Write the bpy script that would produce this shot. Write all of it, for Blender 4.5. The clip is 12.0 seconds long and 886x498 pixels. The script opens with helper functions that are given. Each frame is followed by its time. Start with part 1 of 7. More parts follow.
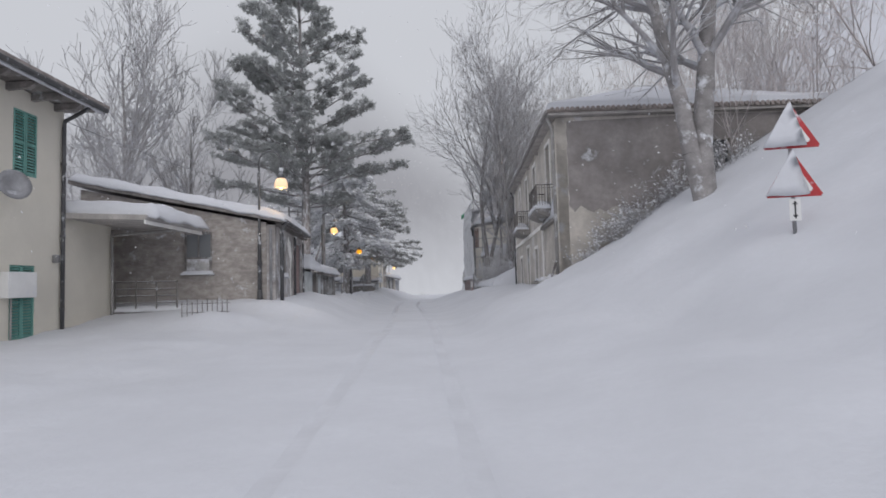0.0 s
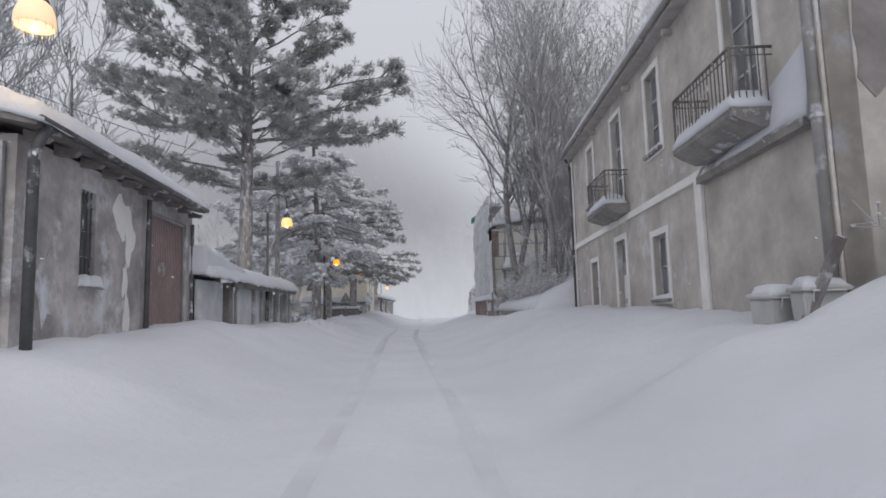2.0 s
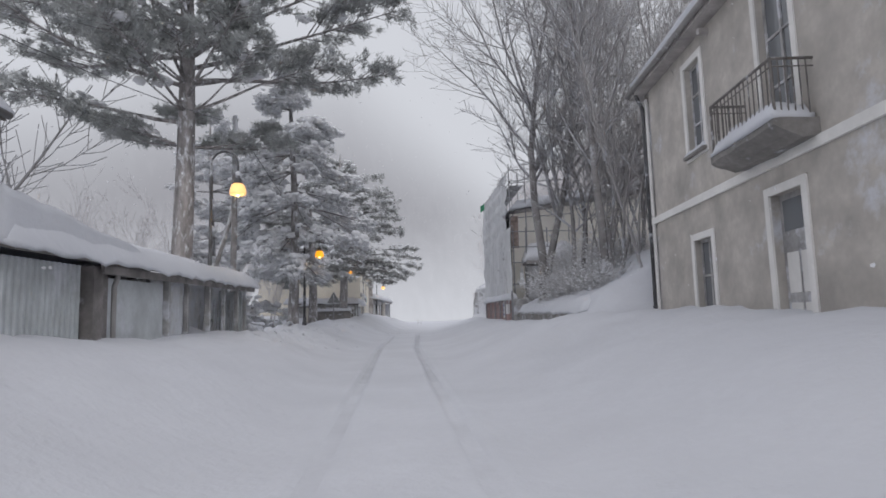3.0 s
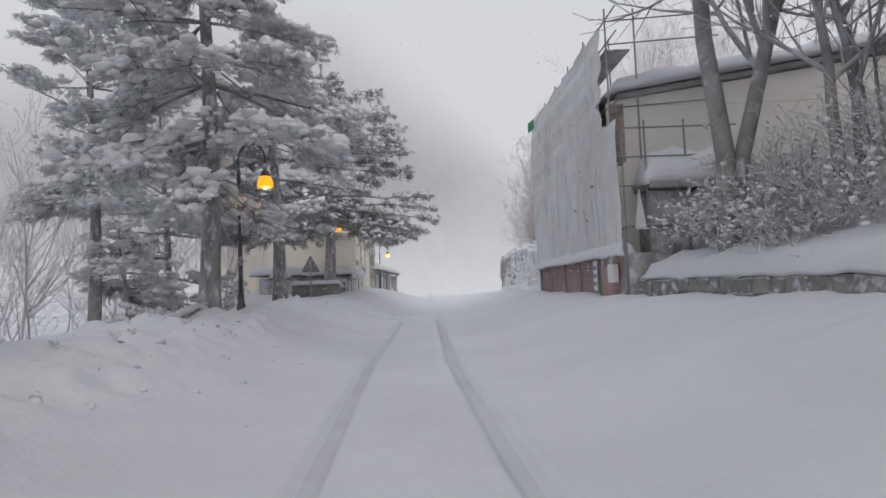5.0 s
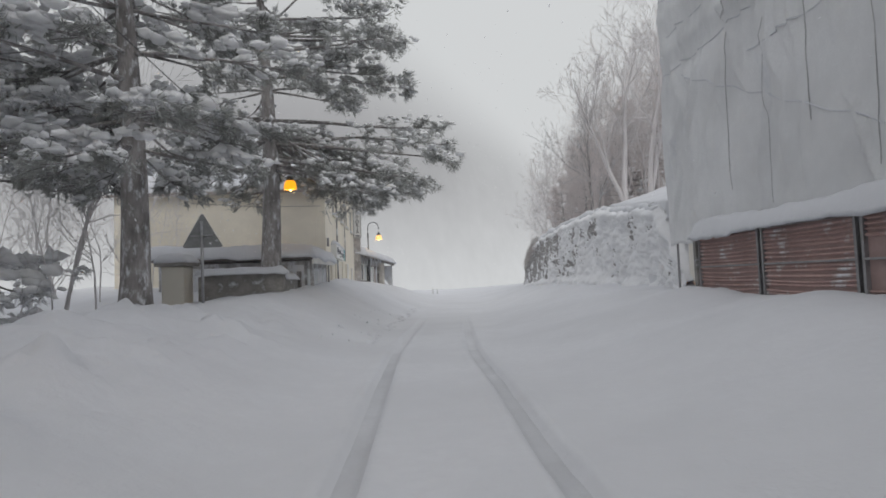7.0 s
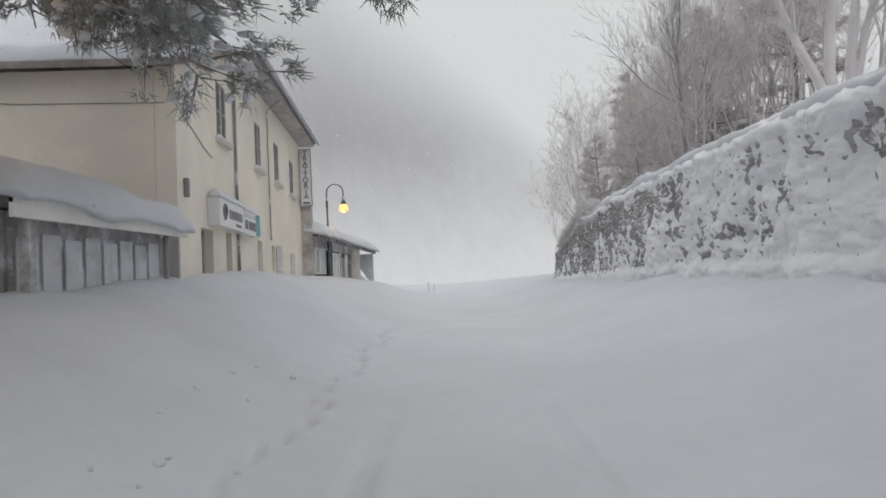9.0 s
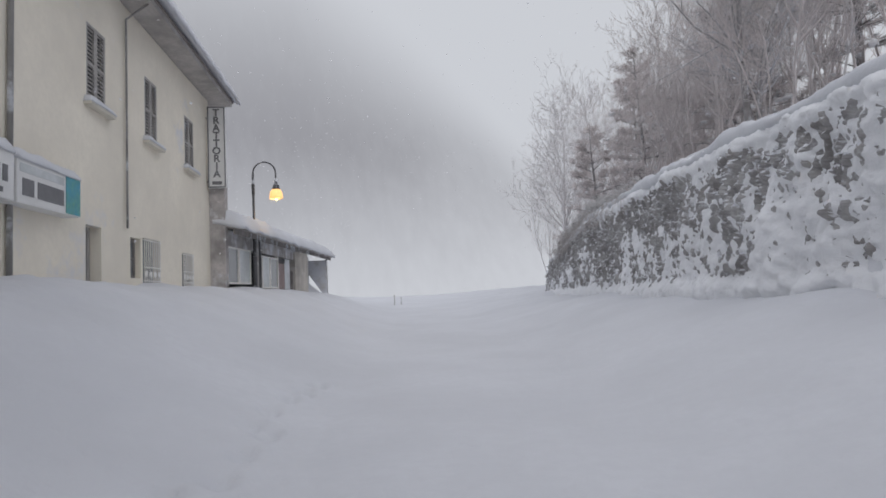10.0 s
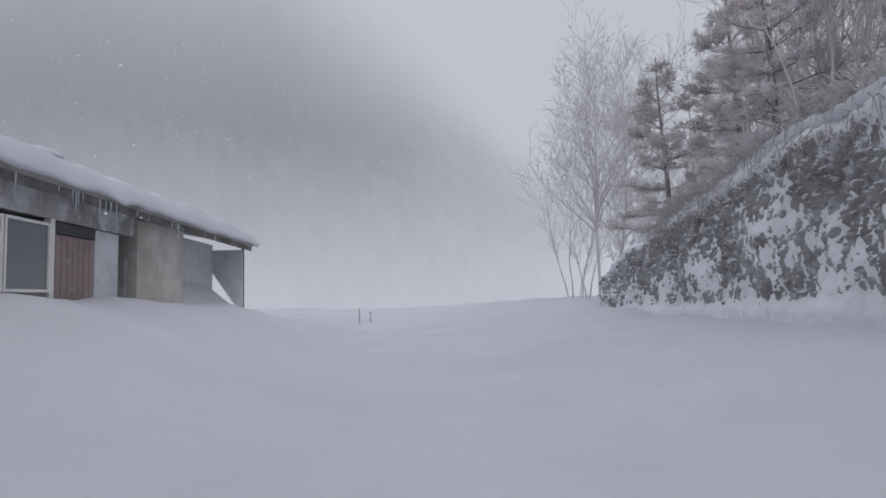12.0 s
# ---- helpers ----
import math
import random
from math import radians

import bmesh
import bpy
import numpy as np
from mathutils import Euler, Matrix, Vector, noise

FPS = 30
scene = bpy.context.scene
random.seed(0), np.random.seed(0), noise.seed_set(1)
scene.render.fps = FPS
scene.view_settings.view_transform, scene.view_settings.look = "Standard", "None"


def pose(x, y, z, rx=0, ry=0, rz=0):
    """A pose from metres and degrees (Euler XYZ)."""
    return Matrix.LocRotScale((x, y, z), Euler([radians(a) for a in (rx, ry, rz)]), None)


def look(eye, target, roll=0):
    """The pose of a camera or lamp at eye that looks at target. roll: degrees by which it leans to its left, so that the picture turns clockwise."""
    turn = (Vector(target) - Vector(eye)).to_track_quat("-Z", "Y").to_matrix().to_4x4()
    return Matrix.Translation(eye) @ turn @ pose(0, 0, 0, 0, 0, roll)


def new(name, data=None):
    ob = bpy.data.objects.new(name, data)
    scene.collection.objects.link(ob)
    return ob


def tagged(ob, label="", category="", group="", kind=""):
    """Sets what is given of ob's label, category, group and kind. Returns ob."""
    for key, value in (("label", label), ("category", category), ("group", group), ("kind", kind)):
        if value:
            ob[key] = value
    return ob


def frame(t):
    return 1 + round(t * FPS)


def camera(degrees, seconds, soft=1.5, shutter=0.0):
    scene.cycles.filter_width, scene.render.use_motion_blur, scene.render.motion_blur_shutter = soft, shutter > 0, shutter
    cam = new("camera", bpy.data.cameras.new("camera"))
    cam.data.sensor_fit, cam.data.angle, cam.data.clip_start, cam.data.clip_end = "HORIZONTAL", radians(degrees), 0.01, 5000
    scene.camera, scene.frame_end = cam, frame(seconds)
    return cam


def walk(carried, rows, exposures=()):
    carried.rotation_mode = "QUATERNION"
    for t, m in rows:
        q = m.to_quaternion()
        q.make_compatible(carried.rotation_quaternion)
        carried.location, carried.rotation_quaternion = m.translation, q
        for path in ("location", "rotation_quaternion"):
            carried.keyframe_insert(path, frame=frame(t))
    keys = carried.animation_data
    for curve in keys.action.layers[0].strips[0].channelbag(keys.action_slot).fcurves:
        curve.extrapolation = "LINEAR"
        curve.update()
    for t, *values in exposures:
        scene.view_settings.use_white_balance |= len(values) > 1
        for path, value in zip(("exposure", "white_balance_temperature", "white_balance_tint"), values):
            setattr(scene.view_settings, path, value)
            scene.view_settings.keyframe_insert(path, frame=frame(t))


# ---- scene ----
import itertools

cam = camera(74.2, 12.0, soft=1.7)
METRES, EYE, TILT, LEAN, TURN = 86.0, 1.37, 0.0, 0.0, -0.2
ROWS = [
    (0.0, 0.0, 0.0, 0.0, 0.09, 3.33, 1.51),
    (0.5, -0.0018, 0.0376, -0.0002, -1.36, 3.71, 1.45),
    (1.0, -0.0039, 0.0767, -0.0002, -1.47, 4.2, 1.07),
    (1.5, -0.006, 0.1174, -0.0002, -0.89, 4.92, 1.29),
    (2.0, -0.0082, 0.1585, -0.0005, -0.26, 5.54, 1.32),
    (2.5, -0.0106, 0.1998, -0.0005, -0.28, 5.63, 1.36),
    (3.0, -0.0136, 0.241, -0.0007, -0.49, 5.77, 1.32),
    (5.0, -0.0252, 0.4039, -0.0026, 0.28, 3.2, 2.27),
    (5.5, -0.028, 0.4429, -0.003, 0.66, 3.19, 2.22),
    (6.0, -0.0311, 0.4854, -0.0032, 0.66, 3.15, 2.13),
    (6.5, -0.034, 0.5288, -0.0037, 0.32, 2.91, 2.09),
    (8.5, -0.04, 0.7073, -0.0052, -0.5, 1.53, 2.76),
    (9.0, -0.0393, 0.7505, -0.0061, -0.4, 1.8, 2.91),
    (9.5, -0.0383, 0.7931, -0.0067, -1.35, 2.23, 2.87),
    (10.0, -0.0375, 0.8352, -0.007, -3.27, 2.75, 2.45),
    (10.5, -0.0351, 0.8771, -0.0074, -4.73, 3.26, 1.88),
    (11.0, -0.0321, 0.9184, -0.0084, -3.83, 3.85, 1.35),
    (11.5, -0.0306, 0.9588, -0.009, -3.63, 4.13, 1.48),
    (12.0, -0.0291, 0.9984, -0.0102, -4.38, 3.81, 1.5),
]
EXPOSURES = [(0.0, 0.05, 6500, 10), (1.5, 0.08, 6480, 10), (2.5, 0.16, 6480, 10), (5.5, 0.21, 6680, 9), (6.5, 0.16, 6760, 7), (8.5, 0.2, 6840, 5), (9.5, 0.26, 6700, 8), (10.0, 0.09, 6500, 9), (10.5, -0.02, 6380, 10), (12.0, -0.1, 6220, 11)]
walk(cam, [(t, pose(0, 0, EYE, TILT, LEAN, TURN) @ pose(METRES * x, METRES * y, METRES * z, 90 + pitch, roll, yaw)) for t, x, y, z, yaw, pitch, roll in ROWS], EXPOSURES)


# ---- light: an overcast sky in a snow storm ----
world = bpy.data.worlds.new("overcast")
scene.world = world
world.use_nodes = True
wn, wl = world.node_tree.nodes, world.node_tree.links
sky = wn.new("ShaderNodeTexSky")
sky.sky_type, sky.sun_disc = "NISHITA", False
sky.sun_elevation, sky.sun_rotation = radians(34), radians(170)
cloud = wn.new("ShaderNodeMix")
cloud.data_type = "RGBA"
cloud.inputs["Factor"].default_value = 0.96
cloud.inputs["B"].default_value = (6.0, 6.1, 6.75, 1)
wl.new(sky.outputs[0], cloud.inputs["A"])
wl.new(cloud.outputs["Result"], wn["Background"].inputs[0])
wn["Background"].inputs[1].default_value = 0.118
sun = new("sun", bpy.data.lights.new("sun", "SUN"))
sun.data.energy, sun.data.angle, sun.data.color = 0.65, radians(40), (1, 0.97, 0.93)
sun.matrix_world = look((15, -58, 57), (0, 26, 0))


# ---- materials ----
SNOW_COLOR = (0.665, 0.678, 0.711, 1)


def material(name, color, rough=0.8, vary=0.15, size=1.5, grain=12.0, bump=0.15, metal=0.0, dust=0.0, plaster=0.0, plaster_size=1.2, color2=None, random_amount=0.0, stretch=None, glow=None, plaster_stretch=None, thin=0.0, patchy=0.0):
    """A surface with two scales of variation; dust: snow lying on upward faces, plaster: snow blown onto it in patches."""
    m = bpy.data.materials.new(name)
    m.use_nodes = True
    n, l = m.node_tree.nodes, m.node_tree.links
    b = n["Principled BSDF"]
    b.inputs["Roughness"].default_value = rough
    b.inputs["Metallic"].default_value = metal
    b.inputs["Specular IOR Level"].default_value = 0.3
    geo = n.new("ShaderNodeNewGeometry")
    place = geo.outputs["Position"]
    if stretch:
        vm = n.new("ShaderNodeVectorMath")
        vm.operation = "MULTIPLY"
        vm.inputs[1].default_value = stretch
        l.new(place, vm.inputs[0])
        place = vm.outputs[0]

    def noise_node(scale, detail=4.0, rough_=0.6, at=None):
        t = n.new("ShaderNodeTexNoise")
        t.inputs["Scale"].default_value, t.inputs["Detail"].default_value, t.inputs["Roughness"].default_value = scale, detail, rough_
        l.new(at or place, t.inputs["Vector"])
        return t.outputs["Fac"]

    def ramp(value, lo, hi):
        r = n.new("ShaderNodeMapRange")
        r.inputs["From Min"].default_value, r.inputs["From Max"].default_value = lo, hi
        l.new(value, r.inputs["Value"])
        return r.outputs["Result"]

    def mix(fac, a, c):
        k = n.new("ShaderNodeMix")
        k.data_type = "RGBA"
        for sock, val in (("Factor", fac), ("A", a), ("B", c)):
            if isinstance(val, (tuple, float, int)):
                k.inputs[sock].default_value = val if not isinstance(val, tuple) else (*val[:3], 1)
            else:
                l.new(val, k.inputs[sock])
        return k.outputs["Result"]

    def scaled(c, f):
        return tuple(min(1, v * f) for v in c[:3])

    second = color2 or scaled(color, 1 - 2 * vary)
    coarse, fine = noise_node(1 / size), noise_node(grain)
    col = mix(ramp(coarse, 0.35, 0.65), scaled(color, 1 + vary * 0.5), second)
    col = mix(ramp(fine, 0.4, 0.7), col, mix(0.5, col, scaled(color, 1 - 1.6 * vary)))
    if random_amount:
        info = n.new("ShaderNodeObjectInfo")
        rnd = n.new("ShaderNodeMath")
        rnd.operation = "MULTIPLY"
        rnd.inputs[1].default_value = random_amount
        l.new(info.outputs["Random"], rnd.inputs[0])
        col = mix(rnd.outputs[0], col, scaled(color, 0.55))
    if plaster:
        spot = geo.outputs["Position"]
        if plaster_stretch:
            pm = n.new("ShaderNodeVectorMath")
            pm.operation = "MULTIPLY"
            pm.inputs[1].default_value = plaster_stretch
            l.new(spot, pm.inputs[0])
            spot = pm.outputs[0]
        p = noise_node(1 / plaster_size, 8.0, 0.68, spot)
        if patchy:
            pa = n.new("ShaderNodeMath")
            pa.operation = "MULTIPLY_ADD"
            pa.inputs[1].default_value = patchy
            l.new(noise_node(0.45, 3.0, 0.5, geo.outputs["Position"]), pa.inputs[0])
            l.new(p, pa.inputs[2])
            ps = n.new("ShaderNodeMath")
            ps.operation = "SUBTRACT"
            ps.inputs[1].default_value = patchy * 0.5
            l.new(pa.outputs[0], ps.inputs[0])
            p = ps.outputs[0]
        col = mix(ramp(p, 0.62 - 0.3 * plaster, 0.72 - 0.24 * plaster), col, SNOW_COLOR)
    if dust:
        sep = n.new("ShaderNodeSeparateXYZ")
        l.new(geo.outputs["Normal"], sep.inputs[0])
        add = n.new("ShaderNodeMath")
        add.operation = "MULTIPLY_ADD"
        l.new(noise_node(3.0, 5.0, 0.6, geo.outputs["Position"]), add.inputs[0])
        add.inputs[1].default_value = 0.9
        l.new(sep.outputs["Z"], add.inputs[2])
        col = mix(ramp(add.outputs[0], 1.25 - dust, 1.45 - dust), col, SNOW_COLOR)
    l.new(col, b.inputs["Base Color"])
    if bump:
        bp = n.new("ShaderNodeBump")
        bp.inputs["Strength"].default_value = bump
        bp.inputs["Distance"].default_value = 0.03
        l.new(fine, bp.inputs["Height"])
        l.new(bp.outputs[0], b.inputs["Normal"])
    if thin:
        tl, ms = n.new("ShaderNodeBsdfTranslucent"), n.new("ShaderNodeMixShader")
        l.new(col, tl.inputs["Color"])
        ms.inputs[0].default_value = thin
        l.new(b.outputs[0], ms.inputs[1])
        l.new(tl.outputs[0], ms.inputs[2])
        l.new(ms.outputs[0], n["Material Output"].inputs[0])
    if glow:
        b.inputs["Emission Color"].default_value = (*glow[:3], 1)
        b.inputs["Emission Strength"].default_value = glow[3]
    return m


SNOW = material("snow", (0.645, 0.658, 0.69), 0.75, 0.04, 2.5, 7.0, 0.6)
# Packed track snow, its grey also strengthening the ruts' weak shade.
SNOW_PACKED = material("packed_snow_rut_shade", (0.555, 0.567, 0.597), 0.6, 0.06, 1.2, 14.0, 0.4)
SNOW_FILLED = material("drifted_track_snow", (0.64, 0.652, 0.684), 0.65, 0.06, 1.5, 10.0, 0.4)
PLASTER_GREY = material("grey_beige_plaster", (0.57, 0.535, 0.485), 0.9, 0.17, 1.1, 6.0, 0.35, plaster=0.12, plaster_size=1.6)
PLASTER_DARK = material("weathered_grey_plaster", (0.50, 0.48, 0.47), 0.9, 0.13, 1.4, 6.0, 0.3, plaster=0.02, plaster_size=1.4)
PLASTER_DAMP = material("dark_damp_plaster", (0.33, 0.305, 0.295), 0.9, 0.2, 1.2, 6.0, 0.4, plaster=0.1, plaster_size=1.2)
PLASTER_HUT = material("dirty_hut_plaster", (0.50, 0.47, 0.455), 0.9, 0.24, 0.8, 8.0, 0.4, plaster=0.28, plaster_size=1.1)
PLASTER_LINTEL = material("snow_blotched_plaster", (0.46, 0.44, 0.43), 0.9, 0.2, 0.8, 8.0, 0.4, plaster=0.5, plaster_size=0.7)
HUT_STONE = material("rough_brown_grey_masonry", (0.40, 0.37, 0.345), 0.95, 0.26, 0.35, 6.0, 0.9, plaster=0.1, plaster_size=0.35, color2=(0.29, 0.265, 0.245), stretch=(1, 1, 1.8))
CREAM = material("cream_plaster", (0.84, 0.785, 0.672), 0.85, 0.06, 1.8, 10.0, 0.15, plaster=0.04, plaster_size=3)
CREAM_PALE = material("pale_cream_plaster", (0.68, 0.645, 0.565), 0.85, 0.05, 2.0, 10.0, 0.15)
CREAM_SITE = material("pale_new_cream_render", (0.90, 0.865, 0.79), 0.85, 0.05, 2.0, 10.0, 0.15, plaster=0.06, plaster_size=2.0)
TRIM = material("white_plaster_trim", (0.84, 0.825, 0.79), 0.8, 0.07, 0.8, 14.0, 0.2)
WOOD_DARK = material("dark_wood", (0.27, 0.25, 0.24), 0.8, 0.25, 0.5, 14.0, 0.3, dust=0.3, plaster=0.12, plaster_size=0.6)
KIOSK_BOARD = material("snow_crusted_boards", (0.68, 0.675, 0.67), 0.85, 0.15, 0.4, 14.0, 0.4, plaster=0.8, plaster_size=0.5)
WOOD_PALE = material("frosted_grey_wood", (0.47, 0.46, 0.45), 0.85, 0.2, 0.4, 18.0, 0.4, plaster=0.4, plaster_size=0.5)
SHUTTER_GREY = material("grey_brown_shutter_paint", (0.43, 0.41, 0.39), 0.6, 0.15, 0.5, 16.0, 0.15, plaster=0.12, plaster_size=0.5)
SHUTTER_GREEN = material("faded_green_shutter_paint", (0.15, 0.33, 0.29), 0.6, 0.12, 0.5, 16.0, 0.1)
SHUTTER_TEAL = material("faded_teal_cloth", (0.26, 0.36, 0.38), 0.8, 0.15, 0.4, 14.0, 0.2)
IRON = material("dark_painted_iron", (0.12, 0.12, 0.125), 0.5, 0.2, 0.6, 20.0, 0.1, metal=0.3, dust=0.2, plaster=0.16, plaster_size=0.35)
IRON_RAIL = material("rusty_grey_railing", (0.20, 0.185, 0.175), 0.6, 0.2, 0.4, 22.0, 0.1, metal=0.2, dust=0.35, plaster=0.15, plaster_size=0.3)
BRICK_EDGE = material("bare_brown_brick", (0.46, 0.37, 0.33), 0.9, 0.25, 0.3, 9.0, 0.5)
STEEL = material("galvanised_steel", (0.36, 0.36, 0.37), 0.45, 0.15, 0.5, 20.0, 0.1, metal=0.6, dust=0.25)
PIPE = material("grey_drainpipe", (0.34, 0.33, 0.32), 0.5, 0.12, 0.6, 18.0, 0.1, metal=0.2, plaster=0.18, plaster_size=0.5)
TILE = material("old_roof_tile", (0.36, 0.32, 0.30), 0.85, 0.2, 0.4, 12.0, 0.3, dust=0.5)
SOFFIT = material("brown_soffit_boards", (0.48, 0.455, 0.435), 0.85, 0.15, 0.5, 16.0, 0.3)
RED_SHEET = material("faded_red_sheet", (0.38, 0.275, 0.26), 0.65, 0.12, 0.8, 10.0, 0.1, plaster=-0.1, plaster_size=0.8)
RED_MESH = material("orange_red_plastic_net", (0.47, 0.32, 0.295), 0.7, 0.16, 0.9, 16.0, 0.3, plaster=0.3, plaster_size=0.5)
GREY_SHEET = material("frosted_grey_sheet", (0.62, 0.65, 0.655), 0.6, 0.12, 0.7, 12.0, 0.1, plaster=0.34, plaster_size=0.9)
NET = material("white_scaffold_netting", (0.80, 0.81, 0.82), 0.85, 0.07, 1.6, 30.0, 0.15, plaster=0.10, plaster_size=1.1, plaster_stretch=(1, 1, 0.35), thin=0.15)
HEM = material("grey_net_hem", (0.50, 0.50, 0.50), 0.9, 0.15, 0.5, 14.0, 0.1, plaster=0.15, plaster_size=0.4)
CONCRETE = material("stained_concrete", (0.30, 0.285, 0.27), 0.9, 0.22, 0.6, 12.0, 0.4, dust=0.4, plaster=0.2, plaster_size=0.6)
STONE = material("grey_stone", (0.32, 0.305, 0.29), 0.9, 0.25, 0.5, 10.0, 0.6, dust=0.55, plaster=0.3, plaster_size=0.5, random_amount=0.5)
ROCK = material("dark_grey_rock", (0.41, 0.405, 0.40), 0.9, 0.25, 0.5, 9.0, 0.9, dust=0.35, plaster=0.22, plaster_size=0.22, color2=(0.27, 0.255, 0.25))
BARK = material("frosted_bark", (0.36, 0.34, 0.335), 0.95, 0.28, 0.3, 11.0, 1.0, plaster=0.3, plaster_size=0.16, plaster_stretch=(1, 1, 0.4), stretch=(1, 1, 0.35))
BARK_BARE = material("grey_bark_with_rime", (0.33, 0.315, 0.31), 0.95, 0.2, 0.5, 14.0, 0.6, dust=0.45, plaster=0.26, plaster_size=0.45)
TWIG = material("rimed_twigs", (0.46, 0.445, 0.45), 0.95, 0.12, 1.0, 10.0, 0.0, thin=0.25, dust=0.45, plaster=0.4, plaster_size=0.8)
# Far twigs: distance haze is put into the pale base colour.
WOODS_TWIG = material("haze_pale_grey_twigs", (0.78, 0.755, 0.76), 0.95, 0.06, 2.0, 3.0, 0.0, thin=0.3)
THICKET_TWIG = material("dark_brown_grey_twigs", (0.52, 0.5, 0.495), 0.95, 0.12, 1.5, 5.0, 0.0, thin=0.25, plaster=0.22, plaster_size=0.9)
# Russet twigs on the slopes, paled in colour to stand for haze.
SLOPE_TWIG = material("haze_pale_russet_twigs", (0.76, 0.71, 0.70), 0.95, 0.12, 2.0, 4.0, 0.0, thin=0.3)
DRY_GRASS = material("dry_brown_grass", (0.62, 0.58, 0.56), 0.95, 0.2, 0.6, 8.0, 0.0, thin=0.3, plaster=0.2, plaster_size=0.3)
FROSTED_GRASS = material("frosted_white_grass", (0.74, 0.73, 0.73), 0.95, 0.12, 0.6, 8.0, 0.0, thin=0.3)
RED_SHUTTER = material("dull_red_brown_sheet", (0.36, 0.275, 0.265), 0.65, 0.14, 0.8, 10.0, 0.1, plaster=0.06, plaster_size=0.8)
# Whiter, translucent SNOW copy that lifts lumps shaded by the crown.
SNOW_LUMP = material("brightened_bough_snow", (0.90, 0.905, 0.92), 0.85, 0.02, 0.6, 16.0, 0.5, thin=0.25)
# Brighter copy of SNOW, making up for weak light on upright faces.
SNOW_BRIGHT = material("brightened_snow", (0.83, 0.84, 0.86), 0.85, 0.04, 0.8, 12.0, 0.7)
# Needle colours lifted for distance haze; NEEDLE_SNOWY also for dusted snow.
NEEDLE = material("haze_pale_pine_needles", (0.50, 0.515, 0.505), 0.8, 0.16, 0.9, 6.0, 0.0, thin=0.35, plaster=0.2, plaster_size=0.5)
NEEDLE_DEEP = material("deep_green_grey_pine_needles", (0.42, 0.43, 0.415), 0.8, 0.18, 0.9, 6.0, 0.0, thin=0.3, plaster=0.16, plaster_size=0.5)
NEEDLE_SNOWY = material("snow_dusted_pine_needles", (0.58, 0.59, 0.585), 0.8, 0.16, 0.9, 6.0, 0.0, thin=0.5, plaster=0.66, plaster_size=0.4)
SIGN_WHITE = material("white_sign_enamel", (0.75, 0.75, 0.74), 0.4, 0.04, 0.5, 20.0, 0.03, plaster=0.1, plaster_size=0.4)
SIGN_GREY = material("grey_sign_back", (0.25, 0.255, 0.26), 0.55, 0.15, 0.3, 20.0, 0.05, metal=0.2, dust=0.3, plaster=0.15, plaster_size=0.3)
SIGN_RED = material("red_sign_border", (0.48, 0.045, 0.05), 0.45, 0.1, 0.4, 20.0, 0.05, plaster=0.14, plaster_size=0.3)
SIGN_BLACK = material("black_sign_paint", (0.05, 0.05, 0.055), 0.5, 0.1, 0.3, 20.0, 0.02)
SIGN_TEAL = material("teal_blue_sign_face", (0.06, 0.30, 0.42), 0.4, 0.15, 0.3, 12.0, 0.02, color2=(0.12, 0.36, 0.25))
SIGN_BLUE = material("blue_sign_print", (0.12, 0.2, 0.42), 0.5, 0.1, 0.3, 12.0, 0.02)
LETTER = material("dark_grey_lettering", (0.2, 0.2, 0.21), 0.6, 0.1, 0.3, 20.0, 0.02)
FLAG_GREEN = material("green_flag_cloth", (0.07, 0.27, 0.16), 0.9, 0.1, 0.3, 20.0, 0.1)
FLAG_RED = material("red_flag_cloth", (0.42, 0.10, 0.07), 0.9, 0.1, 0.3, 20.0, 0.1)
FLAG_WHITE = material("white_flag_cloth", (0.66, 0.66, 0.66), 0.9, 0.05, 0.3, 20.0, 0.1)
BIN = material("pale_plastic_bin", (0.52, 0.52, 0.51), 0.6, 0.08, 0.4, 14.0, 0.1, dust=0.5)
# Near-black colour that stands in for the shade of unlit rooms.
DARK_ROOM = material("unlit_room_shade", (0.11, 0.11, 0.115), 0.9, 0.1, 1.0, 6.0, 0.0)
LAMP_GLASS = material("glowing_amber_lamp_glass", (0.9, 0.68, 0.38), 0.4, 0.05, 0.2, 10.0, 0.0, glow=(1.0, 0.50, 0.11, 0.9))
LAMP_GLASS_DEEP = material("deep_amber_lamp_glass", (0.75, 0.34, 0.05), 0.4, 0.05, 0.2, 10.0, 0.0, glow=(1.0, 0.40, 0.012, 1.0))
LAMP_GLASS_PALE = material("pale_peach_lamp_glass", (0.9, 0.74, 0.52), 0.4, 0.05, 0.2, 10.0, 0.0, glow=(1.0, 0.62, 0.32, 0.6))
LAMP_CORE = material("lamp_bulb", (1, 0.85, 0.5), 0.4, 0.02, 0.2, 10.0, 0.0, glow=(1.0, 0.78, 0.28, 4.0))
GLASS = bpy.data.materials.new("window_glass")
GLASS.use_nodes = True
_g = GLASS.node_tree.nodes["Principled BSDF"]
_g.inputs["Base Color"].default_value = (0.17, 0.18, 0.19, 1)
_g.inputs["Roughness"].default_value = 0.12
_g.inputs["Specular IOR Level"].default_value = 0.6


# ---- mesh helpers ----
def mesh_of(name, verts, faces, mats=(), smooth=False):
    me = bpy.data.meshes.new(name)
    me.from_pydata([tuple(v) for v in verts], [], [tuple(f) for f in faces])
    for m in mats:
        me.materials.append(m)
    if smooth:
        me.polygons.foreach_set("use_smooth", [True] * len(me.polygons))
    me.update()
    return me


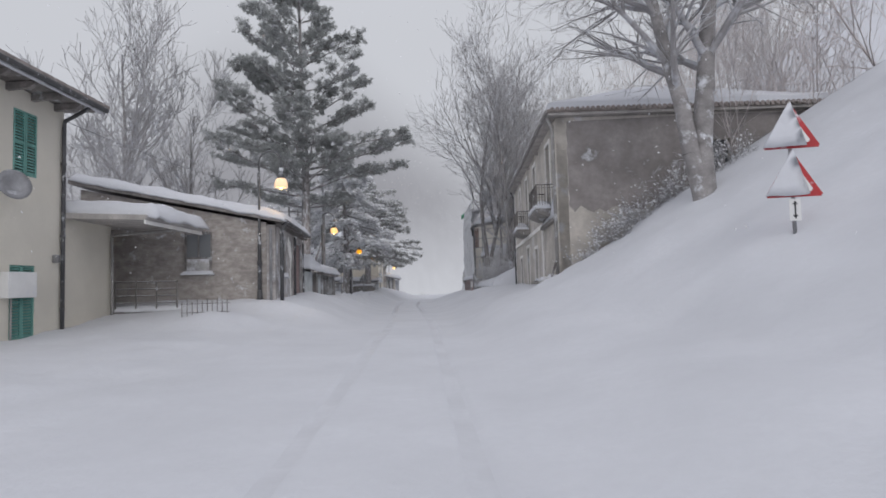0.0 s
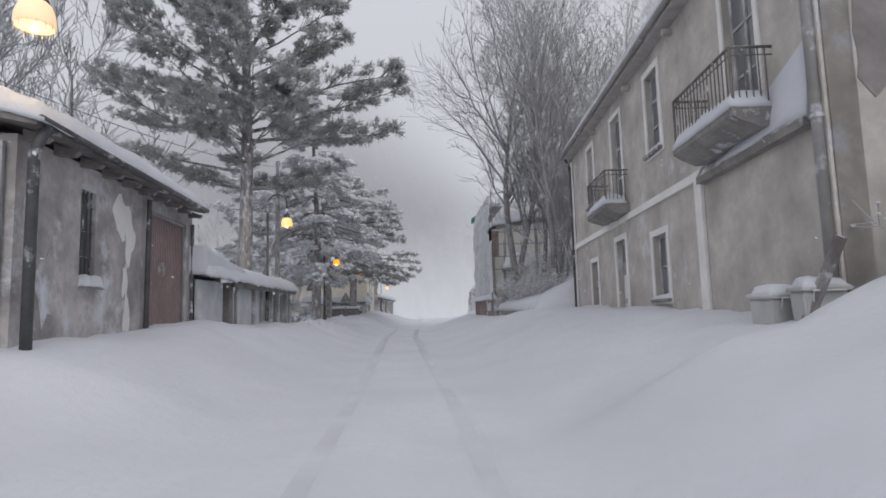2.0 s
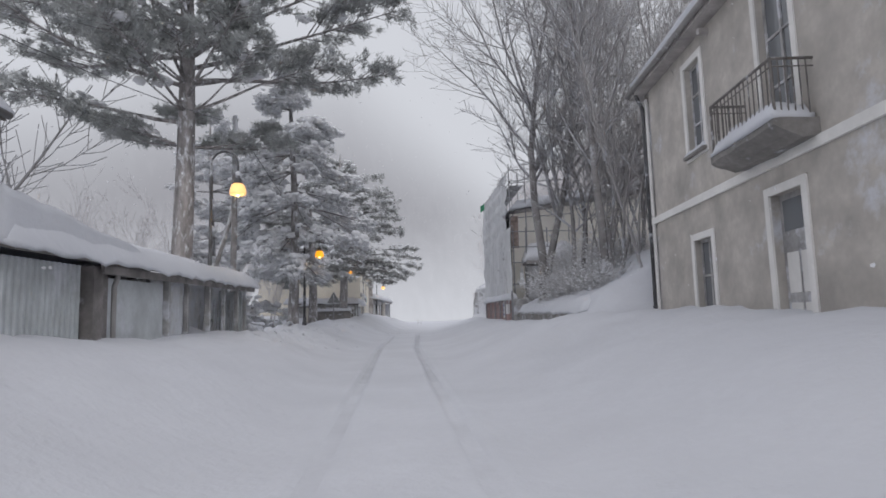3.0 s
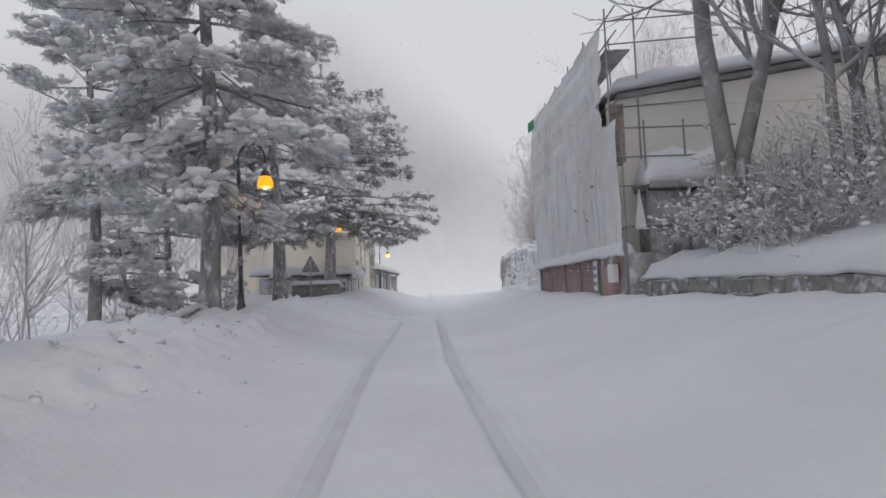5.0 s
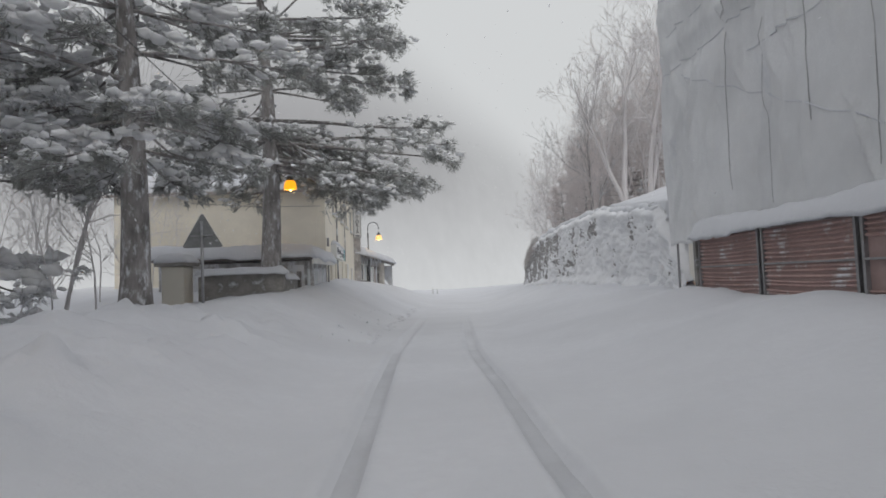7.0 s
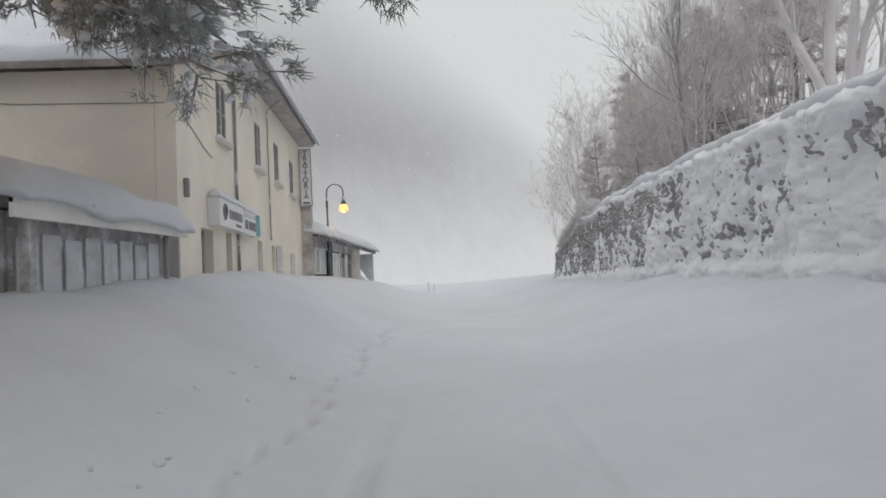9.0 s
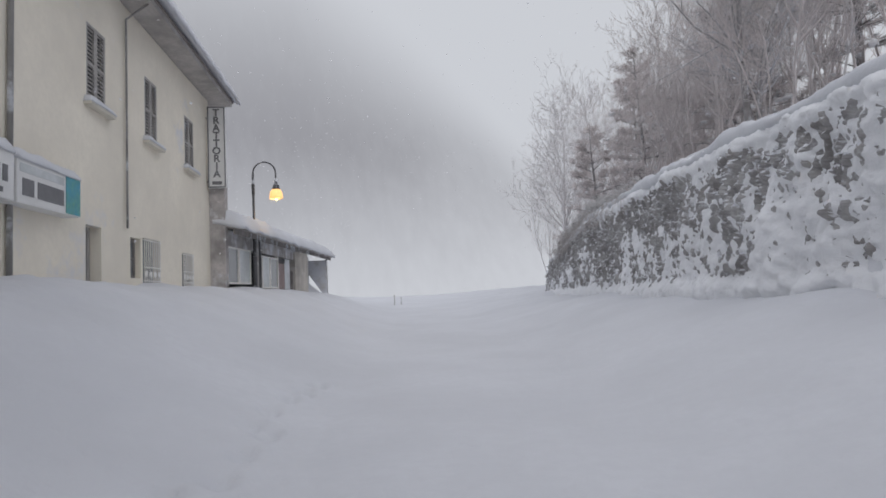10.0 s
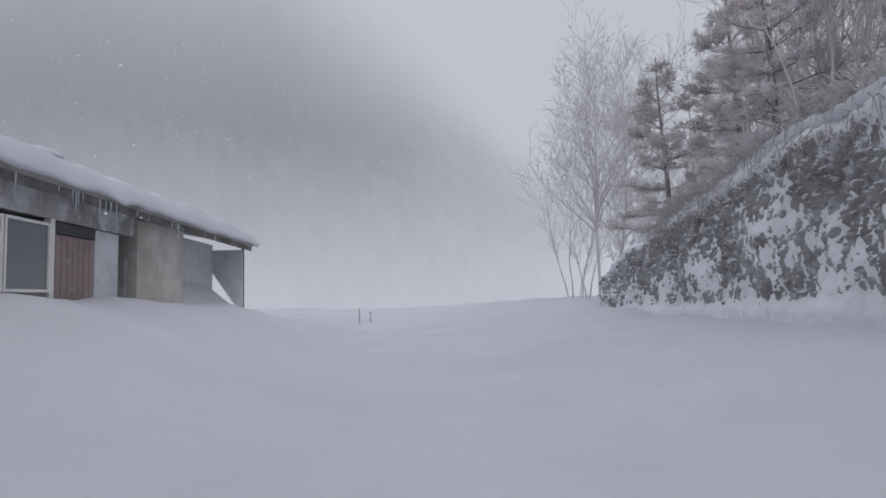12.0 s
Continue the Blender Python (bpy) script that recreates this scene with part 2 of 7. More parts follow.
def part(name, bm, mat, parent, label="", smooth=False):
    me = bpy.data.meshes.new(name)
    bmesh.ops.recalc_face_normals(bm, faces=bm.faces)
    bm.to_mesh(me)
    bm.free()
    me.materials.append(mat)
    if smooth:
        me.polygons.foreach_set("use_smooth", [True] * len(me.polygons))
    ob = new(name, me)
    if parent:
        ob.parent = parent
    return tagged(ob, label)


def raw_part(name, verts, faces, mat, parent, label="", smooth=False):
    ob = new(name, mesh_of(name, verts, faces, (mat,), smooth))
    if parent:
        ob.parent = parent
    return tagged(ob, label)


def thing(name, m, label, category, group="", kind=""):
    ob = new(name)
    ob.empty_display_size = 0.3
    ob.matrix_world = m
    return tagged(ob, label, category, group, kind)


def box(x0, x1, y0, y1, z0, z1, bevel=0.0, bm=None):
    bm = bm or bmesh.new()
    made = bmesh.ops.create_cube(bm, size=1)["verts"]
    for v in made:
        v.co = Vector(((x0 + x1) / 2 + v.co.x * (x1 - x0), (y0 + y1) / 2 + v.co.y * (y1 - y0), (z0 + z1) / 2 + v.co.z * (z1 - z0)))
    if bevel:
        es = list({e for v in made for e in v.link_edges})
        bmesh.ops.bevel(bm, geom=es, offset=bevel, segments=2, affect="EDGES", profile=0.6)
    return bm


def rod(p, q, r0, r1=None, n=8, bm=None):
    bm = bm or bmesh.new()
    p, q = Vector(p), Vector(q)
    r1 = r0 if r1 is None else r1
    turn = (q - p).to_track_quat("Z", "Y").to_matrix().to_4x4()
    bmesh.ops.create_cone(bm, cap_ends=True, segments=n, radius1=r0, radius2=r1, depth=(q - p).length, matrix=Matrix.Translation((p + q) / 2) @ turn)
    return bm


def pipe(points, r, n=8, bm=None):
    """A bent tube through points."""
    bm = bm or bmesh.new()
    pts = [Vector(p) for p in points]
    rings = []
    side = None
    for i, p in enumerate(pts):
        d = (pts[min(i + 1, len(pts) - 1)] - pts[max(i - 1, 0)]).normalized()
        if side is None:
            side = d.orthogonal().normalized()
        side = (side - d * side.dot(d)).normalized()
        up = d.cross(side)
        rr = r[i] if isinstance(r, (list, tuple)) else r
        rings.append([bm.verts.new(p + (side * math.cos(a) + up * math.sin(a)) * rr) for a in (2 * math.pi * k / n for k in range(n))])
    for a, b in zip(rings, rings[1:]):
        for k in range(n):
            bm.faces.new((a[k], a[(k + 1) % n], b[(k + 1) % n], b[k]))
    bm.faces.new(rings[0][::-1])
    bm.faces.new(rings[-1])
    return bm


def prism(outline, y0, y1, bm=None, axis="y"):
    """A solid with the outline (pairs) in x and z, from y0 to y1 (or in y and z along x)."""
    bm = bm or bmesh.new()
    put = (lambda a, b, c: (a, c, b)) if axis == "y" else (lambda a, b, c: (c, a, b))
    lo = [bm.verts.new(put(a, b, y0)) for a, b in outline]
    hi = [bm.verts.new(put(a, b, y1)) for a, b in outline]
    bm.faces.new(lo)
    bm.faces.new(hi[::-1])
    for k in range(len(lo)):
        j = (k + 1) % len(lo)
        bm.faces.new((lo[k], hi[k], hi[j], lo[j]))
    return bm


def lathe(profile, n=16, bm=None, at=(0, 0, 0)):
    bm = bm or bmesh.new()
    rings = [[bm.verts.new((at[0] + r * math.cos(2 * math.pi * k / n), at[1] + r * math.sin(2 * math.pi * k / n), at[2] + z)) for k in range(n)] for r, z in profile]
    for a, b in zip(rings, rings[1:]):
        for k in range(n):
            bm.faces.new((a[k], a[(k + 1) % n], b[(k + 1) % n], b[k]))
    bm.faces.new(rings[0])
    bm.faces.new(rings[-1])
    return bm


def fbm(x, y, s, seed=0.0):
    return noise.fractal(Vector((x / s + seed, y / s - seed, seed * 1.7)), 1.0, 2.0, 4)


def snow_sheet(name, corner, along, across, la, lc, thick, label, seed=0.0, droop=0.12, step=0.2, parent=None):
    """A thick rounded blanket of snow on a slanted surface: from corner, la metres along and lc across."""
    corner, along, across = Vector(corner), Vector(along).normalized(), Vector(across).normalized()
    na, nc = max(4, int(la / step)), max(4, int(lc / step))
    vs, fs = [], []
    for top in (1, 0):
        for i in range(na + 1):
            for j in range(nc + 1):
                a, c = la * i / na, lc * j / nc
                e = min(a, la - a, c, lc - c)
                rim = min(1, e / (thick * 1.2 + 1e-6))
                round_ = math.sqrt(max(0, 1 - (1 - rim) ** 2))
                p = corner + along * a + across * c
                wob = fbm(p.x, p.y + p.z, 0.9, seed)
                if e < 1e-6:
                    p += (Vector((0, 0, -droop * (0.5 + abs(wob)))))
                if top:
                    p.z += thick * (0.25 + 0.75 * round_) * (1 + 0.28 * wob) + 0.03 * fbm(p.x, p.y, 0.3, seed)
                else:
                    p.z += 0.004
                vs.append(p)
    m = (na + 1) * (nc + 1)
    idx = lambda t, i, j: t * m + i * (nc + 1) + j
    for i in range(na):
        for j in range(nc):
            fs.append((idx(0, i, j), idx(0, i + 1, j), idx(0, i + 1, j + 1), idx(0, i, j + 1)))
            fs.append((idx(1, i, j), idx(1, i, j + 1), idx(1, i + 1, j + 1), idx(1, i + 1, j)))
    for i in range(na):
        for j in (0, nc):
            fs.append((idx(0, i, j), idx(1, i, j), idx(1, i + 1, j), idx(0, i + 1, j)))
    for j in range(nc):
        for i in (0, na):
            fs.append((idx(0, i, j), idx(1, i, j), idx(1, i, j + 1), idx(0, i, j + 1)))
    me = mesh_of(name, vs, fs, (SNOW,), True)
    bm = bmesh.new()
    bm.from_mesh(me)
    bmesh.ops.recalc_face_normals(bm, faces=bm.faces)
    bm.to_mesh(me)
    bm.free()
    ob = new(name, me)
    if parent:
        ob.parent = parent
        return tagged(ob, label)
    return tagged(ob, label, "snow", "", "stuff")


# ---- ground: one sheet of snow, with the ploughed road, banks and slopes ----
CAM_Y = [METRES * r[2] for r in ROWS]
CAM_X = [METRES * r[1] + 0.0035 * METRES * r[2] for r in ROWS]


def road_x(y):
    return float(np.interp(y, [-20, *CAM_Y, 140], [0.1, *CAM_X, -2.0])) + float(np.interp(y, [4, 14, 22, 50], [-0.32, -0.2, 0.0, 0.08]))


def road_z(y):
    return float(np.interp(y, [-30, 0, 21, 35, 45, 61, 72, 86, 110, 160], [0, 0, -0.05, -0.2, -0.3, -0.44, -0.6, -0.86, -1.1, -1.4]))


LX = ([-30, 10, 16, 19, 20.5, 28, 38.5, 41, 50, 62, 70, 76, 90, 106, 112, 200], [-11, -11, -10.8, -8.5, -5.8, -6.4, -7.1, -7.3, -7.9, -8.4, -8.0, -8.2, -8.7, -8.3, -12, -30])
LZ = ([-30, 10, 16, 19, 20.5, 27, 36, 40, 50, 62, 70, 76, 80, 88, 100, 106, 130, 200], [0.2, 0.25, 0.3, 0.7, 0.95, 1.1, 0.8, 0.6, 0.6, 0.6, 0.7, 0.92, 1.02, 0.8, 0.35, 0.1, -0.9, -1.4])
LSLOPE = ([-30, 37, 41, 60, 66, 70, 108, 125, 200], [0, 0, -0.30, -0.30, -0.12, 0, 0, 0.03, 0.03])
RX = ([-30, 8, 10, 14, 18, 19.6, 20.6, 34, 37, 49, 50.2, 62, 65, 84, 88, 93, 98, 104, 110, 120, 200], [3.8, 3.8, 3.6, 2.8, 2.4, 2.6, 4.2, 4.5, 3.0, 2.9, 2.7, 2.5, 2.9, 2.95, 3.3, 3.9, 4.3, 4.7, 6.0, 11, 30])
RZ = ([-30, 8, 14, 18, 20, 25, 36, 41, 50, 61, 72, 78, 89, 97, 104, 200], [0.5, 0.5, 0.68, 0.88, 1.05, 1.15, 1.15, 0.78, 0.6, 0.48, 0.4, 0.35, -0.05, -0.2, -0.3, -1.2])
RSTEP = ([-30, 35.9, 37.2, 49.3, 49.8, 63.5, 66, 72, 78, 84, 89, 95, 98, 102, 107, 114, 124, 200], [0, 0, 0.42, 0.42, 0, 0, 2.2, 2.85, 2.95, 3.0, 3.1, 3.1, 2.6, 2.0, 1.2, 0.6, 0, 0])
RSLOPE = ([-30, 19.3, 20.5, 35.6, 37.4, 48, 50, 62, 66, 105, 120, 200], [0.6, 0.6, 0.0, 0.0, 0.42, 0.42, 0.0, 0.05, 0.27, 0.3, 0.0, 0.0])


def at_y(table, y):
    return float(np.interp(y, *table))


def smooth(t):
    t = min(1, max(0, t))
    return t * t * (3 - 2 * t)


FOOTPRINTS = [(-4.88 + 0.024 * k * 0.33 + 0.17 * (k % 2) + 0.04 * math.sin(k * 2.3), 62.6 + 0.33 * k + 0.09 * math.sin(3.1 * k)) for k in range(54) if (k * 7) % 5 < 3]


def ground_z(x, y, tracks=True):
    c, zc = road_x(y), road_z(y)
    xl, zl, xr, zr = at_y(LX, y), at_y(LZ, y), at_y(RX, y), at_y(RZ, y)
    u = x - c
    z = zc
    if u < 0:
        edge = 1.35
        t = (-u - edge) / max(0.6, (c - xl) - edge)
        z += (zl - zc) * smooth(t) ** 0.9
        if x < xl:
            d = xl - x
            s = at_y(LSLOPE, y)
            z += s * min(d, 16)
    else:
        edge = 1.35
        t = (u - edge) / max(0.6, (xr - c) - edge)
        z += (zr - zc) * smooth(t) ** 0.9
        if x > xr:
            d = x - xr
            z += at_y(RSTEP, y) * smooth((d - 0.25) / 0.35)
            s = at_y(RSLOPE, y)
            z += s * min(d, 14) + 0.75 * max(0, d - 8) * smooth((d - 8) / 5) * (1 if d < 70 else 70 / d) * (1 - smooth((y - 112) / 24)) * smooth((y - 20) / 8) * (1 - 0.55 * smooth((y - 58) / 8))
    z -= 0.0016 * max(0, y - 138) ** 2 if y < 260 else 23.8
    amp = 0.03 + 0.10 * smooth((abs(u) - 2.0) / 3.0)
    z += amp * fbm(x, y, 2.4, 3.1) + 0.4 * amp * fbm(x, y, 0.7, 8.2)
    if u < -2.6 and 34 < y < 64:
        z += (0.15 * fbm(x, y, 0.5, 5.5) + 0.36 * max(0, fbm(x, y, 0.9, 9.5) - 0.22)) * smooth((-u - 2.4) / 1.2) * smooth((y - 34) / 4) * smooth((64 - y) / 4)
    z -= 0.22 * math.exp(-((x - 5.2) ** 2 / 6 + (y - 18.6) ** 2 / 5))
    z += 0.6 * math.exp(-((x - 6.0) ** 2 / 2.2 + (y - 43.0) ** 2 / 14))
    z += 0.33 * math.exp(-((x + 7.0) ** 2 + (y - 17.8) ** 2) / 1.9)
    if 62 < y < 81 and -6 < x < -3.5:
        for fx, fy in FOOTPRINTS:
            q = ((x - fx) / 0.09) ** 2 + ((y - fy) / 0.15) ** 2
            if q < 12:
                z += -0.13 * math.exp(-q) + 0.04 * math.exp(-((x - fx - 0.12) / 0.08) ** 2 - ((y - fy - 0.2) / 0.1) ** 2)
    if tracks and y < 74:
        fade = (1 - smooth((y - 60) / 14)) * (0.35 + 0.65 * smooth((y - 26) / 10))
        for o in (-0.77, 0.77):
            w = abs(u - o - 0.03 * fbm(0, y, 5, o))
            z += fade * (-0.065 * (1 - smooth((w - 0.07) / 0.07)) + 0.022 * math.exp(-((w - 0.19) / 0.06) ** 2))
    return z


def build_ground():
    us = sorted({round(v, 4) for v in [*np.arange(-1.15, 1.151, 0.05), *np.arange(-3, 3.01, 0.15), *np.arange(-6, -3, 0.15), *np.arange(-4, -1.2, 0.1), *np.arange(-2.1, -1.2, 0.05), *np.arange(-9, 9.01, 0.3), *np.arange(-22, 22.1, 1.0), *np.arange(-60, 61, 4), *(-420, -300, -200, -140, -95, 95, 140, 200, 300, 420)]})
    ys = sorted({round(v, 4) for v in [*np.arange(-12, 110.1, 0.3), *np.arange(36, 62, 0.15), *np.arange(62, 80.5, 0.075), *np.arange(110, 150, 2), *(-400, -250, -150, -90, -50, -30, -20, 160, 180, 210, 260, 330, 420, 600)]})
    vs, fs = [], []
    for y in ys:
        c = road_x(y)
        for u in us:
            x = u + c * max(0, 1 - max(0, abs(u) - 10) / 30)
            vs.append((x, y, ground_z(x, y)))
    w = len(us)
    packed = []
    for i in range(len(ys) - 1):
        for j in range(w - 1):
            fs.append((i * w + j, i * w + j + 1, (i + 1) * w + j + 1, (i + 1) * w + j))
            um = (us[j] + us[j + 1]) / 2
            packed.append((1 if 33 < ys[i] < 61 else 2) if ys[i] < 69 and min(abs(um - 0.77), abs(um + 0.77)) < 0.1 else 0)
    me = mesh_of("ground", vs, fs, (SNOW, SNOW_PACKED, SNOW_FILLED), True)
    me.polygons.foreach_set("material_index", packed)
    return tagged(new("ground", me), "deep fresh snow over road, verges and banks", "snow ground", "", "structure")


build_ground()


# ---- building helpers (local frames: x outward, y along the front, z up) ----
def wall_panel(length, top, thick, openings, bm=None, y0=0.0, z0=-0.8):
    """A wall with its outer face at x = 0 and holes (y0, y1, z0, z1) through it; top(y) is its upper edge."""
    bm = bm or bmesh.new()
    ys = sorted({y0, y0 + length, *[v for o in openings for v in o[:2]]} | ({y0 + 4.0} if length > 4.1 else set()))
    zs = sorted({z0, *[v for o in openings for v in o[2:]]})
    rows = [(a, b) for a, b in zip(zs, zs[1:])] + [(zs[-1], None)]

    def quad(*co):
        bm.faces.new([bm.verts.new(c) for c in co])

    for a, b in zip(ys, ys[1:]):
        for lo, hi in rows:
            if hi is not None and any(o[0] <= a + 1e-6 and b <= o[1] + 1e-6 and o[2] <= lo + 1e-6 and hi <= o[3] + 1e-6 for o in openings):
                continue
            ha, hb = (top(a), top(b)) if hi is None else (hi, hi)
            quad((0, a, lo), (0, b, lo), (0, b, hb), (0, a, ha))
            quad((-thick, b, lo), (-thick, a, lo), (-thick, a, ha), (-thick, b, hb))
            if hi is None:
                quad((0, a, ha), (0, b, hb), (-thick, b, hb), (-thick, a, ha))
    for o in openings:
        a, b, lo, hi = o
        quad((0, a, lo), (-thick, a, lo), (-thick, a, hi), (0, a, hi))
        quad((0, b, lo), (0, b, hi), (-thick, b, hi), (-thick, b, lo))
        quad((0, a, hi), (-thick, a, hi), (-thick, b, hi), (0, b, hi))
        quad((0, a, lo), (0, b, lo), (-thick, b, lo), (-thick, a, lo))
    for y in (y0, y0 + length):
        quad((0, y, z0), (-thick, y, z0), (-thick, y, top(y)), (0, y, top(y)))
    bmesh.ops.remove_doubles(bm, verts=bm.verts, dist=0.0005)
    return bm


def turned(bm, m):
    bmesh.ops.transform(bm, matrix=m, verts=bm.verts)
    return bm


def window(parent, a, b, lo, hi, trim=0.0, rows=2, cols=2, sill=True, frame_mat=None, snow=True, back=-0.12):
    """A window in an opening: the frame, its panes, a plaster surround and a sill."""
    frame_mat = frame_mat or WOOD_PALE
    bm = bmesh.new()
    t = 0.06
    for y0, y1, z0, z1 in ((a, a + t, lo, hi), (b - t, b, lo, hi), (a + t, b - t, lo, lo + t), (a + t, b - t, hi - t, hi)):
        box(back - 0.05, back, y0, y1, z0, z1, bm=bm)
    for c in range(1, cols):
        y = a + (b - a) * c / cols
        box(back - 0.04, back + 0.005, y - 0.03, y + 0.03, lo + t, hi - t, bm=bm)
    for r in range(1, rows):
        z = lo + (hi - lo) * r / rows
        box(back - 0.04, back + 0.002, a + t, b - t, z - 0.02, z + 0.02, bm=bm)
    w = part("window", bm, frame_mat, parent, "weathered window with small panes in a plain surround")
    for c in range(cols):
        for r in range(rows):
            y0, y1 = a + (b - a) * c / cols + 0.04, a + (b - a) * (c + 1) / cols - 0.04
            z0, z1 = lo + (hi - lo) * r / rows + 0.03, lo + (hi - lo) * (r + 1) / rows - 0.03
            part("pane", box(back - 0.03, back - 0.02, y0, y1, z0, z1), GLASS, w, "dark glass pane")
    # Added sheet: room shade put into a dark colour behind the panes.
    part("room_backing", box(-0.36, -0.34, a - 0.1, b + 0.1, lo - 0.1, hi + 0.1), DARK_ROOM, w, "dark sheet standing for the unlit room")
    if trim:
        bm = bmesh.new()
        for y0, y1, z0, z1 in ((a - trim, a, lo - trim, hi + trim), (b, b + trim, lo - trim, hi + trim), (a, b, hi, hi + trim), (a, b, lo - trim, lo)):
            box(0.003, 0.035, y0, y1, z0, z1, bm=bm)
        part("surround", bm, TRIM, w, "pale plaster surround")
    if sill:
        part("sill", box(-0.1, 0.12, a - 0.12, b + 0.12, lo - 0.09, lo - 0.02, 0.012), CONCRETE, w)
        if snow:
            snow_sheet("sill_snow", (-0.1, a - 0.08, lo - 0.02), (0, 1, 0), (1, 0, 0), b - a + 0.16, 0.21, 0.10, "snow heaped on the sill", a, 0.02, 0.05, w)
    return w


def louvred_leaf(parent, a, b, lo, hi, x, mat, name="shutter"):
    """A louvred shutter leaf lying against the wall or in an opening."""
    bm = bmesh.new()
    t = 0.055
    for y0, y1, z0, z1 in ((a, a + t, lo, hi), (b - t, b, lo, hi), (a + t, b - t, lo, lo + t), (a + t, b - t, hi - t, hi), (a + t, b - t, (lo + hi) / 2 - 0.03, (lo + hi) / 2 + 0.03)):
        box(x, x + 0.04, y0, y1, z0, z1, bm=bm)
    leaf = part(name, bm, mat, parent, "louvred wooden shutter")
    n = int((hi - lo - 2 * t) / 0.075)
    slat = None
    for k in range(n):
        z = lo + t + (k + 0.5) * (hi - lo - 2 * t) / n
        if slat is None:
            bm = prism([(-0.018, 0.026), (-0.012, 0.03), (0.018, -0.026), (0.012, -0.03)], a + t, b - t)
            slat = part("slat", bm, mat, leaf)
            slat.location = (x + 0.02, 0, z)
        else:
            o = slat.copy()
            scene.collection.objects.link(o)
            o.location = (x + 0.02, 0, z)
    return leaf


def lumpy(bm, cuts, amp, seed, size=0.8):
    bmesh.ops.triangulate(bm, faces=bm.faces)
    bmesh.ops.subdivide_edges(bm, edges=bm.edges, cuts=cuts, use_grid_fill=True)
    for v in bm.verts:
        v.co += Vector((0.3, 0.3, 1)) * amp * fbm(v.co.x + v.co.z, v.co.y, size, seed)
    return bm


def hip_mesh(x0, x1, y0, y1, z, rise, hip0, hip1, thick, slant=0.0):
    """A hipped roof slab over the rectangle, ridge along y, with thickness."""
    bm = bmesh.new()
    xm = (x0 + x1) / 2
    lo = [bm.verts.new(c) for c in ((x0, y0, z), (x1, y0, z), (x1, y1, z), (x0, y1, z), (xm, y0 + hip0, z + rise), (xm, y1 - hip1, z + rise))]
    hi = [bm.verts.new((v.co.x, v.co.y, v.co.z + thick)) for v in lo]
    tops = ((0, 1, 4), (1, 2, 5, 4), (2, 3, 5), (3, 0, 4, 5))
    for f in tops:
        bm.faces.new([hi[k] for k in f])
    bm.faces.new([lo[k] for k in (3, 2, 1, 0)])
    for k in range(4):
        j = (k + 1) % 4
        bm.faces.new((lo[k], lo[j], hi[j], hi[k]))
    for v in [lo[4], lo[5]]:
        bm.verts.remove(v)
    return bm


def downpipe(parent, x, y, z0, z1, r=0.05, mat=None, name="downpipe", lean=0.35):
    dp = part(name, pipe([(x + lean, y, z1 + 0.05), (x + lean * 0.7, y, z1 - 0.12), (x + 0.02, y, z1 - 0.4), (x, y, z1 - 0.6), (x, y, z0)], r, 10), mat or PIPE, parent, "metal downpipe", True)
    for k in range(3):
        z = z0 + (z1 - 0.8 - z0) * (k + 0.6) / 3
        part("pipe_bracket", rod((x, y, z - 0.025), (x, y, z + 0.025), r + 0.018, n=10), mat or PIPE, dp)
    return dp


# ---- the two-storey house by the bank ----
RH = pose(4.63, 35.8, 0, 1.2, 0, 178.4)
house = thing("old_house", RH, "grey-beige plastered two-storey house with two iron balconies", "house")
RL = 15.3


def ry(y):
    return 35.8 - y


low = [(ry(27.1), ry(26.2), 1.2, 2.62), (ry(30.15), ry(29.25), 0.2, 2.9), (ry(33.25), ry(32.4), 1.05, 2.58)]
upp = [(ry(23.0), ry(22.0), 3.85, 6.35), (ry(27.0), ry(26.15), 4.55, 6.4), (ry(30.1), ry(29.15), 3.85, 6.4), (ry(33.15), ry(32.35), 4.45, 6.4)]
part("wall", wall_panel(RL, lambda y: 6.85, 0.35, low + upp), PLASTER_GREY, house, "grey-beige plaster wall, damp-stained")
part("wall", turned(wall_panel(9.0, lambda y: 6.85, 0.35, [(5.2, 6.1, 4.4, 5.9)]), Matrix.Translation((0, RL, 0)) @ pose(0, 0, 0, 0, 0, 90) @ Matrix.Translation((0, -0, 0))), PLASTER_GREY, house, "weathered grey end wall")
for x0, x1, z0, z1 in ((-8.9, -6.12, 3.5, 6.8), (-6.12, -5.18, 3.5, 4.38), (-6.12, -5.18, 5.92, 6.8)):
    part("render_patch", box(x0, x1, RL + 0.003, RL + 0.012, z0, z1), PLASTER_DAMP, house, "dark damp upper part of the end wall")
worn = [(-5.18, 6.8), (-5.18, 3.5)]
worn += [(-5.18 + 0.22 * k, 3.5 + 0.10 * math.sin(2.3 * k) + 0.07 * math.sin(5.1 * k)) for k in range(1, 22)]
worn += [(-0.38 + 0.07 * math.sin(1.9 * k) + 0.05 * math.sin(4.4 * k), 3.5 + 0.2 * k) for k in range(1, 17)]
part("render_patch", prism(worn, RL + 0.003, RL + 0.012), PLASTER_DAMP, house, "dark damp upper part of the end wall")
part("end_window", box(-6.1, -5.2, RL - 0.25, RL - 0.2, 4.4, 5.9), GLASS, house, "dark window with an iron grille")
for k in range(7):
    part("grille_bar", rod((-6.04 + 0.13 * k, RL - 0.05, 4.4), (-6.04 + 0.13 * k, RL - 0.05, 5.9), 0.012, n=6), IRON_RAIL, house)
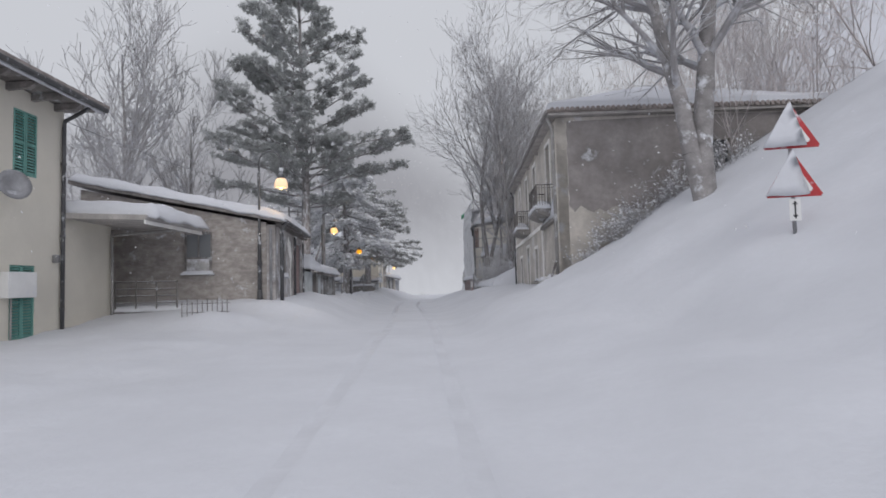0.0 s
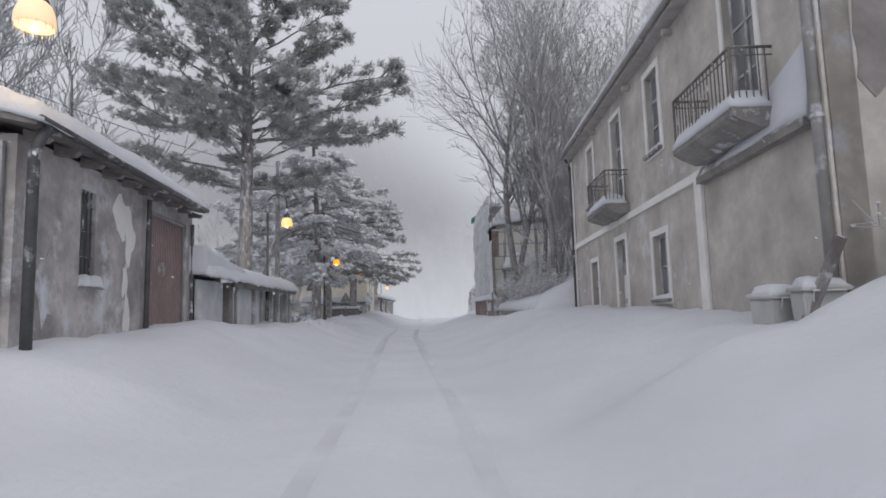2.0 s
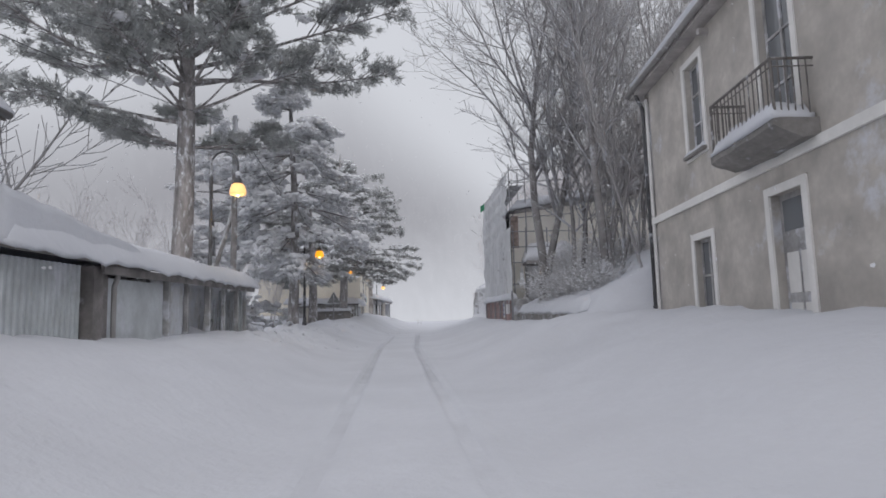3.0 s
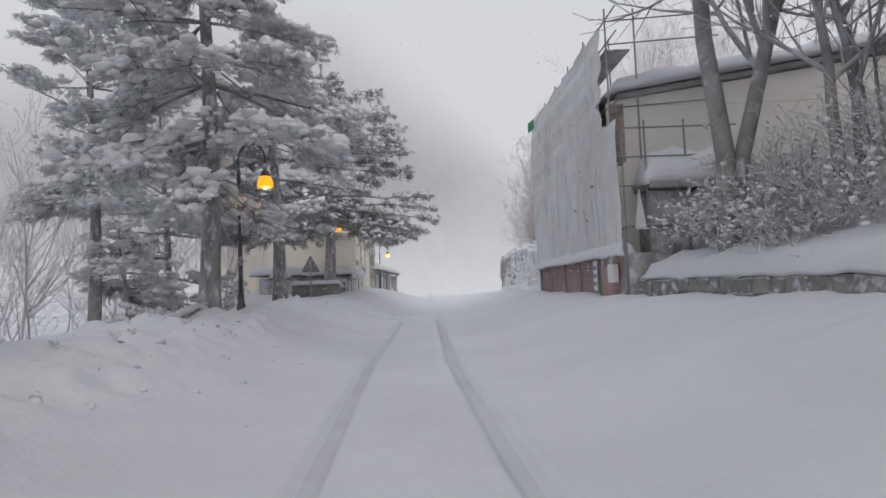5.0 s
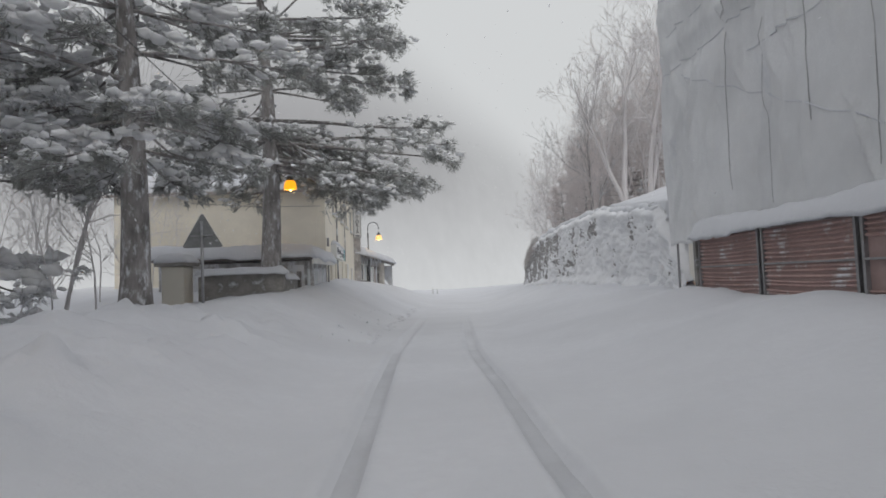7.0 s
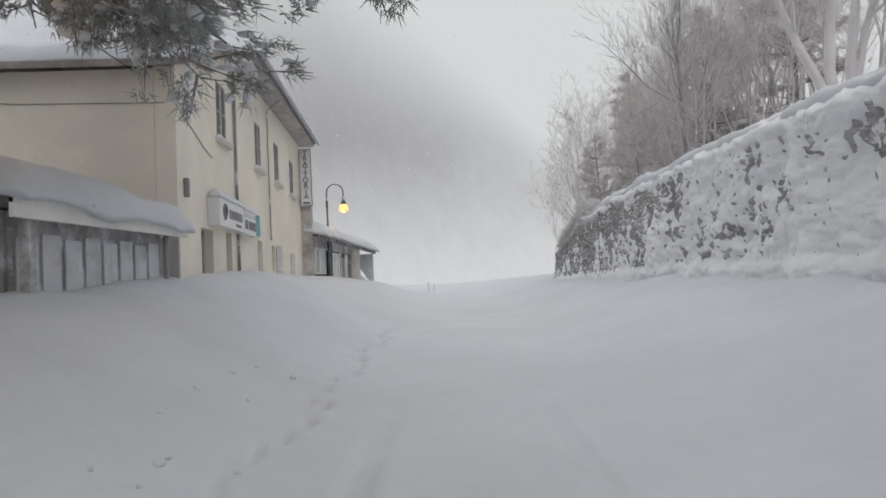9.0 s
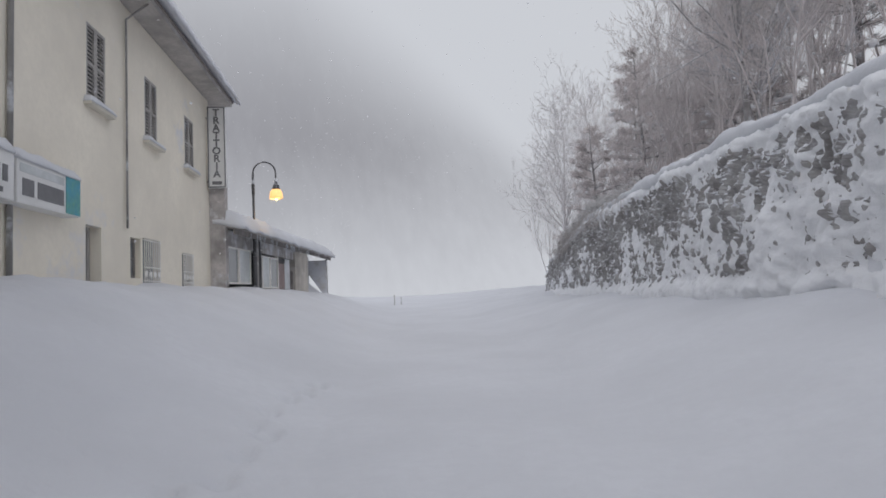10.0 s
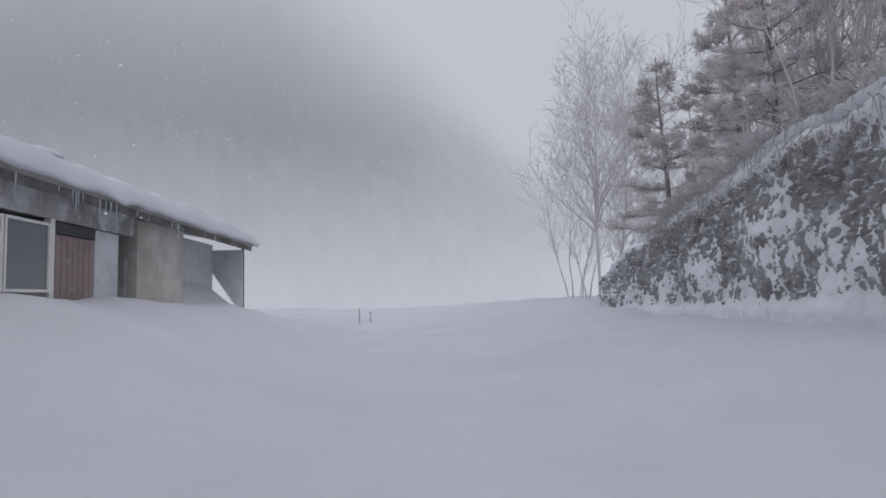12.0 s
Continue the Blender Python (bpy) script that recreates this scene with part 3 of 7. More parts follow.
part("wall", turned(wall_panel(9.0, lambda y: 6.85, 0.35, []), Matrix.Translation((-9.0, 0, 0)) @ pose(0, 0, 0, 0, 0, -90)), PLASTER_DARK, house)
part("wall", box(-9.0, -8.65, 0.36, RL - 0.36, -0.8, 6.85), PLASTER_DARK, house)
for k, (a, b, lo, hi) in enumerate([low[0], low[2], upp[1], upp[3]]):
    window(house, a, b, lo, hi, 0.14, 2 if k < 2 else 3, 2)
for a, b, lo, hi in (upp[0], upp[2]):
    window(house, a, b, lo, hi, 0.12, 3, 2, sill=False)
door = part("door", box(-0.2, -0.14, low[1][0], low[1][1], 0.2, 2.9), WOOD_PALE, house, "pale panelled entrance door")
for z in (0.5, 1.3):
    for y in (low[1][0] + 0.1, low[1][0] + 0.48):
        part("door_panel", box(-0.14, -0.12, y, y + 0.32, z, z + 0.65, 0.015), TRIM, door)
part("transom", box(-0.14, -0.125, low[1][0] + 0.1, low[1][1] - 0.1, 2.3, 2.8), GLASS, door, "dark glass transom")
bm = bmesh.new()
for y0, y1, z0, z1 in ((low[1][0] - 0.14, low[1][0], 0, 3.04), (low[1][1], low[1][1] + 0.14, 0, 3.04), (low[1][0], low[1][1], 2.9, 3.04)):
    box(0.003, 0.04, y0, y1, z0, z1, bm=bm)
part("surround", bm, TRIM, door)
part("cornice_band", box(0.003, 0.06, 0, ry(24.5), 3.33, 3.5, 0.01), TRIM, house, "pale string course")
part("pilaster", box(0.003, 0.07, ry(24.5) - 0.0, ry(24.2), -0.5, 3.5, 0.01), TRIM, house, "pale plaster pilaster")
part("pilaster", box(0.003, 0.05, 0.0, 0.22, -0.5, 6.7, 0.01), TRIM, house)
part("pilaster", box(0.003, 0.05, RL - 0.3, RL - 0.02, -0.5, 6.75, 0.01), PLASTER_GREY, house)
part("ledge", prism([(0.003, 3.2), (0.16, 3.2), (0.16, 3.32), (0.003, 3.6)], ry(24.15), ry(20.8)), CONCRETE, house, "sloping plaster ledge")
drift = lumpy(prism([(0.004, 3.33), (0.16, 3.34), (0.02, 4.25), (0.004, 4.3)], ry(23.3), ry(20.75)), 4, 0.05, 2.0)
for v in drift.verts:
    f = (v.co.y - ry(23.3)) / (ry(20.75) - ry(23.3))
    v.co.z = 3.36 + (v.co.z - 3.36) * (0.22 + 0.95 * f)
part("ledge_snow", drift, SNOW, house, "wind-packed snow on the ledge", True)


def balcony(y0, y1):
    a, b = ry(y1), ry(y0)
    under = lumpy(prism([(0.0, 3.5), (0.25, 3.46), (0.58, 3.6), (0.66, 3.65), (0.66, 3.75), (0, 3.75)], a, b), 5, 0.035, y0, 0.35)
    slab = part("balcony", under, CONCRETE, house, "concrete balcony slab with iron railing")
    snow_sheet("balcony_snow", (0.06, a + 0.05, 3.764), (0, 1, 0), (1, 0, 0), b - a - 0.05, 0.62, 0.36, "snow heaped on the slab", y0, 0.03, 0.08, slab)
    part("top_rail", pipe([(0.0, a + 0.04, 4.66), (0.61, a + 0.04, 4.66), (0.61, b - 0.04, 4.66), (0, b - 0.04, 4.66)], 0.025, 6), IRON_RAIL, slab)
    part("middle_rail", pipe([(0.0, a + 0.04, 4.54), (0.61, a + 0.04, 4.54), (0.61, b - 0.04, 4.54), (0, b - 0.04, 4.54)], 0.012, 6), IRON_RAIL, slab)
    n = int((b - a) / 0.13)
    for k in range(n + 1):
        y = a + 0.04 + (b - a - 0.08) * k / n
        part("baluster", rod((0.61, y, 3.76), (0.61, y, 4.65), 0.011 if k % n else 0.022, n=6), IRON_RAIL, slab)
    for y in (a + 0.04, b - 0.04):
        for k in range(1, 6):
            part("baluster", rod((0.61 * k / 6, y, 3.76), (0.61 * k / 6, y, 4.65), 0.011, n=6), IRON_RAIL, slab)


balcony(21.6, 23.85)
balcony(28.7, 30.75)
part("door_curtain", box(-0.3, -0.26, upp[0][0] + 0.08, upp[0][1] - 0.08, 3.8, 6.2), SHUTTER_TEAL, house, "faded teal curtain in the balcony door")
o = part("open_shutter", turned(box(0, 0.04, -0.5, 0, 3.9, 6.3), Matrix.Translation((0.02, upp[0][0], 0)) @ pose(0, 0, 0, 0, 0, -75)), WOOD_PALE, house, "shutter leaf standing open")
part("eave", box(-9.5, 0.30, -0.35, RL + 0.3, 6.856, 6.95), SOFFIT, house, "boarded eave")
part("gutter", pipe([(0.36, -0.35, 6.98), (0.36, RL + 0.3, 6.98)], 0.07, 10), PIPE, house, "", True)
roof = part("roof", hip_mesh(-9.6, 0.33, -0.4, RL + 0.35, 6.955, 2.1, 4.6, 4.6, 0.1), TILE, house, "hipped tile roof")
for k in range(55):
    x = -9.45 + k * 0.178
    part("tile", rod((x, RL + 0.25, 7.07), (x, RL + 0.42, 7.04), 0.075, n=8), TILE, roof)
downpipe(house, 0.1, RL - 0.12, 0.0, 6.9, 0.07, PIPE, lean=0.2)
downpipe(house, 0.08, 0.06, 0.0, 6.9, 0.05, IRON, lean=0.2)
for y in (25.2, 28.2, 31.9):
    part("eave_bracket", box(0.0, 0.2, ry(y) - 0.06, ry(y) + 0.06, 6.62, 6.74, 0.01), SOFFIT, house)
snowtop = lumpy(hip_mesh(-9.5, 0.27, -0.32, RL + 0.27, 7.06, 2.1, 4.6, 4.6, 0.28), 7, 0.06, 4.0)
o = part("roof_snow", snowtop, SNOW, None, "", True)
o.matrix_world = RH
tagged(o, "thick snow lying on the old house's tile roof", "snow", "", "stuff")

# bins and a leaning board by the old house
def waste_bin(x, y, turn):
    z = ground_z(x, y) - 0.24
    b = thing("waste_bin", pose(x, y, z - 0.09, 0, 0, turn) @ Matrix.Scale(0.85, 4), "pale plastic waste bin with snow on its lid", "bin", "bins by the old house")
    body = prism([(-0.24, 0.0), (0.24, 0.0), (0.3, 0.75), (-0.3, 0.75)], -0.27, 0.27)
    bmesh.ops.bevel(body, geom=body.edges[:], offset=0.03, segments=2, affect="EDGES")
    part("body", body, BIN, b)
    part("lid", box(-0.33, 0.33, -0.31, 0.31, 0.755, 0.82, 0.025), BIN, b)
    part("handle", pipe([(-0.2, -0.33, 0.61), (-0.2, -0.38, 0.76), (0.2, -0.38, 0.76), (0.2, -0.33, 0.61)], 0.015, 6), BIN, b)
    snow_sheet("lid_snow", (-0.3, -0.28, 0.822), (0, 1, 0), (1, 0, 0), 0.56, 0.6, 0.12, "snow on the lid", x, 0.02, 0.08, b)


waste_bin(3.84, 21.4, 8)
waste_bin(3.98, 20.75, -12)
pl = thing("leaning_plank", pose(0, 0, 0), "dark wooden plank leaning on the house wall", "plank")
part("plank", turned(box(-0.025, 0.025, -0.09, 0.09, 0, 1.4, 0.006), pose(3.66, 20.75, 0.74, 20, 14, 0)), WOOD_DARK, pl)

# ---- the cream house with green shutters, at the start ----
LH = pose(-10.6, 4.0, 0)
cream_house = thing("cream_house", LH, "cream plastered house with green louvred shutters and deep wooden eaves", "house")
opn = [(10.45, 11.3, 4.4, 6.05), (10.4, 11.3, 0.25, 2.1)]
part("wall", wall_panel(12.4, lambda y: 6.6, 0.35, opn), CREAM_PALE, cream_house, "cream plaster wall")
part("wall", box(-9, -0.36, 12.05, 12.4, -0.8, 6.6), CREAM_PALE, cream_house)
part("wall", box(-9, -0.36, 0, 0.35, -0.8, 6.6), CREAM_PALE, cream_house)
part("wall", box(-9.35, -9.0, 0, 12.4, -0.8, 6.6), CREAM_PALE, cream_house)
louvred_leaf(cream_house, 10.45, 10.87, 4.4, 6.05, -0.03, SHUTTER_GREEN)
louvred_leaf(cream_house, 10.88, 11.3, 4.4, 6.05, -0.03, SHUTTER_GREEN)
for a, b in ((10.4, 10.85), (10.86, 11.3)):
    louvred_leaf(cream_house, a, b, 0.25, 2.1, -0.06, SHUTTER_GREEN, "door_leaf")
part("eave", prism([(-9.6, 6.61), (0.85, 6.62), (0.85, 6.72), (-9.6, 6.75)], -0.5, 12.9), WOOD_DARK, cream_house, "boarded eave")
for k in range(14):
    part("rafter_tail", prism([(0.01, 6.4), (0.6, 6.44), (0.72, 6.52), (0.72, 6.6), (0.01, 6.6)], 0.25 + k * 0.9, 0.37 + k * 0.9), WOOD_DARK, cream_house)
part("gutter", pipe([(0.92, -0.5, 6.68), (0.92, 12.9, 6.66)], 0.075, 10), IRON, cream_house, "", True)
part("roof", prism([(-9.7, 6.76), (0.95, 6.74), (0.95, 6.82), (-4.3, 8.6), (-9.7, 6.84)], -0.6, 13.0), TILE, cream_house, "pitched tile roof")
downpipe(cream_house, 0.08, 12.3, -0.3, 6.6, 0.055, IRON, lean=0.8)
mb = part("meter_box", box(0.0, 0.24, 10.05, 11.05, 1.28, 1.92, 0.02), SIGN_WHITE, cream_house, "white metal box on the wall")
part("box_lid", box(0.24, 0.255, 10.12, 10.98, 1.34, 1.86, 0.008), SIGN_WHITE, mb)
part("conduit", pipe([(0.05, 10.4, 1.28), (0.05, 10.4, 0.2)], 0.025, 6), PIPE, cream_house)
dish = part("satellite_dish", lathe([(0.02, 0), (0.25, 0.05), (0.38, 0.13), (0.37, 0.15), (0.24, 0.08), (0.02, 0.03)], 20), STEEL, cream_house, "grey satellite dish", True)
dish.matrix_local = pose(0.4, 9.9, 3.95, 0, 75, -30)
part("dish_arm", pipe([(0.0, 9.9, 3.85), (0.2, 9.9, 3.85), (0.36, 9.9, 3.95)], 0.02, 6), STEEL, cream_house)
part("wall_lamp", box(0.01, 0.15, 11.95, 12.1, 2.2, 2.42, 0.02), STEEL, cream_house, "small outdoor lamp on a bracket")
snow_sheet("roof_snow", (-11.0, 3.6, 6.98), (0, 1, 0), (1, 0, -0.34), 13.3, 1.35, 0.24, "snow along the eave of the cream house", 1.0, 0.03)
snow_sheet("roof_snow", (-15, 3.6, 8.34), (0, 1, 0), (1, 0, -0.34), 13.3, 4.2, 0.2, "snow on the cream house roof", 1.0, 0.0, 0.5)

# ---- its annex with a covered porch ----
annex = thing("porch_annex", pose(-10.6, 16.45, 0), "low cream annex with flat snowy roof and a shaded porch", "annex")
part("wall", box(-4, 0, 0.02, 2.35, -0.5, 3.62), CREAM_PALE, annex, "cream plaster wall")
part("back_wall", box(-4, -3.6, 2.36, 4.3, -0.5, 3.62), PLASTER_HUT, annex)
part("deck", box(-3.6, 2.0, 2.4, 4.3, -0.6, 0.72, 0.02), CONCRETE, annex, "raised porch floor")
part("roof", prism([(-4.2, 3.66), (2.3, 3.36), (2.36, 3.42), (2.36, 3.5), (-4.2, 3.82)], -0.1, 3.85), SOFFIT, annex, "flat roof slab")
part("fascia", box(2.3, 2.34, -0.1, 3.8, 3.25, 3.36), TRIM, annex)
part("gutter_pipe", pipe([(2.2, 2.3, 3.3), (0.6, 2.28, 3.2), (0.1, 2.28, 3.15), (0.09, 2.28, 3.0), (0.09, 2.28, 0.0)], 0.045, 8), PIPE, annex)
snow_sheet("roof_snow", (-14.6, 16.45, 3.86), (0, 1, 0), (1, 0, -0.05), 3.8, 6.6, 0.36, "thick rounded snow on the annex roof", 6.0, 0.16)
snow_sheet("deck_snow", (-12.5, 18.8, 0.74), (0, 1, 0), (1, 0, 0), 1.9, 4.2, 0.16, "snow on the porch floor", 2.0, 0.05)
rail = thing("porch_railing", pose(-10.5, 18.9, 0.72), "rusty grey iron railing along the snowy porch", "railing")
for z in (0.95, 0.72, 0.5, 0.28):
    part("rail", rod((0, 0, z), (2.0, 0, z - 0.02), 0.02, n=6), IRON_RAIL, rail)
for k in range(4):
    part("post", rod((k * 0.66, 0, -0.05), (k * 0.66, 0, 0.97), 0.025, n=6), IRON_RAIL, rail)
fen = thing("garden_fence", pose(-7.7, 17.4, ground_z(-7.2, 17.6) - 0.1), "low rusted iron garden fence half buried in snow", "fence")
for k in range(10):
    part("picket", rod((k * 0.13, k * 0.05, -0.1), (k * 0.13, k * 0.05, 0.42 + 0.08 * (k % 2)), 0.012, n=6), IRON_RAIL, fen)
for z in (0.1, 0.36):
    part("rail", rod((-0.05, 0, z), (1.25, 0.47, z), 0.014, n=6), IRON_RAIL, fen)

# ---- the long low hut ----
HUT = pose(-5.92, 20.9, 0, 0, 0, 5.5)
hut = thing("low_hut", HUT, "long low hut of stained grey plaster with red shutter", "hut")
part("wall", wall_panel(6.9, lambda y: 3.62, 0.3, [(1.62, 2.1, 1.85, 3.25), (4.2, 6.45, 0.6, 3.35)]), PLASTER_HUT, hut, "blotched grey plaster front wall")
gable = bmesh.new()
prism([(-0.31, -0.8), (-0.31, 3.7), (-6.6, 4.95), (-6.6, -0.8)], 0.0, 0.3, gable)
part("gable_wall", gable, HUT_STONE, hut, "grey gable wall")
part("back_wall", box(-6.6, -6.3, 0.31, 6.9, -0.8, 4.7), PLASTER_DARK, hut)
part("gable_wall", prism([(-0.31, -0.8), (-0.31, 3.7), (-6.3, 4.9), (-6.3, -0.8)], 6.6, 6.9), PLASTER_DARK, hut)
gw = part("gable_window", box(-3.1, -2.18, -0.06, -0.003, 1.95, 3.4, 0.01), WOOD_DARK, hut, "dark window with snowy sill")
for k in range(2):
    part("pane", box(-3.02 + k * 0.43, -2.65 + k * 0.43, -0.075, -0.062, 2.5, 3.3), GLASS, gw)
part("shutter_board", box(-3.02, -2.26, -0.08, -0.062, 2.02, 2.44), WOOD_PALE, gw)
snow_sheet("sill_snow", (-3.2, -0.22, 1.9), (0, 1, 0), (1, 0, 0), 0.22, 1.1, 0.12, "snow on the sill", 3.0, 0.04, 0.06, gw)
nw = part("narrow_window", box(-0.2, -0.15, 1.62, 2.1, 1.85, 3.25), GLASS, hut, "narrow barred window")
for k in range(4):
    part("bar", rod((-0.05, 1.68 + k * 0.12, 1.85), (-0.05, 1.68 + k * 0.12, 3.25), 0.012, n=6), IRON, nw)
for z in (2.2, 2.6, 3.0):
    part("cross_bar", rod((-0.045, 1.62, z), (-0.045, 2.1, z), 0.01, n=6), IRON, nw)
snow_sheet("sill_snow", (-0.1, 1.6, 1.8), (0, 1, 0), (1, 0, 0), 0.55, 0.26, 0.13, "snow on the sill", 9.0, 0.12, 0.05, nw)
for k, (y, z, w, h) in enumerate(((3.0, 3.0, 0.3, 0.36), (3.35, 2.65, 0.2, 0.42), (3.2, 1.9, 0.1, 0.28), (3.3, 1.3, 0.12, 0.4), (0.35, 2.6, 0.16, 0.7), (0.75, 1.7, 0.2, 0.5))):
    bm = prism([(y + w * (1 + 0.35 * math.sin(3 * a + k)) * math.cos(a), z + h * (1 + 0.3 * math.sin(4 * a + 2 * k)) * math.sin(a)) for a in np.linspace(0, 2 * math.pi, 18, endpoint=False)], 0.003, 0.014, axis="x")
    part("peeling_patch", bm, TRIM if k < 4 else PLASTER_LINTEL, hut, "pale flake of peeling whitewash")
rs = part("red_shutter", box(-0.16, -0.1, 4.2, 6.45, 0.6, 3.35), RED_SHUTTER, hut, "faded red corrugated sheet shutter")
for k in range(22):
    part("rib", box(-0.1, -0.085, 4.27 + k * 0.099, 4.31 + k * 0.099, 0.6, 3.29), RED_SHUTTER, rs)
bm = bmesh.new()
for y0, y1, z0, z1 in ((4.2, 4.26, 0.6, 3.35), (6.39, 6.45, 0.6, 3.35), (4.26, 6.39, 3.29, 3.35)):
    box(-0.12, -0.04, y0, y1, z0, z1, bm=bm)
part("shutter_frame", bm, STEEL, rs, "pale metal frame")
part("roof", prism([(0.36, 3.66), (0.36, 3.78), (-6.9, 5.28), (-6.9, 5.12)], -0.25, 6.72), WOOD_DARK, hut, "sloping roof with a deep boarded eave")
for k in range(10):
    part("rafter", prism([(0.0, 3.56), (0.26, 3.54), (0.32, 3.6), (0.0, 3.72)], 0.1 + k * 0.72, 0.22 + k * 0.72), WOOD_DARK, hut)
part("gutter", pipe([(0.41, -0.25, 3.74), (0.41, 6.7, 3.72)], 0.05, 8), IRON, hut, "", True)
part("downpipe", pipe([(0.38, -0.05, 3.7), (0.3, -0.06, 3.5), (0.24, -0.06, 3.35), (0.24, -0.06, 0.6)], 0.07, 10), IRON, hut, "thick dark downpipe", True)
part("downpipe", pipe([(0.1, 4.0, 3.5), (0.08, 4.0, 0.6)], 0.05, 8), IRON, hut)
part("downpipe", pipe([(0.06, 6.75, 3.4), (0.06, 6.75, 0.6)], 0.04, 8), IRON, hut)
part("pale_conduit", pipe([(-0.15, -0.06, 3.5), (-0.15, -0.06, 0.6)], 0.05, 8), STEEL, hut, "pale pipe at the corner")
snow_sheet("roof_snow", HUT @ Vector((-6.9, -0.28, 5.285)), HUT.to_3x3() @ Vector((0, 1, 0)), HUT.to_3x3() @ Vector((1, 0, -0.205)), 7.02, 7.5, 0.3, "snow blanket on the low hut's roof", 11.0, 0.08)

# ---- the row of sheds past the hut ----
SHED = pose(-6.42, 27.75, 0, 0, 0, 4.2)
shed = thing("roadside_shed", SHED, "low roadside shed with frosted sheet panels and snowy roof", "shed")
part("panel", box(-0.1, -0.04, 0.1, 2.15, 0.2, 2.1), GREY_SHEET, shed, "corrugated grey sheet panel")
for k in range(15):
    part("rib", rod((-0.035, 0.18 + k * 0.137, 0.2), (-0.035, 0.18 + k * 0.137, 2.1), 0.03, n=6), GREY_SHEET, shed)
part("panel", box(-0.1, -0.04, 2.9, 5.5, 0.2, 1.95), GREY_SHEET, shed, "smooth frosted pane panel")
for y, w in ((2.36, 0.15), (2.74, 0.08), (5.6, 0.06), (6.8, 0.05), (8.4, 0.07), (9.8, 0.05), (11.2, 0.06), (12.2, 0.05)):
    part("post", box(-w, w, y - w, y + w, 0.1, 2.1, 0.01), WOOD_DARK if y < 5 else WOOD_PALE, shed)
part("pipe", pipe([(0.2, 2.95, 2.05), (0.12, 2.95, 1.8), (0.12, 2.95, 0.3)], 0.045, 8), PIPE, shed)
part("back_wall", box(-3.2, -3.0, 0.1, 12.3, -0.5, 2.8), WOOD_PALE, shed)
part("end_wall", box(-3.0, -0.1, 12.2, 12.3, -0.5, 2.0), GREY_SHEET, shed)
for k in range(6):
    part("board", box(-0.12, -0.06, 5.66 + k * 0.18, 5.81 + k * 0.18, 0.2, 1.95), KIOSK_BOARD, shed)
for k in range(9):
    part("lattice_slat", rod((-0.3, 8.5 + k * 0.4, 0.2), (-0.3, 8.8 + k * 0.4, 1.7), 0.02, n=6), WOOD_PALE, shed)
part("inner_wall", box(-0.9, -0.8, 6.75, 12.2, -0.3, 2.2), KIOSK_BOARD, shed)
part("fascia", box(0.2, 0.26, 2.3, 12.5, 1.98, 2.12), WOOD_DARK, shed)
part("roof", prism([(0.3, 2.13), (0.3, 2.2), (-3.4, 3.05), (-3.4, 2.97)], 0.0, 12.6), WOOD_DARK, shed, "thin sloping roof")
snow_sheet("roof_snow", SHED @ Vector((-3.4, -0.1, 3.05)), SHED.to_3x3() @ Vector((0, 1, -0.004)), SHED.to_3x3() @ Vector((1, 0, -0.22)), 12.8, 3.85, 0.32, "thick snow drooping over the shed roof", 14.0, 0.12)
drift = lumpy(prism([(-0.15, 2.9), (-0.15, 2.2), (2.4, 2.3), (4.4, 2.3), (4.4, 2.4), (2.4, 2.62), (1.0, 2.8)], -3.2, 0.22, axis="x"), 5, 0.05, 5.0)
tagged(part("drift_snow", turned(drift, SHED), SNOW, None, "", True), "snow drift sloping from the hut onto the shed roof", "snow", "", "stuff")


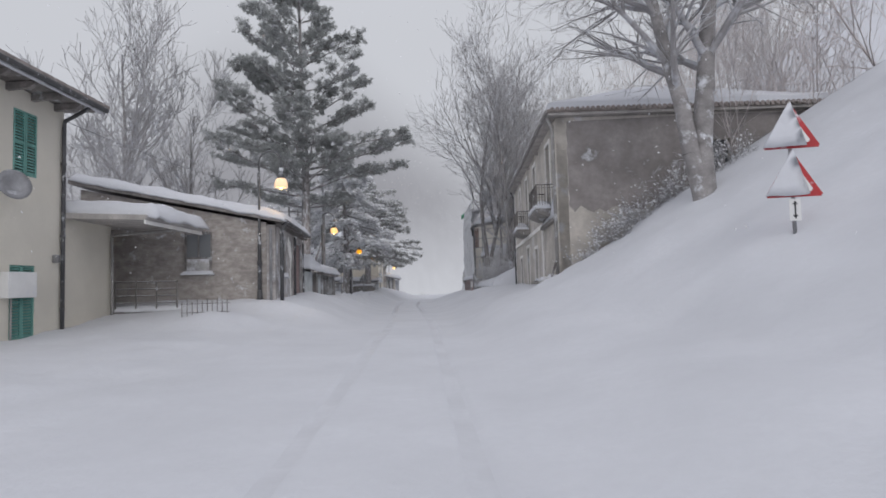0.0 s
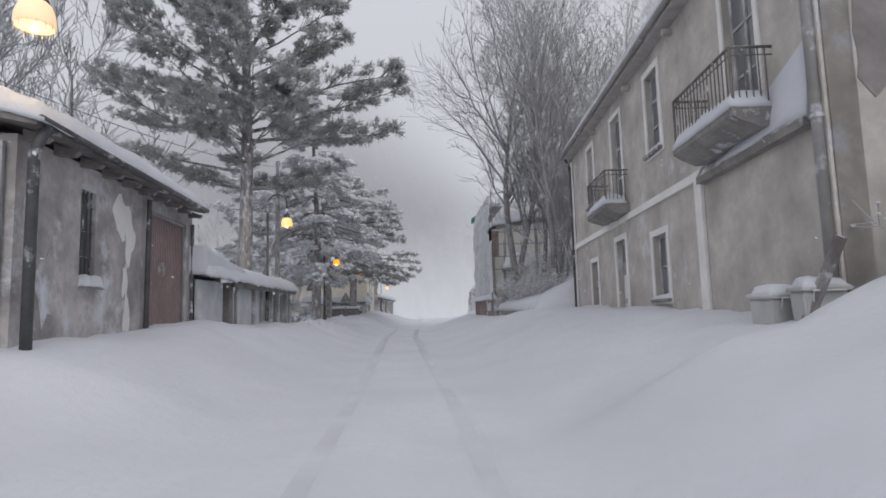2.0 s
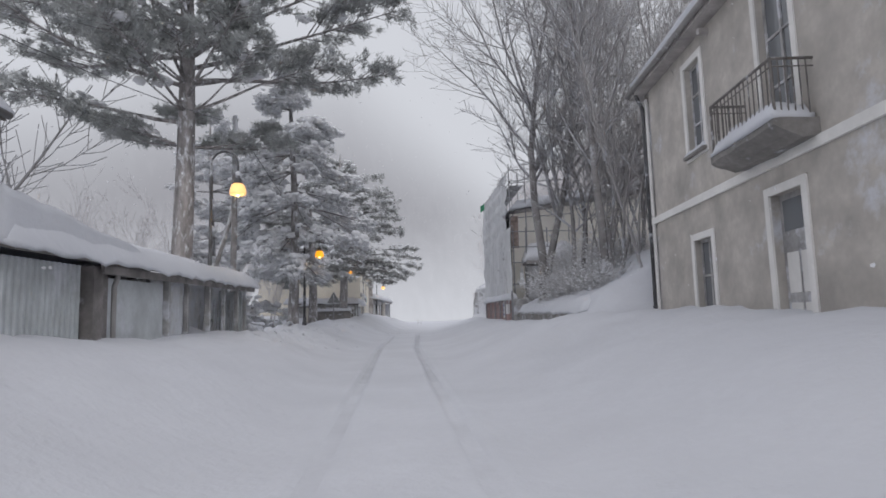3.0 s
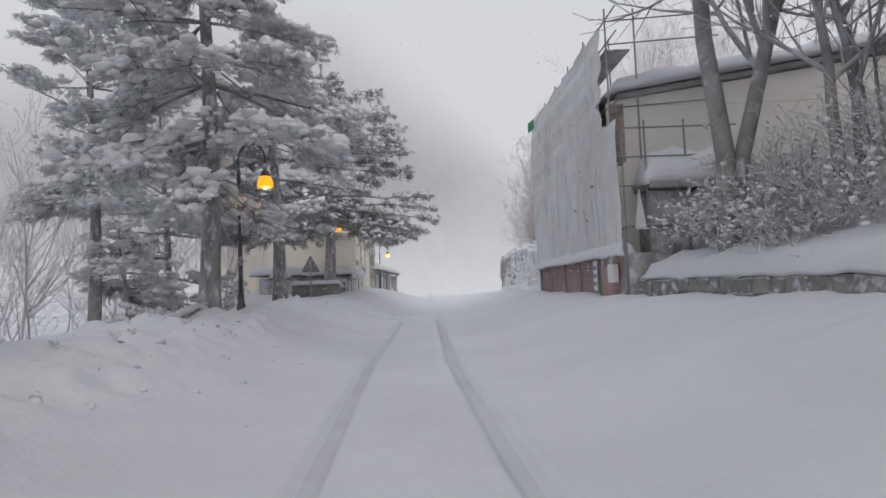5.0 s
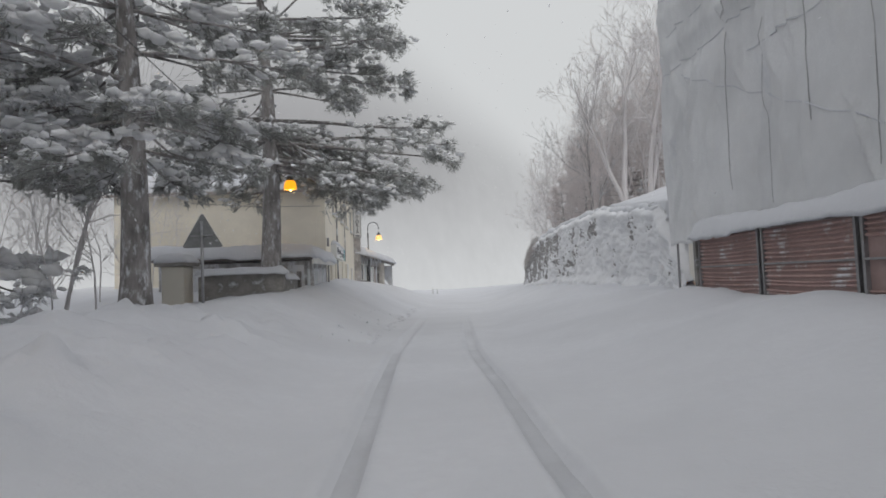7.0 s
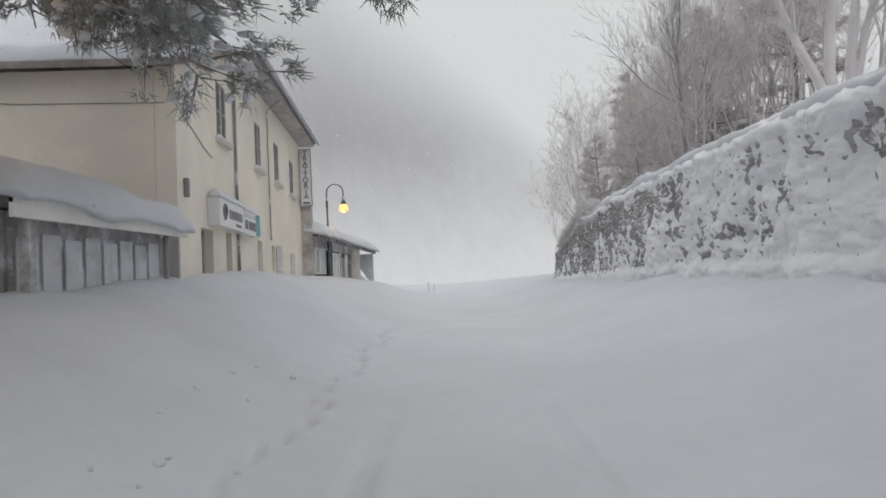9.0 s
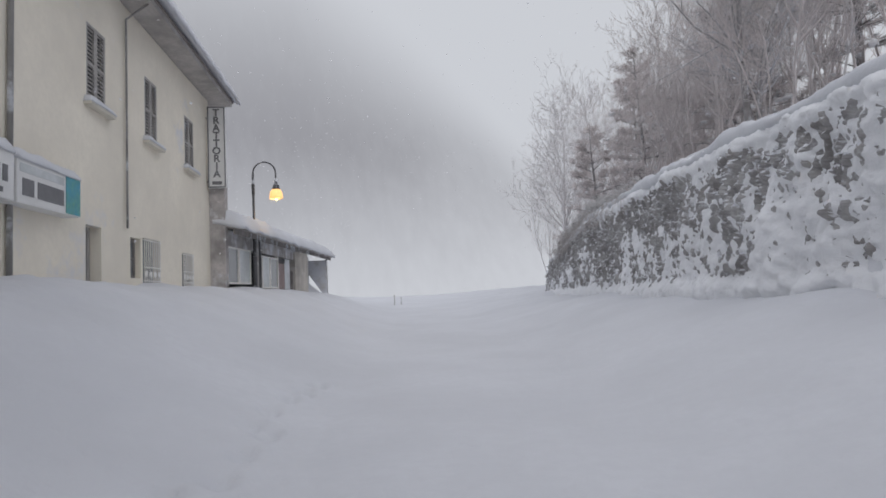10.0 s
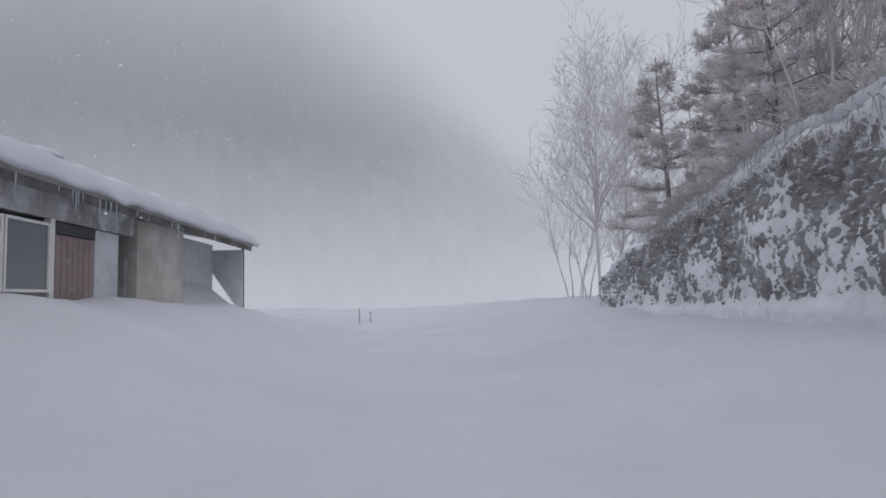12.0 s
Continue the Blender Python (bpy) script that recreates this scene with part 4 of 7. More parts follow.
# ---- street lamps ----
def street_lamp(x, y, bulb, arm, base, glass, group="street lamps along the road"):
    """A gooseneck lamp: pole, arch and a glowing bell of glass."""
    lamp = thing("street_lamp", pose(x, y, base), "lit gooseneck street lamp with amber glass bell", "street lamp", group)
    top = bulb - base + 1.02
    part("base", lathe([(0.13, -0.15), (0.13, 0.1), (0.10, 0.16), (0.09, 0.4), (0.07, 0.46)], 12), IRON, lamp, "", True)
    part("pole", pipe([(0, 0, 0.3), (0, 0, 2.2), (0, 0, 2.25), (0, 0, top - 0.35)], [0.075, 0.06, 0.045, 0.04], 10), IRON, lamp, "", True)
    part("collar", lathe([(0.05, 1.3), (0.085, 1.34), (0.085, 1.46), (0.05, 1.5)], 12), IRON, lamp, "", True)
    r = arm / 2
    part("arch", pipe([(0, 0, top - 0.75), *[(r - r * math.cos(a), 0, top - 0.35 + r * 1.05 * math.sin(a)) for a in np.linspace(0, math.pi, 14)], (arm, 0, bulb - base + 0.3)], 0.03, 8), IRON, lamp, "", True)
    part("neck_sleeve", rod((0, 0, top - 1.1), (0, 0, top - 0.72), 0.055, n=10), IRON, lamp)
    head = part("lamp_head", lathe([(0.03, 0.34), (0.06, 0.33), (0.07, 0.26), (0.11, 0.24), (0.12, 0.14), (0.15, 0.12), (0.15, 0.09)], 14, at=(arm, 0, bulb - base)), IRON, lamp, "dark metal cap", True)
    part("glass_bell", lathe([(0.13, 0.1), (0.185, 0.04), (0.225, -0.08), (0.235, -0.2), (0.22, -0.24), (0.2, -0.235)], 20, at=(arm, 0, bulb - base)), glass, head, "glowing amber glass bell", True)
    part("bulb", lathe([(0.02, -0.3), (0.05, -0.275), (0.055, -0.25), (0.02, -0.235)], 12, at=(arm, 0, bulb - base)), LAMP_CORE, head)
    bm = bmesh.new()
    for k in range(14):
        a = 2 * math.pi * k / 14
        d = 0.05 + 0.09 * random.random()
        rod((arm + 0.22 * math.cos(a), 0.22 * math.sin(a), bulb - base - 0.22), (arm + 0.22 * math.cos(a), 0.22 * math.sin(a), bulb - base - 0.22 - d), 0.008, 0.002, 5, bm)
    part("icicles", bm, GLASS_ICE, head, "small icicles on the glass rim")
    cap = bmesh.new()
    bmesh.ops.create_icosphere(cap, subdivisions=2, radius=0.09, matrix=pose(arm, 0, bulb - base + 0.4))
    part("snow_cap", cap, SNOW, head, "", True)
    light = new("lamp_light", bpy.data.lights.new("lamp_light", "POINT"))
    light.data.energy, light.data.color, light.data.shadow_soft_size = 7, (1, 0.62, 0.2), 0.12
    light.location = (x + arm, y, bulb - 0.45)
    return lamp


GLASS_ICE = material("ice", (0.72, 0.77, 0.82), 0.15, 0.03, 0.3, 20.0, 0.0)
street_lamp(-6.42, 20.7, 5.15, 0.79, 0.85, LAMP_GLASS_PALE)
street_lamp(-7.72, 38.0, 5.05, 0.8, 0.75, LAMP_GLASS)
street_lamp(-8.12, 52.3, 4.45, 0.8, 0.6, LAMP_GLASS_DEEP)
street_lamp(-9.2, 71.0, 4.65, 0.75, 0.5, LAMP_GLASS_DEEP)
street_lamp(-8.32, 92.9, 4.05, 0.8, 0.3, LAMP_GLASS)

# ---- utility pole with its cable to the trattoria ----
up = thing("utility_pole", pose(-8.4, 42, 0.4), "tall grey wooden utility pole with a strut", "utility pole")
part("pole", rod((0, 0, -0.5), (0, 0, 8.2), 0.12, 0.09, 10), BARK_BARE, up, "", True)
part("strut", rod((-1.9, 0.6, -0.9), (-0.05, 0, 4.6), 0.09, 0.08, 8), BARK_BARE, up, "", True)
part("insulator", rod((-0.12, 0, 8.05), (0.12, 0, 8.05), 0.03, n=8), IRON, up)


def cable(p, q, sag, label, r=0.012):
    pts = [Vector(p).lerp(Vector(q), k / 24) - Vector((0, 0, sag * 4 * (k / 24) * (1 - k / 24))) for k in range(25)]
    tagged(part("overhead_cable", pipe(pts, r, 5), IRON, None), label, "cable")


cable((-8.4, 42, 8.3), (-8.9, 76.0, 5.0), 0.9, "dark overhead cable hanging from utility pole to trattoria")
cable((-8.4, 42, 8.3), (-10.9, 16.2, 6.4), 0.8, "dark overhead cable hanging from utility pole to cream house")


# ---- road signs ----
def triangle_plate(side, thick=0.02):
    h = side * 0.866
    bm = prism([(-side / 2, 0), (side / 2, 0), (0, h)], -thick, thick)
    vs = [e for e in bm.edges if abs(e.verts[0].co.y - e.verts[1].co.y) > thick]
    bmesh.ops.bevel(bm, geom=vs, offset=0.035, segments=3, affect="EDGES")
    return bm


def warning_sign(x, y, z, turn, faces, snowy, label, back=False):
    s = thing("warning_sign", pose(x, y, 0, 0, 0, turn), label, "road sign")
    low = min(faces)
    part("post", rod((0, 0.05, ground_z(x, y) - 0.3), (0, 0.05, max(faces) + 0.6), 0.032, n=10), STEEL, s, "", True)
    for f in faces:
        plate = part("plate", turned(triangle_plate(0.92), Matrix.Translation((0, 0, f))), SIGN_RED if not back else SIGN_GREY, s, "red-edged triangular plate" if not back else "grey back of a triangular plate")
        if not back:
            part("white_field", turned(triangle_plate(0.62, 0.006), Matrix.Translation((0, -0.03, f + 0.085))), SIGN_WHITE, plate)
            side = lumpy(prism([(-0.46, 0.02), (snowy, 0.03), (snowy * 0.5 - 0.02, 0.42), (0.0, 0.79), (-0.03, 0.77)], -0.085, -0.038), 3, 0.025, f, 0.25)
            part("blown_snow", turned(side, Matrix.Translation((0, 0, f))), SNOW, plate, "snow blown onto the plate", True)
        else:
            part("clamp", box(-0.25, 0.25, 0.02, 0.05, f + 0.25, f + 0.29), STEEL, plate)
    return s


ws = warning_sign(6.05, 9.92, 0, -12, [2.68, 3.52], 0.22, "two snow-plastered red and white triangular warning signs")
arrow = part("arrow_plate", box(-0.09, 0.09, -0.02, 0.0, 2.27, 2.65, 0.005), SIGN_WHITE, ws, "small white plate with two arrows")
bm = bmesh.new()
for a, b in ((2.44, 2.61), (2.48, 2.31)):
    d = 0.06 if b > a else -0.06
    box(-0.012, 0.012, -0.026, -0.021, min(a, b), max(a, b), bm=bm)
    prism([(-0.045, b - d), (0.045, b - d), (0, b)], -0.027, -0.0215, bm)
part("arrows", bm, SIGN_BLACK, arrow, "black arrows up and down")
bm = bmesh.new()
for k in range(5):
    box(0.06 + 0.018 * k, 0.072 + 0.018 * k, -0.045, -0.038, 2.78, 2.86 + 0.03 * (4 - k), bm=bm)
part("pictogram", bm, SIGN_BLACK, ws, "dark pictogram strokes")
warning_sign(-9.12, 53.3, 0, 178, [2.55], 0, "grey-backed triangular road sign on a post among pines", True)
warning_sign(-8.35, 62.6, 0, 183, [1.85], 0, "grey-backed triangular road sign on a thin post by the wall", True)

# ---- low stone wall by the snowy mound ----
low_wall = thing("low_stone_wall", pose(0, 0, 0), "low dark stone wall capped with deep rounded snow", "wall")
part("core", pipe([(3.22, 36.6, 0.55), (3.16, 43, 0.55), (3.12, 49.45, 0.5)], 0.01, 4), STONE, low_wall)
rnd = random.Random(5)
stone_meshes = []
for k in range(6):
    bm = box(-0.14, 0.14, -0.24, 0.24, -0.13, 0.13, 0.03)
    for v in bm.verts:
        v.co += Vector([rnd.uniform(-0.025, 0.025) for _ in range(3)])
    me = bpy.data.meshes.new("stone")
    bm.to_mesh(me)
    bm.free()
    me.materials.append(STONE)
    stone_meshes.append(me)
for row in range(3):
    y = 36.8 + 0.25 * (row % 2)
    while y < 49.4:
        s = rnd.uniform(0.8, 1.3)
        o = new("stone", rnd.choice(stone_meshes))
        o.parent = low_wall
        o.location = (3.2 - 0.008 * (y - 36), y + 0.24 * s, 0.33 + row * 0.26 + 0.1 * (49 - y) / 13)
        o.scale = (1.2, s, 1.0)
        y += 0.485 * s
snow_sheet("wall_snow", (3.0, 37.5, 1.12), (-0.006, 1, -0.005), (1, 0, 0.3), 12.05, 1.3, 0.3, "deep rounded snow over the stone wall", 17.0, 0.08)

# ---- building under scaffolding ----
SB = pose(3.25, 51.6, 0, 0, 0, 1.2)
site = thing("scaffolded_house", SB, "cream house under repair behind scaffolding and netting", "house")
part("wall", box(-0.3, 10, 0.0, 0.3, -0.5, 6.05), CREAM_SITE, site, "cream gable wall")
part("gable", prism([(-0.3, 6.06), (10, 6.06), (10, 7.6), (-0.3, 6.2)], 0.0, 0.3), CREAM_SITE, site)
part("wall", box(0.2, 0.5, 0.31, 12.2, -0.5, 6.2), CREAM_SITE, site)
part("wall", box(0.5, 10, 11.9, 12.2, -0.5, 6.2), CREAM_SITE, site)
part("brick_edge", box(-0.3, 0.12, -0.05, -0.003, 4.4, 6.1), BRICK_EDGE, site, "bare brown brick at the corner")
part("roof", prism([(-0.05, 6.24), (-0.05, 6.38), (10.4, 7.95), (10.4, 7.8)], -0.16, 12.6), SOFFIT, site, "sloping roof with worn edge boards")
part("porch_roof", box(0.3, 3.2, -1.3, -0.01, 3.45, 3.62), SOFFIT, site)
part("porch_wall", box(0.4, 3.0, -0.9, -0.02, 0.0, 3.4), WOOD_PALE, site, "dark sheltered doorway")
for k in range(5):
    part("plank_door", box(0.5 + k * 0.5, 0.95 + k * 0.5, -0.96, -0.91, 0.2, 2.5), WOOD_PALE, site)
snow_sheet("roof_snow", (2.95, 51.2, 6.42), (0, 1, 0), (1, 0, 0.148), 13.0, 10.5, 0.5, "snow on the scaffolded house's roof", 21.0, 0.05, 0.5)
porch_snow = snow_sheet("porch_snow", (3.5, 50.35, 3.63), (0, 1, 0), (1, 0, 0.02), 1.25, 2.6, 1.0, "deep snow on the porch roof", 22.0, 0.1)
# Brightened snow colour lifts the porch heap out of the gable's shade.
porch_snow.data.materials[0] = SNOW_BRIGHT
scaf = thing("scaffolding", pose(2.95, 50.6, 0, 0, 0, 1.2), "galvanised tube scaffolding with snow-crusted platforms", "scaffolding")
for y in (0.0, 0.85, 3.2, 5.4, 7.6, 9.8, 12.6):
    for x in ((0.0, 0.85) if y > 0.5 else (0.0, 0.65, 1.75, 2.9)):
        part("upright", rod((x, y, 0.0), (x, y, 8.9 if y > 0.5 else 5.35), 0.028, n=8), STEEL, scaf)
for z in (2.45, 3.55, 4.35, 5.15):
    part("ledger", rod((-0.1, -0.03, z), (3.2, -0.03, z), 0.024, n=8), STEEL, scaf)
for z in (2.4, 4.2, 6.0, 7.9, 8.6):
    part("ledger", rod((0.03, 0.0, z), (0.03, 12.8, z), 0.024, n=8), STEEL, scaf)
    if z > 5.5:
        part("ledger", rod((0.0, 1.0, z), (3.4, 1.0, z + 0.2), 0.024, n=8), STEEL, scaf)
for z in (2.3, 4.1, 5.9, 7.8):
    part("platform", box(0.05, 0.8, 1.1, 12.6, z - 0.04, z, 0.01), WOOD_PALE, scaf, "snowy scaffold boards")
# netting: hangs in folds from the scaffold, one sheet along the road and one round the corner
NET_RIDGES = [(rnd.uniform(0, 12.7), rnd.uniform(1.6, 6.5), rnd.uniform(0.8, 3.0), rnd.uniform(-0.5, 0.5), rnd.uniform(0.06, 0.16)) for _ in range(60)]


def net_depth(u, z):
    """How far the netting stands off the tubes: drawn in at the ties, slack between them, with sharp frozen folds."""
    upper = smooth((z - 4.6) / 1.2)
    swag = abs(math.sin(math.pi * (z - 2.4) / 0.9))
    d = -0.13 + 0.07 * upper * swag - 0.05 * abs(math.sin(math.pi * u / 2.2 + 0.3)) + 0.07 * fbm(u, z * 0.6, 1.5, 2.0)
    d += 0.022 * fbm(u * 2.2, z * 0.4, 0.5, 3.0)
    for u0, z0, tall, slope, deep in NET_RIDGES:
        f = (z - z0) / tall
        if 0 < f < 1:
            w = (u - u0 - slope * (z - z0) - 0.06 * math.sin(4 * z + u0)) / 0.055
            if abs(w) < 3:
                d -= deep * math.exp(-w * w) * math.sin(math.pi * f) ** 0.6
    return d


def netting(y0, y1, z0, z1):
    vs, fs = [], []
    nu, nv = int((y1 - y0) / 0.06), int((z1 - z0) / 0.08)
    for layer in (0, 1):
        for i in range(nu + 1):
            for j in range(nv + 1):
                u, z = y0 + (y1 - y0) * i / nu, z0 + (z1 - z0) * j / nv
                d = net_depth(u, z) + 0.012 * layer
                vs.append((d, u, z + 0.06 * fbm(u, 0, 0.8, 1.0)))
    m = (nu + 1) * (nv + 1)
    for layer in (0, 1):
        for i in range(nu):
            for j in range(nv):
                f = [layer * m + a * (nv + 1) + b for a, b in ((i, j), (i + 1, j), (i + 1, j + 1), (i, j + 1))]
                fs.append(f if layer else f[::-1])
    for i in range(nu):
        for j in (0, nv):
            fs.append((i * (nv + 1) + j, (i + 1) * (nv + 1) + j, m + (i + 1) * (nv + 1) + j, m + i * (nv + 1) + j))
    return vs, fs


for a, b in ((0.0, 2.53), (2.5, 6.06), (6.03, 9.66), (9.63, 12.7)):
    raw_part("netting", *netting(a, b, 1.5, 8.55 if a > 2 else 5.4), NET, scaf, "whitish translucent netting, frozen in folds", True)
raw_part("netting", *netting(1.1, 2.53, 5.3, 8.45), NET, scaf, "", True)
part("hoarding_sign", turned(triangle_plate(0.75), Matrix.Translation((0.36, -0.16, 2.35)) @ Matrix.Diagonal((0.42, 1, 1.75, 1))), SIGN_WHITE, scaf, "white notice plate plastered with snow")
for y, z in ((3.4, 4.6), (4.4, 3.4), (2.2, 3.9), (2.9, 2.9), (5.5, 3.6)):
    part("tie_clamp", box(-0.26, -0.14, y, y + 0.2, z, z + 0.05, 0.01), STEEL, scaf)
for k, (y, z0, z1) in enumerate(((0.35, 1.7, 3.9), (1.25, 1.6, 5.2), (2.0, 2.2, 5.3), (2.5, 1.7, 8.3), (3.3, 1.6, 4.6), (4.2, 2.6, 7.9), (5.1, 1.6, 4.1), (6.05, 2.2, 8.2), (7.3, 3.1, 6.0), (8.4, 2.0, 5.2), (9.65, 2.4, 8.3))):
    line = [(y + 0.025 * math.sin(z * 1.3 + k) + 0.008 * math.sin(z * 7 + 2 * k), z) for z in np.arange(z0, z1, 0.15)]
    part("net_seam", pipe([(net_depth(u, z) - 0.008, u, z) for u, z in line], 0.005 + 0.002 * (k % 3), 5), HEM, scaf, "dark laced seam of the netting")

# White tubes paint bright lines along folds whose own shading is weak.
for k, (y0, z0, y1, z1) in enumerate(((2.6, 5.6, 12.6, 5.5), (2.6, 6.5, 12.6, 6.4), (2.6, 7.4, 12.6, 7.3), (2.6, 8.2, 12.6, 8.15), (2.6, 4.7, 9.0, 4.75), (0.5, 2.0, 4.6, 5.6), (4.0, 3.0, 8.6, 6.6), (5.2, 2.4, 11.5, 5.2))):
    n = int(abs(y1 - y0) / 0.14)
    line = [(y0 + (y1 - y0) * i / n, z0 + (z1 - z0) * i / n + (0.014 * math.sin(0.8 * i + k) if k < 5 else 0.03 * math.sin(0.9 * i))) for i in range(n + 1)]
    part("net_fold", pipe([(net_depth(u, z) - 0.004, u, z) for u, z in line], [0.009 + 0.006 * abs(math.sin(0.45 * i + k)) for i in range(n + 1)], 5), SNOW, scaf, "white tube painting the light line of a taut fold")

flag = thing("flag", pose(3.2, 62.6, 8.7, 0, 0, 165), "small green, white and red flag over the scaffolding", "flag")
flag.scale = (0.75, 0.75, 0.75)
part("pole", rod((0, 0, -0.9), (0, 0.5, 0.9), 0.02, n=6), STEEL, flag)
for k, m in enumerate((FLAG_RED, FLAG_WHITE, FLAG_GREEN)):
    vs = [(0.02 + 0.38 * (k + i / 6), 0.4 + 0.1 * math.sin((k + i / 6) * 2.2) + d, 0.72 - 0.3 * (k + i / 6) - 0.62 * j) for d in (0, 0.012) for i in range(7) for j in range(2)]
    fs = [(i * 2, i * 2 + 1, i * 2 + 3, i * 2 + 2) for i in range(6)] + [(14 + i * 2, 14 + i * 2 + 2, 14 + i * 2 + 3, 14 + i * 2 + 1) for i in range(6)]
    raw_part("stripe", vs, fs, m, flag, "", True)

# ---- the red building-site fence ----
fence = thing("site_fence", pose(2.72, 50.05, 0.1, -0.5, 0, 1.35), "snow-capped building-site fence of orange-red netting", "fence")
fl = 11.5
n = 5
for k in range(n):
    a, b = fl * k / n + 0.04, fl * (k + 1) / n - 0.04
    bm = bmesh.new()
    for y0, y1, z0, z1 in ((a, a + 0.05, 0.3, 1.62), (b - 0.05, b, 0.3, 1.62), (a, b, 1.57, 1.62), (a, b, 0.95, 0.98)):
        box(-0.03, 0.03, y0, y1, z0, z1, bm=bm)
    fr = part("frame", bm, STEEL, fence)
    if k != 0:
        rows = range(16) if k > 2 else (0, 1, 2, 12, 13, 14, 15)
        for j in rows:
            z, sag = 0.36 + j * 0.075 + rnd.uniform(-0.012, 0.012), rnd.uniform(0.0, 0.03)
            ends = [(0.012, a + 0.05 + (b - a - 0.1) * q / 6, z + 0.03 - sag * math.sin(math.pi * q / 6) + rnd.uniform(-0.004, 0.004)) for q in range(7)]
            part("net_band", pipe(ends, 0.026 - 0.006 * rnd.random(), 5), RED_MESH, fr)
    else:
        part("sheet", box(0.0, 0.025, a + 0.9, b - 0.05, 0.3, 1.57), RED_MESH, fr, "solid orange-red sheet")
        for j in range(15):
            z = 0.36 + j * 0.08
            part("net_band", box(0.005, 0.02, a + 0.05, a + 0.85, z, z + 0.06), RED_MESH, fr)
        part("sheet_liner", box(0.03, 0.06, a + 0.05, a + 0.9, 0.3, 1.57), RED_SHEET, fr)
    part("backing", box(0.03, 0.05, a + 0.05, b - 0.05, 0.3, 1.56), RED_SHEET, fr) if k else None
notice = part("notice_board", box(-0.06, -0.035, 2.45, 2.85, 0.62, 1.52, 0.004), SIGN_WHITE, fence, "white site notice with blue symbols")
for j in range(3):
    for i in range(2):
        bm = lathe([(0.065, 0.0), (0.065, 0.006)], 14)
        for v in bm.verts:
            v.co = Vector((-0.062 - v.co.z, 2.56 + i * 0.18 + v.co.x, 0.82 + j * 0.24 + v.co.y))
        part("symbol", bm, SIGN_BLUE, notice, "blue round symbol")
part("fuse_box", box(-0.2, -0.04, 0.45, 0.95, 0.85, 1.35, 0.02), SIGN_WHITE, fence, "white electrical box crusted with snow")
part("gate_post", box(-0.06, 0.06, fl, fl + 0.12, 0.0, 1.7, 0.01), CONCRETE, fence, "concrete end post")
part("corner_post", box(-0.05, 0.05, -0.1, 0.0, 0.0, 2.0, 0.01), STEEL, fence)
part("side_board", box(0.06, 1.1, -0.08, -0.03, 0.1, 1.6), WOOD_PALE, fence)
snow_sheet("fence_snow", (2.52, 50.0, 1.72), (-0.024, 1, -0.009), (1, 0, 0), 11.6, 0.5, 0.3, "rounded snow along the site fence", 31.0, 0.12, 0.1)

# ---- low walled shed before the trattoria ----
kiosk = thing("low_kiosk", pose(-8.0, 71.2, 0), "low weathered wooden shed with heavy rounded snow on its roof", "shed")
part("front_wall", box(-5.5, -0.05, 0, 0.08, -0.4, 1.75), WOOD_PALE, kiosk, "frosted dark wooden end wall")
part("side_wall", box(-0.08, 0.0, 0.09, 3.7, -0.4, 1.75), WOOD_PALE, kiosk)
for k in range(8):
    part("board", box(0.003, 0.03, 0.15 + k * 0.44, 0.5 + k * 0.44, 0.2, 1.45 + 0.05 * (k % 2)), KIOSK_BOARD if k % 3 else GREY_SHEET, kiosk)
for k in range(11):
    part("board", box(-5.4 + k * 0.49, -4.97 + k * 0.49, -0.03, -0.003, 0.0, 1.6), WOOD_PALE if k % 4 == 1 else KIOSK_BOARD, kiosk)
part("roof", prism([(-6, 1.9), (0.35, 1.78), (0.35, 1.9), (-6, 2.05)], -0.35, 4.0), WOOD_DARK, kiosk, "flat boarded roof")
part("post", box(0.15, 0.27, 0.0, 0.12, -0.2, 1.78), WOOD_PALE, kiosk)
part("fascia", box(0.3, 0.37, -0.35, 4.0, 1.62, 1.86, 0.01), TRIM, kiosk, "pale fascia board under the snow")
part("downpipe", pipe([(0.3, 3.6, 1.8), (0.14, 3.62, 1.6), (0.14, 3.62, 0.1)], 0.045, 8), PIPE, kiosk)
snow_sheet("roof_snow", (-14, 70.75, 2.06), (0, 1, -0.03), (1, 0, -0.02), 4.6, 6.45, 0.42, "heavy rounded snow on the wooden shed", 35.0, 0.14)
gw2 = thing("garden_wall", pose(0, 0, 0), "low snow-plastered grey garden wall under the pine", "wall")
part("wall", lumpy(box(-10.6, -7.95, 67.75, 68.1, -0.3, 1.32), 4, 0.05, 2.0), CONCRETE, gw2, "snow-plastered end of the wall")
part("wall", turned(lumpy(box(-0.3, 0.0, 0.0, 2.8, -0.3, 1.12), 4, 0.05, 4.0), pose(-7.95, 68.12, 0, 0, 0, 6)), CONCRETE, gw2)
part("gate_post", box(-8.3, -8.15, 70.95, 71.1, 0.0, 1.35, 0.01), WOOD_DARK, gw2)
part("pillar", box(-11.6, -10.9, 67.4, 68.1, -0.6, 1.6, 0.04), CREAM_PALE, gw2, "pale square gate pillar")
part("pillar_cap", box(-11.75, -10.75, 67.25, 68.25, 1.604, 1.72, 0.02), CONCRETE, gw2)
snow_sheet("wall_snow", (-10.7, 67.6, 1.3), (1, 0, 0), (0, 1, 0), 2.85, 0.6, 0.2, "snow on the garden wall", 37.0, 0.06, 0.12)
snow_sheet("wall_snow", (-8.32, 68.1, 1.1), (-0.105, 1, 0), (1, 0.105, 0), 2.8, 0.45, 0.2, "snow along the garden wall", 39.0, 0.06, 0.12)
